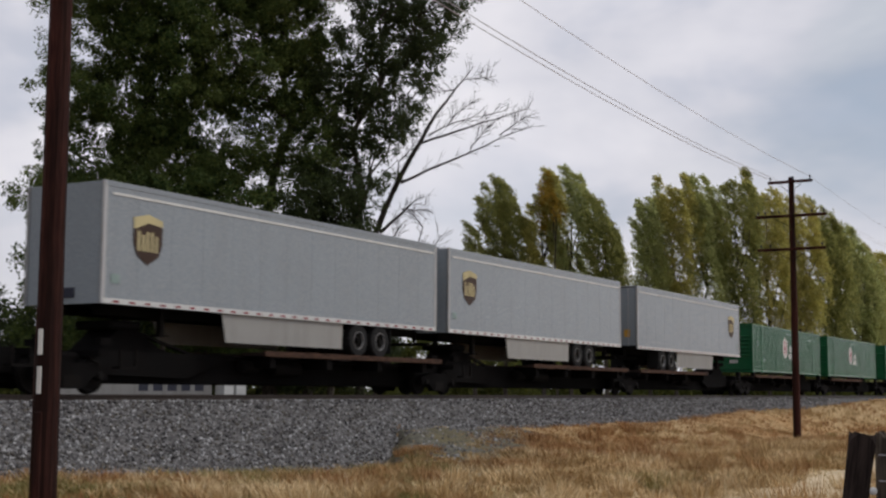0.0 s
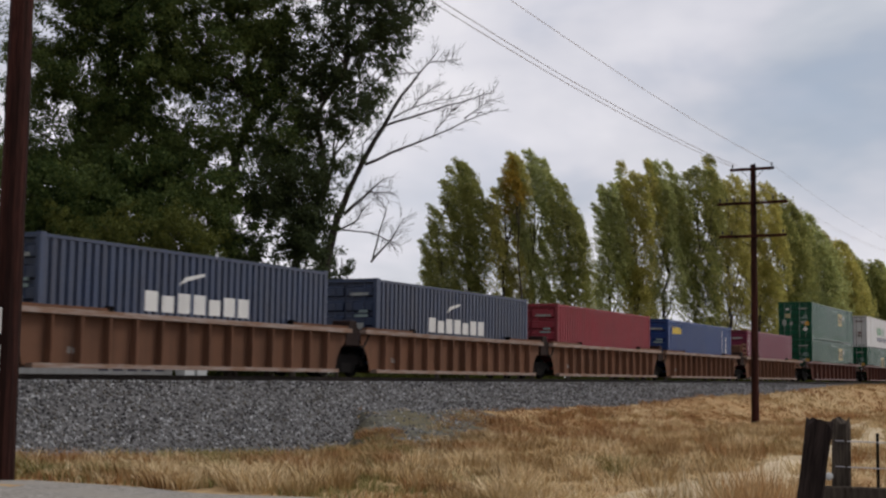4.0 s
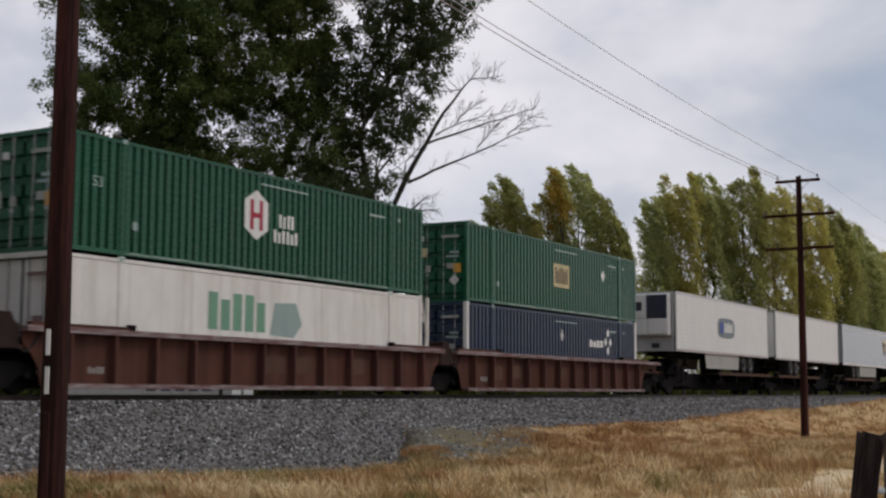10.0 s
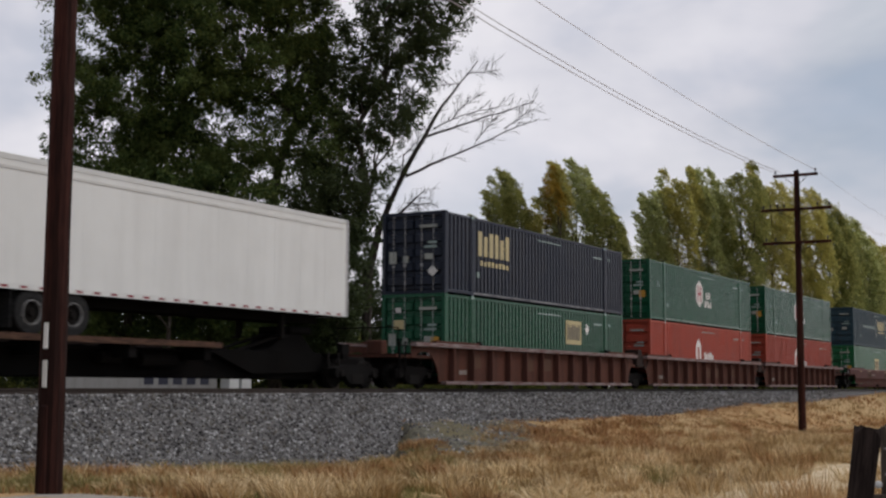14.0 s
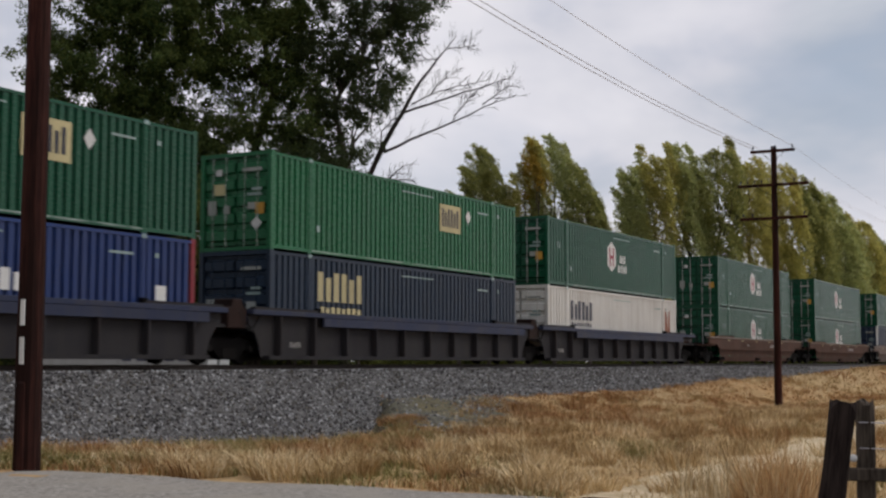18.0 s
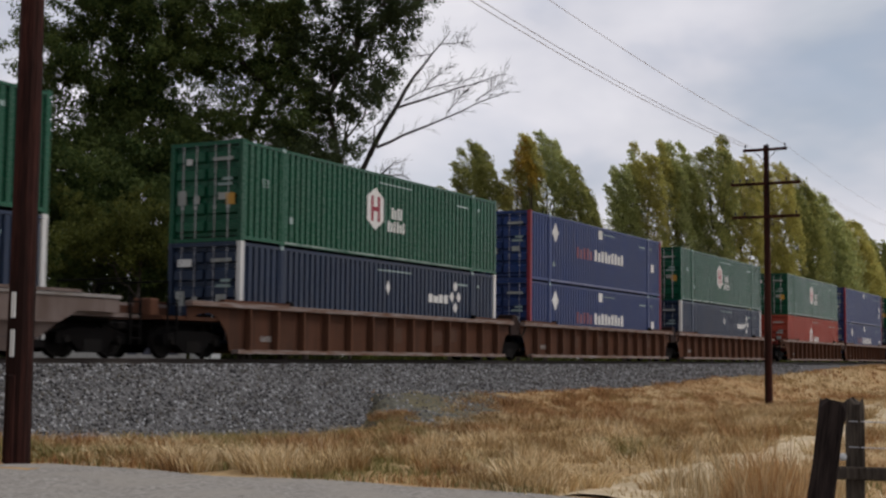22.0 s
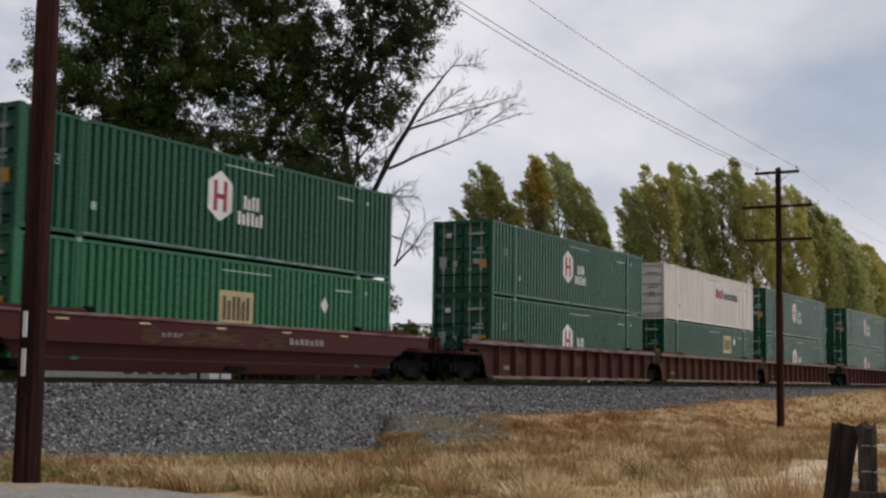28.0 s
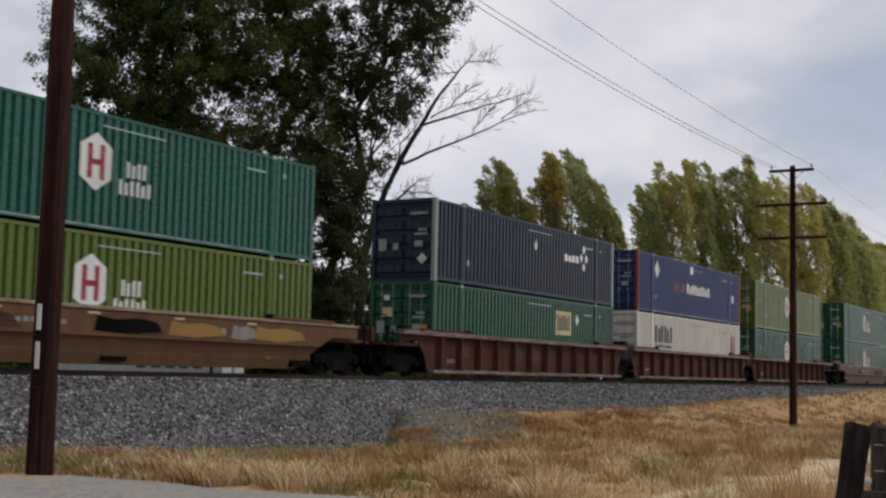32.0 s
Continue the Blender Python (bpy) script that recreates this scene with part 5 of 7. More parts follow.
def trailer(label, col, ribbed, skirt, reefer, mark):
    """A semi-trailer, nose at x = 0, tyres on z = 0."""
    L, w, z0, z1 = 16.0, 1.295, 1.0, 3.98
    ob = thing("semi_trailer", label, "trailer", "trailers on the train")
    for s in (-1, 1):
        y = s * (w - 0.012)
        ya, yb = sorted((y, y - s * 0.04))
        bm = boxes((0.12, L - 0.05, ya, yb, z0 + 0.13, z1 - 0.12))
        part("side_wall", bm, col, ob)
        ribs = bmesh.new()
        if ribbed:
            for i in range(12):
                z = z0 + 0.36 + i * 0.205
                box(ribs, 0.15, L - 0.1, min(y, y + s * 0.008), max(y, y + s * 0.008), z, z + 0.03)
        else:
            for i in range(1, 13):
                x = i * L / 13
                box(ribs, x - 0.012, x + 0.012, min(y, y + s * 0.003), max(y, y + s * 0.003), z0 + 0.26, z1 - 0.14)
        part("panel_ribs", ribs, col, ob)
        a, b = sorted((s * w, s * (w - 0.06)))
        part("bottom_rail", boxes((0.05, L, a, b, z0, z0 + 0.13)), TRAILERW if not ribbed else SILVER, ob)
        part("top_rail", boxes((0.05, L, a, b, z1 - 0.13, z1)), SILVER if ribbed else col, ob)
        if not ribbed:
            part("trim_strip", boxes((0.3, L - 0.2, min(s * (w + 0.006), s * w), max(s * (w + 0.006), s * w), z1 - 0.33, z1 - 0.27)), LOGOW, ob)
        marks = bmesh.new()
        for i in range(28):
            x = 0.4 + i * 0.56
            box(marks, x, x + 0.2, min(s * (w + 0.004), s * w), max(s * (w + 0.004), s * w), z0 + 0.03, z0 + 0.085)
        part("reflective_tape", marks, CRIMSON, ob, "red reflective tape")
        for x in (0.0, L - 0.12):
            part("corner_post", boxes((x, x + 0.12, a, b, z0, z1)), SILVER, ob)
        if skirt:
            pts = [(4.6, z0), (10.4, z0), (10.35, 0.22), (4.8, 0.22)]
            a, b = sorted((s * (w - 0.08), s * (w - 0.11)))
            part("side_skirt", plate(pts, a, b), SKIRT, ob, "pale grey side skirt")
        for x in (11.25, 12.5):
            tyre_pair(ob, x, s * 1.1, s)
            tyre_pair(ob, x, s * 0.76, s)
        part("mud_flap", boxes((13.1, 13.13, min(s * 1.25, s * 0.65), max(s * 1.25, s * 0.65), 0.15, 0.95)), RUBBER, ob)
        leg = boxes((2.6, 2.75, min(s * 0.85, s * 0.7), max(s * 0.85, s * 0.7), 0.35, z0), (2.5, 2.85, min(s * 0.92, s * 0.63), max(s * 0.92, s * 0.63), 0.3, 0.35))
        part("landing_leg", leg, STEEL, ob)
        if mark == "shield":
            yy = s * w
            cx, cz = 1.56, 2.66
            sh = [(cx, cz - 0.64), (cx + 0.4, cz - 0.4), (cx + 0.52, cz - 0.1), (cx + 0.52, cz + 0.52), (cx, cz + 0.64), (cx - 0.52, cz + 0.52), (cx - 0.52, cz - 0.1), (cx - 0.4, cz - 0.4)]
            e = part("emblem", plate(sh, *sorted((yy, yy + s * 0.006))), BROWNL, ob, "brown shield emblem")
            gold = [(cx - 0.52, cz + 0.52), (cx, cz + 0.64), (cx + 0.52, cz + 0.52), (cx + 0.52, cz + 0.36), (cx, cz + 0.42), (cx - 0.52, cz + 0.22)]
            part("emblem_band", plate(gold, *sorted((yy + s * 0.006, yy + s * 0.011))), LOGOY, e, "gold band")
            bm = bmesh.new()
            for pts in bars(cx - 0.38, cx + 0.42, cz - 0.3, cz + 0.2, 5, 0.4):
                prism(bm, pts, *sorted((yy + s * 0.006, yy + s * 0.011)))
            part("emblem_mark", bm, LOGOY, e, "gold bars")
            part("small_mark", plate(rect(0.3, 0.6, 1.5, 1.72), *sorted((yy, yy + s * 0.006))), LOGOS, ob)
        elif mark == "badge" and s < 0:
            cx, cz = 8.0, 2.45
            oval = [(cx + 1.45 * math.copysign(abs(math.cos(k * math.tau / 16)) ** 0.5, math.cos(k * math.tau / 16)), cz + 0.55 * math.copysign(abs(math.sin(k * math.tau / 16)) ** 0.5, math.sin(k * math.tau / 16))) for k in range(16)]
            e = part("emblem", plate(oval, -w - 0.004, -w), paint("logo_slate", (0.16, 0.2, 0.22)), ob, "slate oval badge")
            bm = bmesh.new()
            for pts in bars(cx - 0.35, cx + 1.15, cz - 0.22, cz + 0.3, 6, 0.4):
                prism(bm, pts, -w - 0.009, -w - 0.004)
            part("emblem_mark", bm, LOGOW, e, "white bars")
            part("emblem_disc", plate([(cx - 0.8 + 0.33 * math.cos(k * 0.628), cz + 0.36 * math.sin(k * 0.628)) for k in range(10)], -w - 0.009, -w - 0.004), LOGOB, e, "blue disc")
        elif mark == "line" and s < 0:
            decal("small_marks", bars(2.2, 3.4, 1.98, 2.1, 10, 0.3), LOGOK, ob, -w, "small dark lettering")
    part("roof", boxes((0.05, L - 0.02, -w + 0.03, w - 0.03, z1 - 0.04, z1 - 0.01)), SILVER, ob)
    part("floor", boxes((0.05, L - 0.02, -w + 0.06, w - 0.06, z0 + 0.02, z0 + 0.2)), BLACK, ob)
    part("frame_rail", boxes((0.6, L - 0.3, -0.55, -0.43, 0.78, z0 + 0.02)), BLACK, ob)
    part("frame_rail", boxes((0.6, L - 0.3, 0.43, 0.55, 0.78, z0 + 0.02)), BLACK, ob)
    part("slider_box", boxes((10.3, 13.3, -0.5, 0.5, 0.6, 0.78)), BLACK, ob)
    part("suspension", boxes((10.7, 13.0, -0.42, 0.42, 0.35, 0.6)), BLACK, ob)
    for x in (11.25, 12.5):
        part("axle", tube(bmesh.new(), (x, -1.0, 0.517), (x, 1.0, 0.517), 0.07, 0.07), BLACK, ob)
    part("nose_wall", boxes((0.02, 0.08, -w + 0.1, w - 0.1, z0, z1 - 0.02)), TRAILER if not ribbed else SILVER, ob)
    part("nose_box", bevelled(boxes((-0.02, 0.03, -0.4, 0.0, 1.15, 1.4)), 0.01), LOGOK, ob)
    for s in (-1, 1):
        y0, y1 = sorted((s * 0.01, s * (w - 0.1)))
        d = part("rear_door", boxes((L - 0.05, L - 0.01, y0, y1, z0 + 0.15, z1 - 0.1)), col, ob)
        for k in (0.35, 0.7):
            yy = y0 + (y1 - y0) * k
            part("lock_rod", tube(bmesh.new(), (L + 0.01, yy, z0 + 0.1), (L + 0.01, yy, z1 - 0.08), 0.018, 0.018, 6), SILVER, d)
        part("door_panel", boxes((L - 0.012, L, y0 + 0.08, y1 - 0.08, z0 + 0.5, z1 - 0.4)), col, d)
    if mark == "shield":
        part("rear_label", boxes((L - 0.005, L + 0.006, 0.62, 0.92, z0 + 0.55, z0 + 0.9)), ORANGE, ob, "small orange warning label")
    part("rear_bumper", boxes((L - 0.25, L - 0.15, -1.1, 1.1, 0.5, 0.6), (L - 0.24, L - 0.16, -0.6, -0.5, 0.6, z0), (L - 0.24, L - 0.16, 0.5, 0.6, 0.6, z0)), STEEL, ob)
    if reefer:
        u = part("cooling_unit", bevelled(boxes((-0.5, 0.02, -1.05, 1.05, 1.75, 3.85)), 0.06), WHITE, ob, "white cooling unit on the nose")
        part("grille", boxes((-0.515, -0.49, -1.0, 0.05, 2.6, 3.78)), LOGOK, u, "dark grille")
        part("hatch", boxes((-0.515, -0.49, 0.12, 0.95, 2.6, 3.78), (-0.515, -0.49, -0.95, -0.05, 1.85, 2.65), (-0.515, -0.49, 0.05, 0.95, 1.85, 2.65)), TRAILERW, u)
        part("hatch_mark", boxes((-0.525, -0.51, 0.3, 0.78, 3.0, 3.45)), LOGOK, u)
        tank = tube(bmesh.new(), (5.4, 0.9, 0.62), (7.0, 0.9, 0.62), 0.3, 0.3, 12)
        part("fuel_tank", tank, SILVER, ob)
    return ob


CACHE = {}


def place(key, build, x, z, flip=0.0):
    """Builds a kind once and copies it after that; every one rides at the train's speed."""
    m = pose(x + (flip if flip else 0), TRACK_Y, z, 0, 0, 180 if flip else 0)
    if key in CACHE:
        ob = copy_thing(CACHE[key], m)
    else:
        ob = CACHE[key] = build()
        ob.matrix_basis = m
    MOVERS.append((ob, x + (flip if flip else 0), z, 180 if flip else 0))
    return ob


BOX = {
    "hexgreen": ("steel_container", "dark green corrugated container with a white hexagon emblem", dict(col=GREEN, mark="hex")),
    "hexlow": ("steel_container", "dark green corrugated container with a low-set white hexagon emblem", dict(col=GREEN, mark="hexlow")),
    "hexnose": ("steel_container", "green corrugated container with ridged front on a spine car", dict(col=LIGHTGREEN, mark="hex", end="nose")),
    "teal": ("steel_container", "faded teal corrugated container with a white hexagon emblem", dict(col=TEAL, mark="hex")),
    "olive": ("steel_container", "olive green corrugated container with a white hexagon emblem", dict(col=OLIVE, mark="hex")),
    "tagbox": ("steel_container", "green corrugated container with a cream square emblem", dict(col=GREEN, mark="tag")),
    "tagmidbox": ("steel_container", "light green corrugated container with a brown-barred emblem", dict(col=LIGHTGREEN, mark="tagmid")),
    "tagplainbox": ("steel_container", "green corrugated container with a faded emblem", dict(col=GREEN, mark="tagmid")),
    "bluefour": ("steel_container", "dark blue corrugated container with white corner posts", dict(col=UBLUE, mark="bluefour", post=LOGOW)),
    "navyfour": ("steel_container", "charcoal navy corrugated container with a white emblem", dict(col=SBLUE, mark="bluefour", post=LOGOS)),
    "bluered": ("steel_container", "blue corrugated container with pink-red corner posts", dict(col=PBLUE, mark="bluered", post=CRIMSON)),
    "blueplain": ("steel_container", "plain blue corrugated container with white labels", dict(col=PBLUE, mark="blueplain", post=CRIMSON)),
    "block": ("steel_container", "black-navy corrugated container with cream block lettering", dict(col=NAVY, mark="block")),
    "blockblue": ("steel_container", "dark blue corrugated container with cream block lettering", dict(col=SBLUE, mark="block")),
    "taglight": ("steel_container", "light green corrugated container with a cream square emblem", dict(col=LIGHTGREEN, mark="tag")),
    "bracket": ("steel_container", "deep blue-green container with bracketed yellow lettering", dict(col=paint("blue_green_paint", (0.014, 0.05, 0.075)), mark="bracket")),
    "whiteblock": ("steel_container", "white ribbed container with navy lettering and a rusty patch", dict(col=CREAM, mark="darkblock", rust=True)),
    "cold": ("insulated_container", "white smooth-sided insulated container with green and blue lettering", dict(col=WHITE, mark="cold", smooth_side=True)),
    "coldlow": ("insulated_container", "cream smooth-sided insulated container with green lettering", dict(col=CREAM, mark="coldlow", smooth_side=True)),
    "coldred": ("insulated_container", "white smooth-sided insulated container with dark red lettering", dict(col=WHITE, mark="darkred", smooth_side=True)),
    "whitered": ("steel_container", "white corrugated container with red and black lettering", dict(col=CREAM, mark="redword")),
    "whitegrey": ("steel_container", "off-white corrugated container with grey lettering", dict(col=CREAM, mark="grey")),
    "redpoint": ("steel_container", "orange-red corrugated container with a white pointed emblem", dict(col=RED, mark="whitecross")),
    "slate": ("steel_container", "slate blue forty-foot container with white lettering", dict(col=BLUE40, mark="slate", L=12.19)),
    "crimson": ("steel_container", "crimson forty-foot corrugated container", dict(col=CRIMSON, mark="plain", L=12.19)),
    "royal": ("steel_container", "royal blue forty-foot container with yellow lettering", dict(col=RBLUE, mark="yellow", L=12.19)),
    "maroon": ("steel_container", "dark maroon forty-foot corrugated container", dict(col=MAROON, mark="upright", L=12.19)),
}
WELL = {
    "m": ("maroon-brown ribbed well car", dict(col=WELLM, style="ribbed", ribs=12)),
    "mw": ("maroon ribbed well car with widely spaced ribs", dict(col=WELLM, style="ribbed", ribs=11)),
    "o": ("rust-orange ribbed well car", dict(col=WELLO, style="ribbed", ribs=13)),
    "t": ("faded tan-orange ribbed well car", dict(col=WELLT, style="ribbed", ribs=13)),
    "tg": ("faded tan-orange ribbed well car with an end railing", dict(col=WELLT, style="ribbed", ribs=13, gate=True)),
    "k": ("charcoal ribbed well car with a navy side band", dict(col=WELLK, style="ribbed", ribs=10, sill=SILLB)),
    "d": ("oxide-red smooth-sided well car with white markings", dict(col=WELLD, style="solid")),
    "b": ("dirty brown smooth-sided well car", dict(col=WELLB, style="solid")),
    "g": ("bare grey-brown smooth-sided well car", dict(col=WELLG, style="solid")),
    "r": ("tan-orange smooth-sided well car with sprayed patches", dict(col=WELLR, style="solid", graffiti=True)),
}
# where the leading end of each load stands at the start, its well, outer ends, and the boxes from below upwards
LOADS = [
    (136.51, "t", 1, 0, "slate"), (151.73, "t", 0, 0, "slate"), (167.14, "t", 0, 0, "crimson"), (182.4, "t", 0, 0, "royal"), (198.5, "tg", 0, 1, "maroon"),
    (217.51, "mw", 1, 1, "tagbox tagbox"), (240.65, "mw", 1, 1, "tagplainbox cold"), (264.16, "r", 1, 1, "coldred cold"),
    (287.44, "m", 1, 0, "tagbox hexgreen"), (306.92, "m", 0, 0, "coldlow hexgreen"), (326.16, "m", 0, 1, "bluefour tagplainbox"),
    (438.97, "m", 1, 0, "tagbox block"), (458.63, "m", 0, 0, "redpoint hexgreen"), (477.89, "m", 0, 1, "redpoint hexgreen"),
    (501.27, "d", 1, 1, "tagmidbox bracket"),
    (524.83, "k", 1, 0, "bluered tagbox"), (544.31, "k", 0, 0, "blockblue taglight"), (563.59, "k", 0, 1, "whiteblock hexgreen"),
    (587.22, "b", 1, 1, "hexgreen hexgreen"), (610.65, "b", 1, 1, "hexgreen hexgreen"), (634.05, "g", 1, 1, "bluefour hexgreen"),
]
LOADS += [
    (657.5, "o", 1, 0, "bluefour hexgreen"), (676.84, "o", 0, 0, "bluered bluered"), (696.26, "o", 0, 1, "bluefour hexgreen"),
    (719.59, "o", 1, 0, "redpoint hexgreen"), (738.83, "o", 0, 0, "bluered blueplain"), (758.44, "o", 0, 1, "bluefour hexgreen"),
    (781.94, "d", 1, 0, "tagplainbox whitegrey"), (801.22, "d", 0, 0, "hexlow hexgreen"), (820.12, "d", 0, 1, "tagmidbox hexgreen"),
    (843.68, "m", 1, 0, "hexlow hexgreen"), (863.05, "o", 0, 0, "tagbox whitered"), (882.27, "o", 0, 1, "hexlow hexgreen"),
    (905.92, "m", 1, 1, "hexlow hexgreen"), (929.11, "r", 1, 1, "olive teal"),
    (952.52, "m", 1, 0, "tagbox navyfour"), (971.73, "m", 0, 0, "whiteblock bluered"), (991.08, "m", 0, 1, "hexgreen olive"), (1014.5, "g", 1, 1, "hexgreen hexgreen"),
]
WELL_Z = 0.42


def build_train():
    for u, w, left, right, loads in LOADS:
        text, kw = WELL[w]
        L = BOX[loads.split()[0]][2].get("L", 16.154)
        place(("well", w, left, right, L), lambda: well_car(text, L=L, left=left, right=right, **kw), u, RAIL_Z)
        for i, kind in enumerate(loads.split()):
            name, label, kw2 = BOX[kind]
            place(kind, lambda: container(name, label, **kw2), u, RAIL_Z + WELL_Z + i * HIGH)
    # spine cars with trailers and single boxes
    deck_z = RAIL_Z + 1.18
    for u, first, last, deck in ((5.4, True, False, DECKY), (23.01, False, False, DECKR), (40.2, False, False, DECKR), (57.91, False, True, DECKR), (76.5, True, False, DECKR), (95.4, False, False, DECKR), (115.3, False, True, DECKR), (347.64, True, False, DECKR), (365.29, False, False, DECKR), (382.69, False, False, DECKR), (399.81, False, False, DECKR), (416.99, False, True, DECKR)):
        back = u not in (23.01, 40.2, 347.64)
        place(("spine", deck is DECKY, first, last, back), lambda: spine_car("black spine car with rusty wheel trays" if deck is DECKR else "black spine car with yellow wheel trays", deck, first, last, 17.5, back), u, RAIL_Z)
    for u in (76.5, 95.0, 115.4):
        name, label, kw = BOX["hexnose"]
        place("hexnose", lambda: container(name, label, **kw), u, RAIL_Z + 1.36)
    grey = dict(label="pale grey smooth-sided semi-trailer with a brown shield emblem", col=TRAILER, ribbed=False, skirt=True, reefer=False, mark="shield")
    white = dict(label="white ribbed semi-trailer with tandem wheels", col=TRAILERW, ribbed=True, skirt=False, reefer=False, mark="none")
    cool = dict(label="white ribbed refrigerated semi-trailer with a slate oval badge", col=TRAILERW, ribbed=True, skirt=True, reefer=True, mark="badge")
    plain = dict(label="plain white semi-trailer with small dark lettering", col=TRAILERW, ribbed=False, skirt=False, reefer=False, mark="line")
    for u, key, kw, back in ((23.01, "grey", grey, 0), (39.85, "grey", grey, 0), (57.91, "grey", grey, 16.0), (347.64, "cool", cool, 0), (365.29, "white", white, 16.0), (382.69, "grey", grey, 16.0), (399.81, "white", white, 16.0), (416.99, "plain", plain, 16.0)):
        place(("trailer", key), lambda: trailer(**kw), u, deck_z, back)


build_train()

# ---- trees ----
def limb(bm, p, q, r0, r1, rng, bend=0.12, n=5):
    """A crooked tapered limb from p to q."""
    p, q = Vector(p), Vector(q)
    pts = [p]
    L = (q - p).length
    for i in range(1, n):
        f = i / n
        pts.append(p.lerp(q, f) + Vector((rng.uniform(-1, 1), rng.uniform(-1, 1), rng.uniform(-0.4, 0.9))) * L * bend * math.sin(f * math.pi) * 0.6)
    pts.append(q)
    for i in range(n):
        a, b = r0 + (r1 - r0) * i / n, r0 + (r1 - r0) * (i + 1) / n
        tube(bm, pts[i], pts[i + 1], a, b, 7)
    return pts


def leaf_cloud(g, centres, rads, counts, size, flat=0.8, aim_way=None, loose=1.0):
    """Three-cornered leaves in balls round the centres: an array (leaves, 3, 3)."""
    idx = np.repeat(np.arange(len(centres)), counts)
    n = len(idx)
    d = g.normal(size=(n, 3))
    d /= np.linalg.norm(d, axis=1)[:, None]
    d *= (g.random(n) ** 0.45 * np.asarray(rads)[idx])[:, None]
    d[:, 2] *= flat
    return leaf_blades(g, np.asarray(centres)[idx] + d, size, aim_way, loose)


def leaf_blades(g, p, size, way=None, loose=1.0):
    n = len(p)
    a = g.normal(size=(n, 3)) * loose
    if way is not None:
        a = a + way
    a /= np.linalg.norm(a, axis=1)[:, None]
    w = np.cross(a, g.normal(size=(n, 3)))
    w /= np.linalg.norm(w, axis=1)[:, None] + 1e-6
    s = (size * g.uniform(0.6, 1.35, n))[:, None]
    out = np.empty((n, 3, 3))
    out[:, 0] = p + a * s
    out[:, 1] = p - a * s * 0.75 + w * s * 0.62
    out[:, 2] = p - a * s * 0.75 - w * s * 0.62
    return out


SWAY = []


def view_frame(az, dist):
    """A spot at that bearing from the eye, and the way to the right there."""
    a = radians(az)
    return Vector((dist * math.cos(a), dist * math.sin(a), 0)), Vector((math.sin(a), -math.cos(a), 0)), Vector((math.cos(a), math.sin(a), 0))


def tree(label, az, dist, base, trunk_r, lean, clumps, mat, size, per, seed, tall=0.85, limbs=14, group="", bare=0):
    """clumps: (bearing, elevation, radius) in degrees and metres, as they stand above the foot of the trunk at that bearing
    and distance; they are spread in depth about it."""
    rng = random.Random(seed)
    foot, right, ahead = view_frame(az, dist)
    foot.z = base
    ob = thing("tree", label, "tree", group, Matrix.Translation(foot))
    centres = []
    for a, e, r in clumps:
        d = dist + rng.uniform(-1.4, 0.7) * max(1.5, r * 2.2)
        c = view_frame(a, d)[0] + Vector((0, 0, EYE[2] + d * math.tan(radians(e)))) - foot
        centres.append((c, r))
    top = max(c.z for c, r in centres)
    bm = bmesh.new()
    spine = limb(bm, (0, 0, -0.3), right * lean + Vector((0, 0, top * 0.85)), trunk_r, trunk_r * 0.15, rng, 0.06, 8)
    part("trunk", bm, BARK, ob, "furrowed grey-brown bark")
    g = np.random.default_rng(seed)
    sub, rads, counts = [], [], []
    step = max(1, len(centres) // max(1, limbs))
    for i, (c, r) in enumerate(centres):
        if i % step == 0 and i // step < limbs:
            s = min(spine, key=lambda q: abs(q.z - max(2.0, c.z - (c - Vector((0, 0, c.z))).length * 0.9)))
            bm = bmesh.new()
            limb(bm, s, c + ahead * 0.8, trunk_r * 0.26, 0.03, rng, 0.15)
            part("limb", bm, BARK, ob)
        for k in range(7):
            sub.append((c.x + rng.gauss(0, 0.6) * r, c.y + rng.gauss(0, 0.6) * r, c.z + rng.gauss(0, 0.62) * r * tall))
            rads.append(r * rng.uniform(0.35, 0.7))
            counts.append(int(per * r * r / 7))
    tris = leaf_cloud(g, sub, rads, counts, size, tall)
    for _ in range(bare):
        c, r = rng.choice(centres)
        bm = bmesh.new()
        q = c + right * rng.uniform(0.8, 2.4) + Vector((0, 0, rng.uniform(0.3, 2.2)))
        m = limb(bm, c, q, 0.05, 0.012, rng, 0.12)
        part("bare_branch", bm, DEAD, ob, "bare grey branch")
    crown = np_mesh("crown", tris, 3, ((0, 1, 2),), mat, ob)
    crown["label"] = "leafy crown with gaps of sky"
    SWAY.append((crown, seed, 0.12))
    return ob


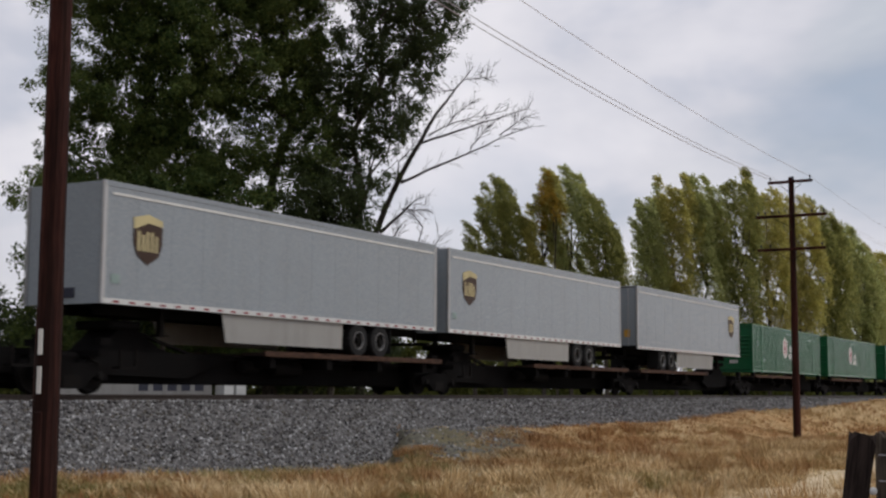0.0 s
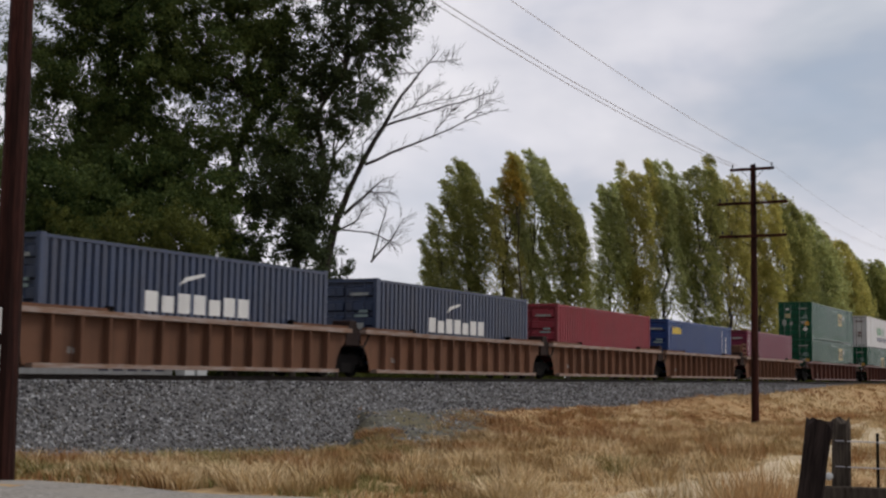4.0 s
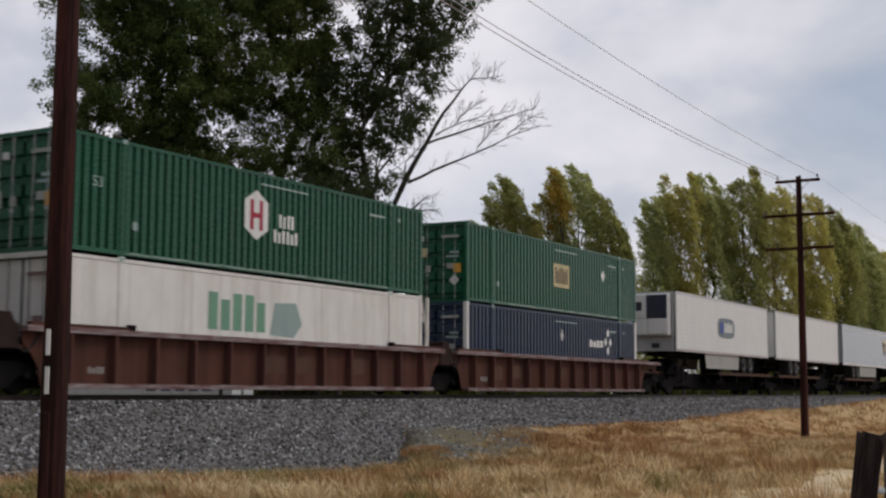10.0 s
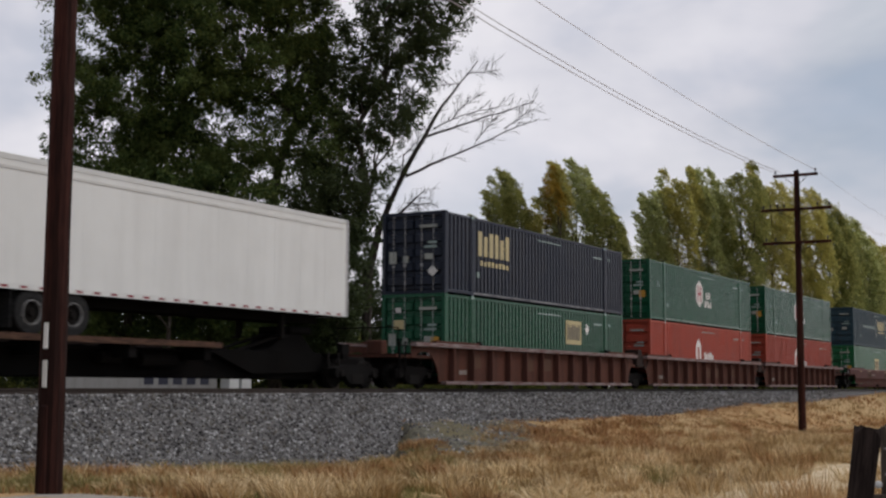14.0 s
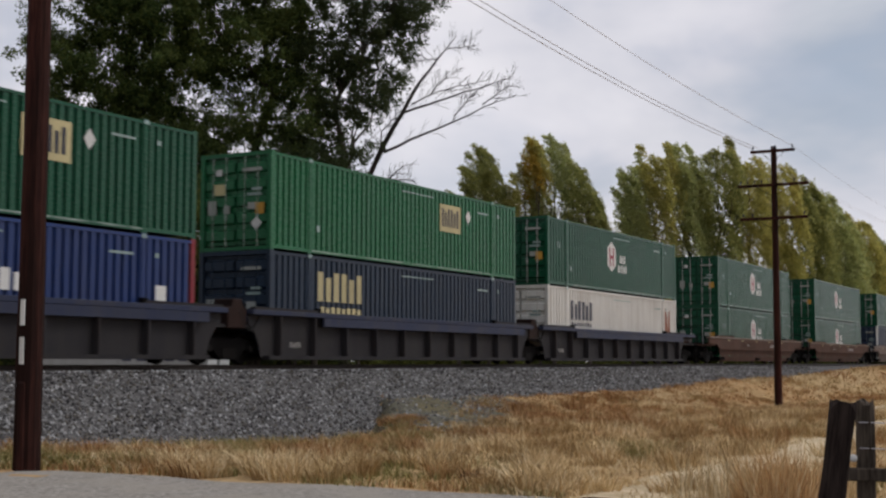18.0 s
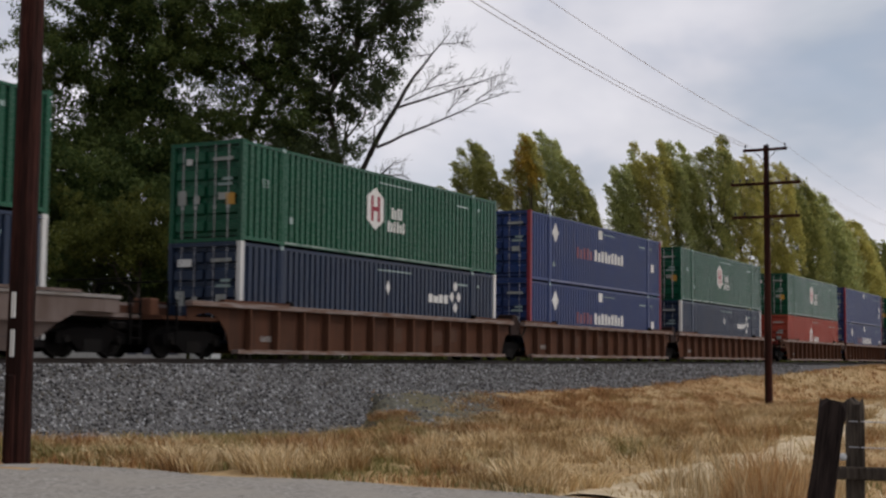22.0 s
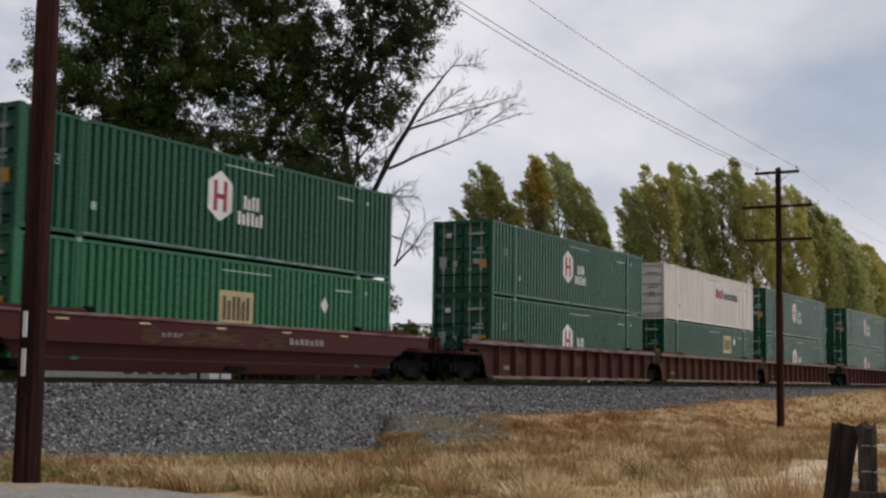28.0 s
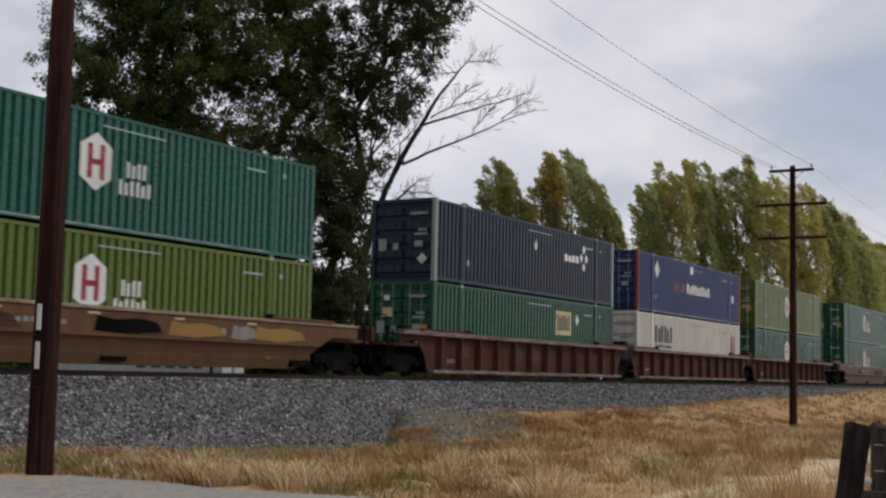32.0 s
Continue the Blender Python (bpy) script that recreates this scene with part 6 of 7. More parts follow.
def poplar(label, az, dist, base, trunk_r, plumes, mat, seed):
    """Upswept leafy plumes, their tips blown to one side; plumes: (bearing, elevation of the tip, length, width)."""
    rng = random.Random(seed)
    g = np.random.default_rng(seed)
    foot, right, ahead = view_frame(az, dist)
    foot.z = base
    ob = thing("tree", label, "tree", "poplars along the line", Matrix.Translation(foot))
    k = dist / 118
    nr, na, up = np.array(right), np.array(ahead), np.array((0.0, 0.0, 1.0))
    tris, ends = [], []
    for a, e, L, wide in plumes:
        d = dist + rng.uniform(-2.2, 2.2)
        q = view_frame(a, d)[0] + Vector((0, 0, EYE[2] + d * math.tan(radians(e)))) - foot
        p = q - Vector((0, 0, L)) + right * L * rng.uniform(-0.02, 0.24) + ahead * rng.uniform(-0.5, 0.5)
        ends.append((p, q))
        m = np.array(p.lerp(q, 0.6)) + nr * 0.13 * L
        p, q = np.array(p), np.array(q)
        n = int(10 * L / k)
        f = g.random(n) ** 0.85
        f[:4] = 0.96
        c = p * ((1 - f) ** 2)[:, None] + m * (2 * f * (1 - f))[:, None] + q * (f ** 2)[:, None]
        way = (m - p) * (1 - f)[:, None] + (q - m) * f[:, None]
        way /= np.linalg.norm(way, axis=1)[:, None]
        b = g.uniform(0, math.tau, n)
        out = nr * np.cos(b)[:, None] + na * np.sin(b)[:, None]
        w = wide * k * (1 - 0.92 * f ** 1.1) * (0.5 + 0.5 * np.minimum(1, f / 0.15))
        c = c + out * (w * g.random(n) ** 0.6)[:, None]
        go = way * 0.8 + out * 0.45 - nr * (0.35 + 0.5 * f)[:, None] + g.normal(size=(n, 3)) * 0.22
        go /= np.linalg.norm(go, axis=1)[:, None]
        per = 22
        u = g.random((n, per))
        long = (w * 0.8 + 0.75 * k)
        pts = c[:, None, :] + go[:, None, :] * (u * long[:, None])[:, :, None] + g.normal(size=(n, per, 3)) * (0.075 * k * (1.15 - 0.7 * u))[:, :, None]
        tris.append(leaf_blades(g, pts.reshape(-1, 3), 0.086 * k, np.repeat(go, per, axis=0) * 0.9, 0.7))
    top = max(q.z for p, q in ends)
    bm = bmesh.new()
    spine = limb(bm, (0, 0, -0.3), (0, 0, top * 0.8), trunk_r, 0.04, rng, 0.03, 8)
    part("trunk", bm, BARK, ob, "slim grey-brown trunk")
    for p, q in ends[::3]:
        bm = bmesh.new()
        s = min(spine, key=lambda r: abs(r.z - max(1.5, p.z - 1.5)))
        limb(bm, s, p.lerp(q, 0.6), trunk_r * 0.3, 0.02, rng, 0.1)
        part("limb", bm, BARK, ob)
    crown = np_mesh("crown", np.concatenate(tris), 3, ((0, 1, 2),), mat, ob)
    crown["label"] = "plumed crown of upswept leafy branches"
    SWAY.append((crown, seed, 0.3))
    return ob


LEAF_D = leafmat("dark_leaves", [(0.027, 0.05, 0.017), (0.056, 0.09, 0.027), (0.09, 0.13, 0.037), (0.122, 0.145, 0.04)], 0.36)
LEAF_M = leafmat("olive_leaves", [(0.045, 0.06, 0.016), (0.085, 0.10, 0.024), (0.135, 0.14, 0.032), (0.105, 0.115, 0.026)], 0.36)
LEAF_B = leafmat("deep_leaves", [(0.026, 0.04, 0.02), (0.046, 0.064, 0.027), (0.068, 0.086, 0.034), (0.055, 0.072, 0.028)], 0.36)
LEAF_Y = leafmat("yellowing_leaves", [(0.17, 0.19, 0.065), (0.5, 0.48, 0.15), (0.78, 0.68, 0.24), (0.3, 0.31, 0.095), (0.5, 0.44, 0.13)], 0.58)
LEAF_G = leafmat("grey_green_leaves", [(0.15, 0.19, 0.075), (0.46, 0.5, 0.2), (0.72, 0.72, 0.35), (0.26, 0.3, 0.12), (0.42, 0.43, 0.15)], 0.58)
LEAF_K = leafmat("dusky_leaves", [(0.09, 0.115, 0.042), (0.33, 0.36, 0.12), (0.56, 0.54, 0.2), (0.18, 0.2, 0.07), (0.33, 0.32, 0.1)], 0.58)
LEAF_O = leafmat("amber_leaves", [(0.30, 0.20, 0.035), (0.42, 0.24, 0.03), (0.24, 0.2, 0.04)], 0.4)


def line(stops, x):
    """Straight lines between (x, y) stops, x falling."""
    for (a, ya), (b, yb) in zip(stops, stops[1:]):
        if b <= x <= a:
            return ya + (yb - ya) * (a - x) / (a - b)
    return stops[0][1] if x > stops[0][0] else stops[-1][1]


def build_trees():
    rng = random.Random(21)

    def fill(n, a0, a1, e0, e1, r0, r1, keep):
        out = []
        while len(out) < n:
            a, e = rng.uniform(a0, a1), rng.uniform(e0, e1)
            if keep(a, e):
                out.append((a, e, rng.uniform(r0, r1)))
        return out

    def holes(a, e, bias):
        return noise.noise((a * 1.1, e * 1.1, 3.0)) > bias - 0.2 * smooth(14.0, 17.0, e)

    def right_rim(e):
        return 33.0 - (e - 7.7) * 0.52 + 0.6 * noise.noise((e * 0.9, 0.0, 9.0))

    # broad cottonwoods behind the track
    c = fill(330, 40.8, 46.5, 4.0, 21.5, 0.6, 1.25, lambda a, e: holes(a, e, -0.5) and a < 46.7 - 0.25 * max(0, e - 17))
    tree("large dark green cottonwood behind the railway line", 43.2, 75, 0.6, 0.42, 0.4, c, LEAF_D, 0.092, 640, 31)
    c = fill(340, 34.6, 41.6, 7.0, 22.0, 0.6, 1.25, lambda a, e: holes(a, e, -0.5) and a > 34.7 + 0.35 * smooth(12.5, 15, e) and not (e < 9.6 and a < 38.2 and rng.random() < 0.55))
    tree("large green cottonwood with a thick pale trunk", 37.2, 74, 0.6, 0.44, 0.4, c, LEAF_D, 0.092, 640, 32)
    c = fill(215, 26.5, 36.2, 8.0, 20.5, 0.45, 0.95, lambda a, e: a > right_rim(e) + 0.35 and a < 36.2 - (e - 8) * 0.1 - 1.2 * smooth(12.5, 15.5, e) and holes(a * 1.5, e * 1.5, -0.12) and not (e < 9.3 and a > 34.9 and rng.random() < 0.4))
    tree("airy dark-leaved cottonwood with slender trunk", 35.8, 73, 0.6, 0.3, 5.0, c, LEAF_B, 0.088, 620, 33, limbs=24, bare=14)
    c = fill(215, 37.0, 47.3, 1.0, 8.6, 0.6, 1.3, lambda a, e: holes(a, e, -0.6) and not (e > 6.2 and a < 38.4 and rng.random() < 0.5))
    tree("dense low green tree beneath tall cottonwoods", 41.5, 70, 0.6, 0.22, 0.2, c, LEAF_D, 0.1, 520, 34)
    c = fill(80, 33.2, 37.2, 1.0, 9.4, 0.6, 1.2, lambda a, e: a > 33.3 + 0.1 * abs(e - 6) and not (e > 5.8 and a > 35.1 and rng.random() < 0.5))
    tree("dense dark shrub-like tree beside bare trunk", 34.6, 72, 0.6, 0.22, 0.2, c, LEAF_B, 0.1, 560, 35)
    c = fill(60, 38.4, 45.2, 4.2, 8.2, 0.5, 1.0, lambda a, e: e < 6.6 + 1.6 * noise.noise((a * 0.8, 5.0, 16.0)))
    tree("bushy olive-green tree before the dark cottonwoods", 41.8, 66, 0.6, 0.18, 0.2, c, LEAF_M, 0.085, 560, 38, limbs=8)
    for k, (a0, a1) in enumerate(((33.6, 38.4), (38.0, 43.2), (42.8, 48.6))):
        c = fill(75, a0, a1, 0.2, 4.6, 0.7, 1.25, lambda a, e: e < 3.4 + 1.3 * noise.noise((a * 0.9, 2.0, 6.0)))
        tree("dense dark thicket at the foot of the cottonwoods", (a0 + a1) / 2, 78, 0.5, 0.15, 0.2, c, LEAF_B, 0.11, 330, 90 + k, limbs=6)
    c = fill(34, 31.6, 33.6, 1.0, 5.2, 0.5, 0.95, lambda a, e: a > 31.6 + 0.25 * abs(e - 3.0))
    tree("small round green tree behind the railway line", 32.6, 82, 0.6, 0.13, 0.1, c, LEAF_B, 0.1, 560, 36)
    c = fill(7, 49.4, 51.8, 12.0, 18.0, 0.5, 0.9, lambda a, e: True)
    tree("green tree at the end of the row", 50.6, 73, 0.6, 0.25, -0.4, c, LEAF_D, 0.1, 560, 37)
    # poplars farther along: their skyline, bearing by bearing
    sky = [(28.95, 5.8), (28.5, 7.2), (27.9, 8.5), (27.2, 9.5), (26.6, 8.9), (26.0, 7.8), (25.4, 9.2), (24.55, 9.8), (23.8, 9.5), (23.1, 8.5), (22.35, 7.8), (21.9, 6.9), (21.6, 5.2), (21.3, 8.0), (20.8, 8.6), (20.25, 9.15), (19.65, 8.6), (19.05, 9.45), (18.4, 9.0), (17.7, 8.9), (17.0, 8.9), (16.3, 9.25), (15.5, 8.6), (14.65, 8.2), (13.7, 7.8), (12.8, 7.25), (12.0, 6.5), (11.1, 5.65), (10.0, 5.1), (8.0, 4.6)]
    spans = [(28.9, 27.6, 112), (27.6, 26.2, 113), (26.0, 24.6, 112), (24.8, 23.3, 113), (23.4, 21.75, 111), (21.35, 20.1, 122), (20.3, 18.9, 123), (19.1, 17.6, 125), (17.8, 16.2, 126), (16.5, 14.9, 129), (15.1, 13.6, 133), (13.8, 12.5, 139), (12.7, 11.4, 148), (11.6, 10.3, 160), (10.5, 9.2, 172), (9.4, 8.0, 186)]
    kinds = (LEAF_K, LEAF_K, LEAF_Y, LEAF_G, LEAF_K, LEAF_G, LEAF_Y, LEAF_G, LEAF_K, LEAF_Y, LEAF_Y, LEAF_K, LEAF_G, LEAF_Y, LEAF_K, LEAF_G)
    for k, (a1, a0, d) in enumerate(spans):
        plumes = []
        for i in range(36):
            a = a0 + (a1 - a0) * (i % 12 + rng.random()) / 12
            top = line(sky, a)
            e = top + rng.uniform(-0.9, 0.25) if i < 12 else top - (top - 2.0) * rng.uniform(0.12, 0.8)
            L = min(rng.uniform(4.0, 7.5), 0.8 * d * math.tan(radians(e))) * d / 118
            plumes.append((a, e, L, rng.uniform(0.35, 0.78)))
        poplar("wind-blown yellowing green poplar along the line", (a0 + a1) / 2, d, 0.6, 0.2, plumes, kinds[k], 41 + k)
    plumes = [(24.75 + rng.uniform(-0.5, 0.5), 8.9 + rng.uniform(-0.8, 0.6), rng.uniform(1.6, 2.8), 0.3) for _ in range(9)]
    poplar("poplar with amber autumn leaves", 24.7, 109.5, 0.6, 0.12, plumes, LEAF_O, 60)
    # far woods
    spots, rads = [], []
    for i in range(640):
        az = rng.uniform(6, 56)
        top = 11.0 + 1.5 * noise.noise((az * 0.45, 3.0, 0)) + 1.0 * noise.noise((az * 1.7, 8.0, 0))
        p, r, a = view_frame(az, rng.uniform(235, 275))
        spots.append((p.x, p.y, -1.0 + rng.random() * (top + 1.0) * (0.45 if i % 3 == 0 else 1.0)))
        rads.append(rng.uniform(1.8, 3.2))
    tris = leaf_cloud(np.random.default_rng(5), spots, rads, [230] * len(spots), 0.46)
    tagged(np_mesh("far_woods", tris, 3, ((0, 1, 2),), LEAF_M), "distant low line of green trees", "woods", kind="stuff")
    build_dead_tree()


def build_dead_tree():
    rng = random.Random(77)
    D = 78.0
    foot, right, ahead = view_frame(33.3, D)
    foot.z = 0.6
    ob = thing("dead_tree", "bare grey dead tree with forked spreading branches", "tree", "", Matrix.Translation(foot))

    def P(az, el, d=0.0):
        return view_frame(az, D + d)[0] + Vector((0, 0, EYE[2] + (D + d) * math.tan(radians(el)))) - foot

    bm = bmesh.new()
    limb(bm, (0, 0, -0.3), P(33.21, 4.74), 0.36, 0.3, rng, 0.02)
    limb(bm, P(33.21, 4.74), P(32.72, 6.8), 0.3, 0.21, rng, 0.02)
    limb(bm, P(32.72, 6.8), P(31.9, 8.75), 0.21, 0.15, rng, 0.02)
    part("trunk", bm, DEAD, ob, "bare grey-brown wood")
    arms = [(31.9, 8.75, 30.36, 11.58, 28.34, 14.2, 0.15), (30.81, 10.81, 28.52, 11.57, 25.9, 12.36, 0.07), (30.35, 11.22, 29.18, 11.78, 27.08, 12.23, 0.04),
            (31.57, 9.13, 29.17, 10.18, 25.64, 11.66, 0.08), (27.21, 11.21, 26.56, 11.66, 26.03, 12.04, 0.03), (28.45, 10.7, 28.0, 11.21, 27.67, 11.66, 0.03)]
    arms += [(28.73, 13.63, 28.14, 13.67, 27.58, 13.76, 0.03), (32.46, 6.94, 31.56, 7.75, 30.7, 8.57, 0.10), (31.5, 7.98, 30.98, 7.92, 30.43, 7.99, 0.05),
             (32.65, 6.23, 31.87, 6.69, 31.54, 7.33, 0.06), (32.65, 6.29, 31.22, 6.18, 29.92, 5.61, 0.045), (31.21, 4.89, 30.31, 5.93, 29.8, 6.83, 0.06)]
    arms += [(31.15, 5.02, 30.58, 7.21, 31.04, 7.79, 0.045), (31.83, 8.75, 31.67, 10.03, 30.85, 10.94, 0.045), (29.19, 13.18, 29.71, 13.12, 30.24, 13.09, 0.03), (29.5, 11.65, 29.18, 12.1, 28.39, 12.68, 0.035)]
    for a0, e0, a1, e1, a2, e2, r0 in arms:
        d1, d2 = rng.uniform(-0.5, 0.5), rng.uniform(-1.0, 1.0)
        bm = bmesh.new()
        r0 *= 1.2
        pts = limb(bm, P(a0, e0), P(a1, e1, d1), r0, r0 * 0.62, rng, 0.03, 4)
        pts = pts + limb(bm, P(a1, e1, d1), P(a2, e2, d2), r0 * 0.62, 0.014, rng, 0.04, 5)[1:]
        part("limb", bm, DEAD, ob)
        bm = bmesh.new()
        for i in range(2, len(pts)):
            way = (pts[i] - pts[i - 1]).normalized()
            side = way.cross(ahead).normalized()
            for _ in range(2 if i < 5 else 3):
                turn = rng.choice((-1, 1)) * rng.uniform(0.35, 1.1)
                L = rng.uniform(0.25, 1.1)
                g = (way + side * turn + ahead * rng.uniform(-0.5, 0.5) + Vector((0, 0, 0.25))).normalized()
                p = pts[i - 1].lerp(pts[i], rng.random())
                m = limb(bm, p, p + g * L, 0.014, 0.005, rng, 0.15, 3)
                for _ in range(2):
                    g2 = (g + side * rng.uniform(-0.8, 0.8) + ahead * rng.uniform(-0.4, 0.4)).normalized()
                    limb(bm, m[rng.choice((1, 2))], m[2] + g2 * L * 0.55, 0.009, 0.004, rng, 0.1, 2)
        tagged(part("twig_spray", bm, DEAD, ob), kind="stuff")


build_trees()

# ---- poles, wires, fence, sign ----
def insulator(bm, x, y, z):
    tube(bm, (x, y, z), (x, y, z + 0.1), 0.016, 0.016, 6)
    tube(bm, (x, y, z + 0.08), (x, y, z + 0.18), 0.045, 0.03, 8)


def utility_pole(name, label, x, y, z0, top, r0, r1, arms, lean=0.0):
    ob = thing(name, label, "utility pole", "poles along the line", pose(x, y, z0, 0, lean, 0))
    h = top - z0
    bm = bmesh.new()
    rng = random.Random(int(x))
    n, m = 12, 14
    rings = []
    for j in range(n + 1):
        f = j / n
        r = r0 + (r1 - r0) * f
        rings.append([bm.verts.new((math.cos(k * math.tau / m) * r * rng.uniform(0.96, 1.03), math.sin(k * math.tau / m) * r * rng.uniform(0.96, 1.03), -0.4 + (h + 0.4) * f)) for k in range(m)])
    for a, b in zip(rings, rings[1:]):
        for k in range(m):
            bm.faces.new((a[k], a[(k + 1) % m], b[(k + 1) % m], b[k]))
    bm.faces.new(rings[-1])
    part("shaft", bm, POLE, ob, "dark reddish creosoted wood")
    for z, half, pins in arms:
        zz = z - z0
        a = part("crossarm", bevelled(boxes((-r1 - 0.14, -r1 - 0.03, -half, half, zz - 0.06, zz + 0.06)), 0.008), POLE, ob)
        for k in pins:
            bm = bmesh.new()
            insulator(bm, -r1 - 0.085, k, zz + 0.06)
            part("insulator", bm, LOGOK, a, "small dark insulator")
        for s in (-1, 1):
            part("brace", tube(bmesh.new(), (-r1 - 0.03, s * half * 0.5, zz - 0.06), (-r1 - 0.01, 0, zz - 0.5), 0.012, 0.012, 5), STEEL, a)
    return ob


def wire(p, q, sag, r=0.012):
    p, q = Vector(p), Vector(q)
    bm = bmesh.new()
    side, rings = (q - p).cross(Vector((0, 0, 1))).normalized(), []
    for i in range(17):
        f = i / 16
        c = p.lerp(q, f) - Vector((0, 0, 4 * sag * f * (1 - f)))
        rings.append([bm.verts.new(c + side * a * r + Vector((0, 0, b * r))) for a, b in ((1, 0), (0, 1), (-1, 0), (0, -1))])
    for a, b in zip(rings, rings[1:]):
        for k in range(4):
            bm.faces.new((a[k], a[(k + 1) % 4], b[(k + 1) % 4], b[k]))
    me = bpy.data.meshes.new("overhead_wire")
    bm.to_mesh(me)
    me.materials.append(WIRE)
    return tagged(new("overhead_wire", me), "thin dark overhead wire strung between poles", "wire", "overhead wires")


def build_lineside():
    near = utility_pole("utility_pole", "thick dark red-brown wooden utility pole with white tags", 14.02, 14.72, 0.0, 12.2, 0.205, 0.15, [(11.8, 0.95, (-0.85, -0.1, 0.85)), (10.35, 1.5, (-1.4, -0.8, 0.8, 1.4)), (8.95, 1.5, (-1.4, -0.8, 0.8, 1.4))])
    tag = paint("white_tag", (0.75, 0.75, 0.72), dirt=0.2)
    way = math.atan2(-14.72, -14.02) - 0.62
    for z0, z1 in ((2.12, 2.5), (1.55, 1.95)):
        c, s = math.cos(way), math.sin(way)
        bm = boxes((0.185, 0.213, -0.032, 0.032, z0, z1))
        bmesh.ops.rotate(bm, verts=bm.verts, matrix=Matrix.Rotation(way, 3, "Z"))
        part("tag", bm, tag, near, "narrow white reflective tag")
    utility_pole("utility_pole", "tall dark wooden utility pole with three crossarms", 55.72, 14.55, -0.35, 10.86, 0.17, 0.12, [(10.64, 0.95, (-0.85, -0.1, 0.85)), (9.17, 1.5, (-1.4, -0.9, 0.5, 0.8, 1.1, 1.4)), (7.74, 1.45, (-1.3, 0.9, 1.3))])
    utility_pole("utility_pole", "distant dark wooden utility pole with crossarms", 99.5, 14.5, -0.2, 10.9, 0.16, 0.12, [(10.6, 0.95, (-0.85, 0.85)), (9.1, 1.5, (-1.4, 1.4))])
    utility_pole("utility_pole", "dark wooden utility pole behind the viewer", -28.0, 14.8, 0.0, 12.3, 0.2, 0.15, [(11.9, 0.95, (-0.85, 0.85)), (10.4, 1.5, (-1.4, 1.4))])
    for dy, sag, r in ((-0.85, 0.5, 0.011), (0.66, 0.62, 0.014), (0.92, 0.62, 0.014)):
        wire((13.8, 14.72 + dy, 12.0), (55.5, 14.55 + dy, 10.82), sag, r)
        wire((55.5, 14.55 + dy, 10.82), (99.3, 14.5 + dy, 10.8), 0.5, 0.006)
        wire((-28.2, 14.8 + dy, 12.1), (13.8, 14.72 + dy, 12.0), 0.5, 0.008)
    # a short stub beside the foot of the near pole
    st = bevelled(boxes((-0.07, 0.07, -0.07, 0.07, -0.3, 1.3)), 0.03)
    me = bpy.data.meshes.new("pole_stub")
    st.to_mesh(me)
    me.materials.append(POLE)
    tagged(new("pole_stub", me), "short blackened timber stub against the wooden pole", "stub").matrix_basis = pose(13.85, 14.69, 0.0, 0, 0.5, 40)
    # fence by the path
    def post(name, label, x, y, top, w, d, lean, mat, turn=12):
        bm = boxes((-d / 2, d / 2, -w / 2, w / 2, -0.3, top))
        bmesh.ops.subdivide_edges(bm, edges=bm.edges[:], cuts=3, use_grid_fill=True)
        rng = random.Random(int(x * 100))
        for v in bm.verts:
            k = 0.012
            v.co += Vector((rng.uniform(-k, k), rng.uniform(-k, k), rng.uniform(-k, k) * (3 if v.co.z > top - 0.05 else 0.3)))
        me = bpy.data.meshes.new(name)
        bm.to_mesh(me)
        me.materials.append(mat)
        ob = tagged(new(name, me), label, "fence post", "fence posts")
        ob.matrix_basis = pose(x, y, 0, lean, 0, turn)
        return ob

    post("fence_post", "dark weathered square timber post leaning beside the fence", 8.78, 2.065, 1.335, 0.16, 0.14, 8.2, POST)
    post("fence_post", "grey weathered upright wooden fence post", 9.62, 1.905, 1.32, 0.115, 0.12, 0.3, POSTG)
    post("fence_post", "grey weathered upright wooden fence post", 10.3, -1.2, 1.33, 0.13, 0.14, 1.5, POSTG)
    rail = bevelled(boxes((-0.03, 0.03, -1.75, 1.75, -0.045, 0.045)), 0.01)
    me = bpy.data.meshes.new("fence_rail")
    rail.to_mesh(me)
    me.materials.append(POSTG)
    r = tagged(new("fence_rail", me), "grey weathered wooden rail nailed to fence posts", "fence rail")
    r.matrix_basis = pose(9.86, 0.38, 0.82, 0, 0, 12.5)
    for z in (0.5, 1.0, 1.18):
        w = wire((9.55, 1.93, z), (10.2, -1.2, z + 0.02), 0.02, 0.004)
        tagged(w, "thin rusty fence wire between wooden posts", "fence wire", "fence wires")
        w.name = "fence_wire"
    cap = bmesh.new()
    bmesh.ops.create_icosphere(cap, subdivisions=2, radius=0.028)
    me = bpy.data.meshes.new("insulator_knob")
    cap.to_mesh(me)
    me.materials.append(LOGOW)
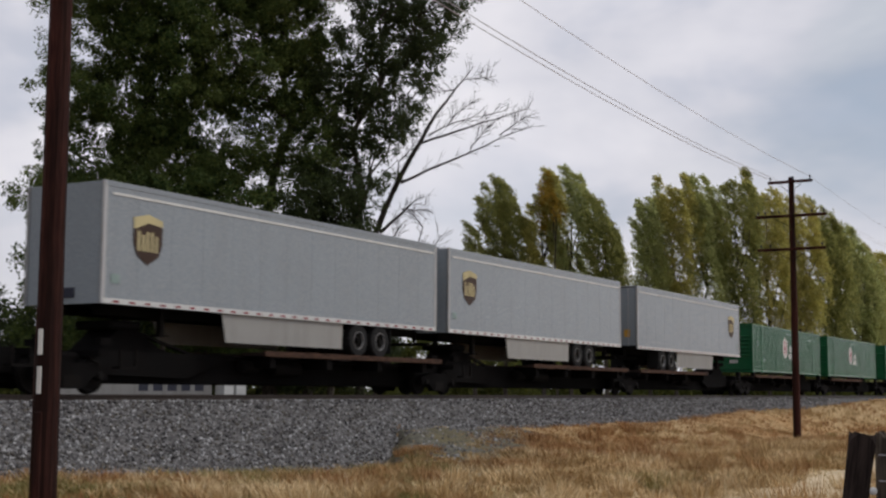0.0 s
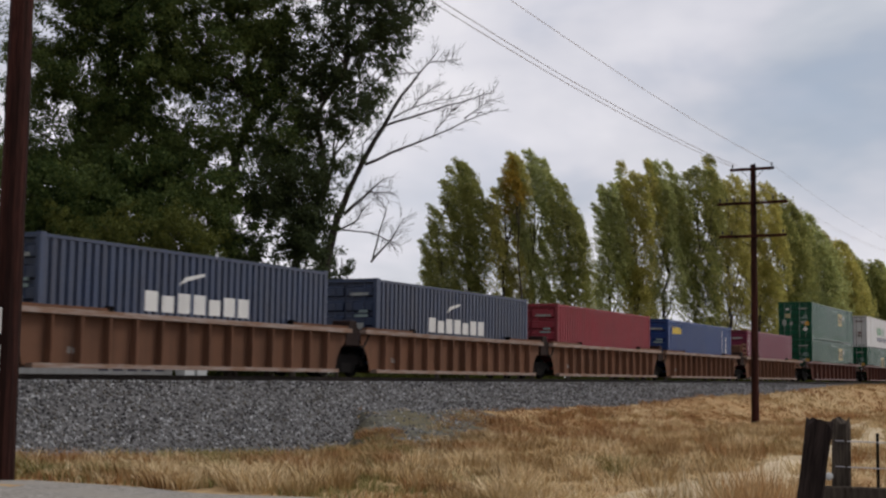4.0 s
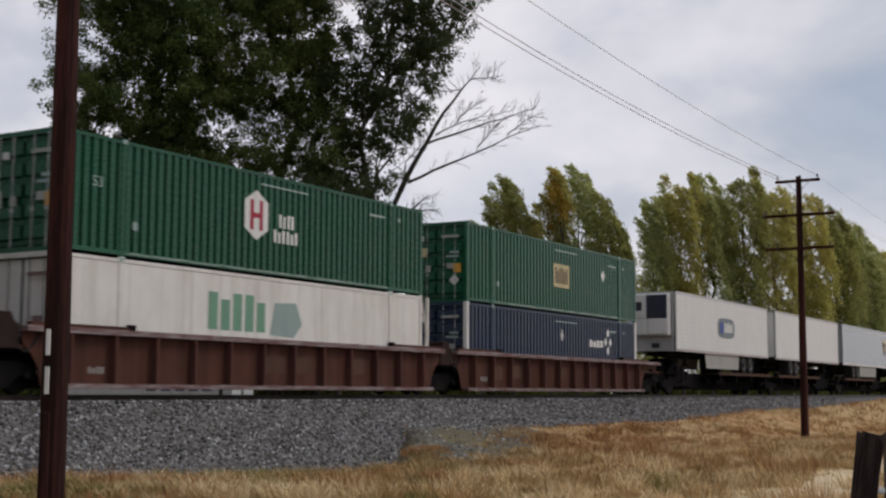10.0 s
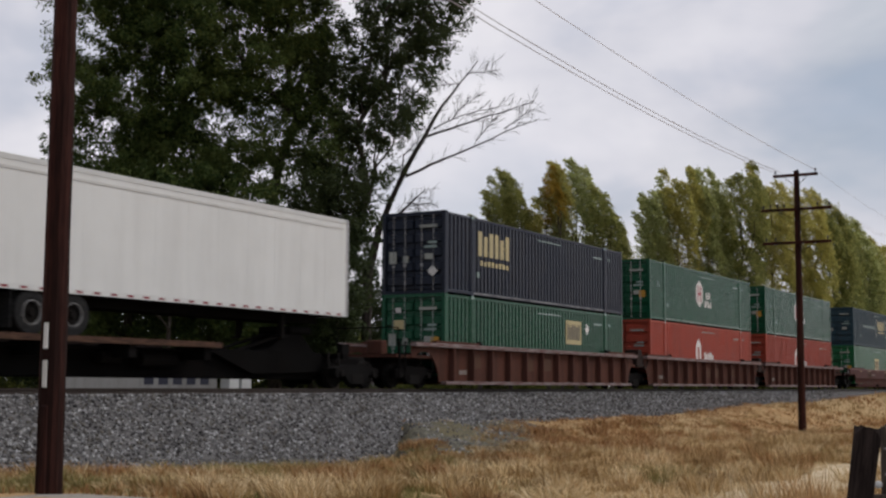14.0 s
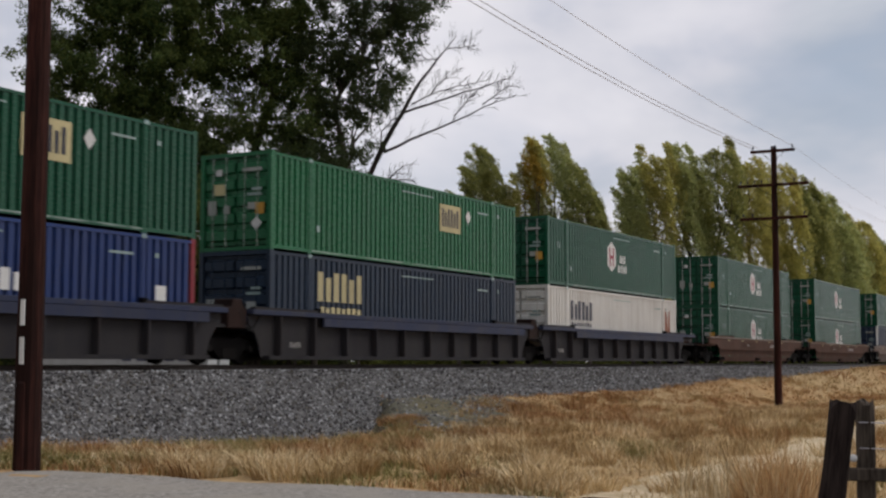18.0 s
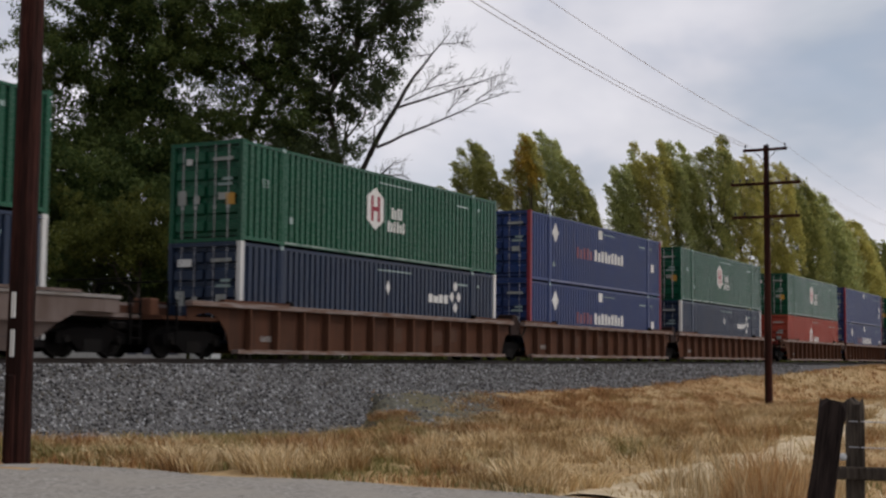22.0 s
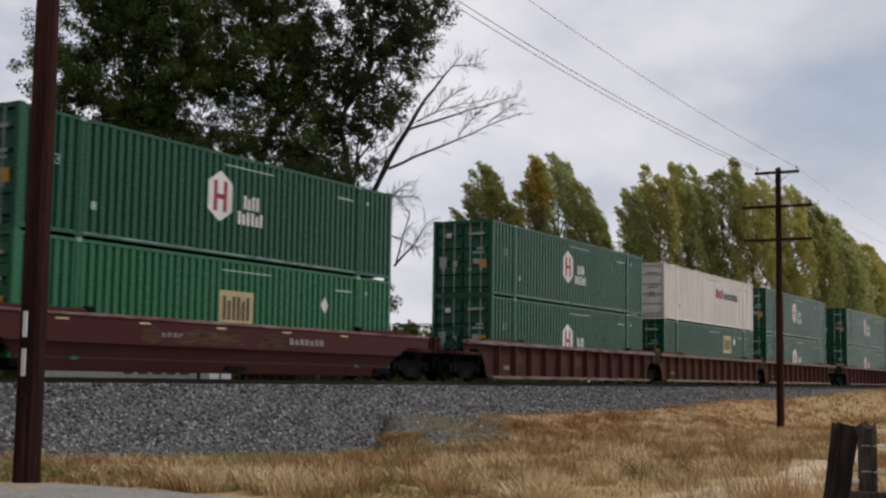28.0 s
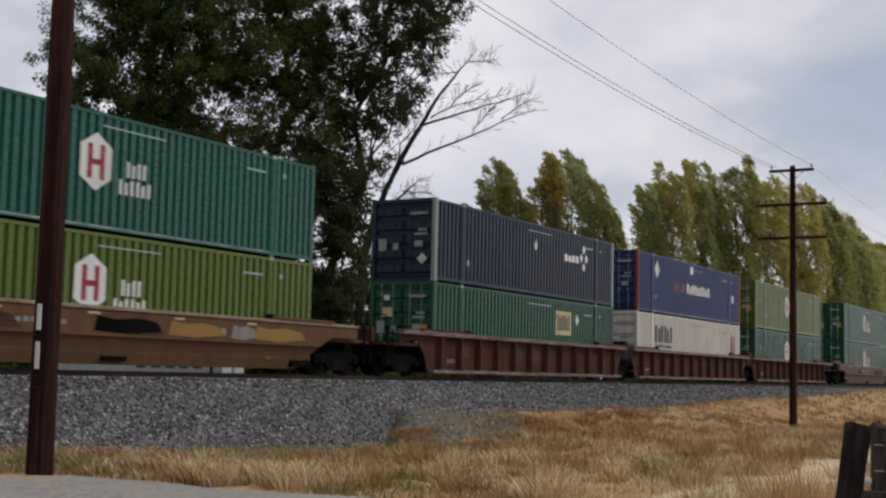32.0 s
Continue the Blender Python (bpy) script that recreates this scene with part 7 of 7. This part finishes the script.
    k = tagged(new("insulator_knob", me), "small white fence insulator on wooden post", "insulator")
    k.matrix_basis = pose(9.53, 1.97, 0.93)
    st = bmesh.new()
    tube(st, (0, 0, -0.2), (0, 0, 1.08), 0.018, 0.015, 6)
    box(st, -0.03, 0.03, -0.004, 0.004, 0.2, 1.0)
    me = bpy.data.meshes.new("metal_stake")
    st.to_mesh(me)
    me.materials.append(STEEL)
    tagged(new("metal_stake", me), "thin rusty metal fence stake in dry grass", "stake").matrix_basis = pose(13.8, 2.37, 0.0)
    # white board with blue marks on the far side of the track
    sign = thing("sign_board", "long low white board with dark blue marks beyond the track", "sign", "", pose(45.8, 42.0, 0.75))
    part("board", bevelled(boxes((-5.2, 4.9, -0.05, 0.05, 0.25, 1.75)), 0.01), paint("sign_white", (0.23, 0.23, 0.235), dirt=0.4), sign)
    for pts in bars(-0.3, 4.6, 0.85, 1.45, 5, 0.35):
        decal("letter_bar", [pts], LOGOK, sign, -0.051, "dark blue lettering")
    for x in (-4.6, 0.0, 4.4):
        part("leg", boxes((x - 0.06, x + 0.06, 0.051, 0.16, -0.3, 1.6)), POSTG, sign)
    bx = thing("white_box", "small white boxes standing in a field beyond the track", "box", "", pose(52.2, 42.0, 0.75))
    part("case", bevelled(boxes((-0.85, -0.1, -0.3, 0.3, 0.0, 1.35), (0.12, 0.9, -0.3, 0.3, 0.0, 1.35)), 0.03), WHITE, bx)


build_lineside()
build_stones()
build_grass()


# ---- the train runs ----
def motions():
    for ob, x, z, turn in MOVERS:
        walk(ob, [(0.0, pose(x, TRACK_Y, z, 0, 0, turn)), (32.0, pose(x - SPEED * 32.0, TRACK_Y, z, 0, 0, turn))])
    # the wind in the crowns
    for crown, seed, most in SWAY:
        g = random.Random(seed)
        rows, t, k = [], 0.0, 0
        while t < 32.0:
            rows.append((t, pose(0, 0, 0, most * g.uniform(-1, 1), most * g.uniform(-1, 1), 0)))
            t, k = t + g.uniform(0.7, 1.5), k + 1
        rows.append((32.0, pose(0, 0, 0, 0, 0, 0)))
        walk(crown, rows)


motions()
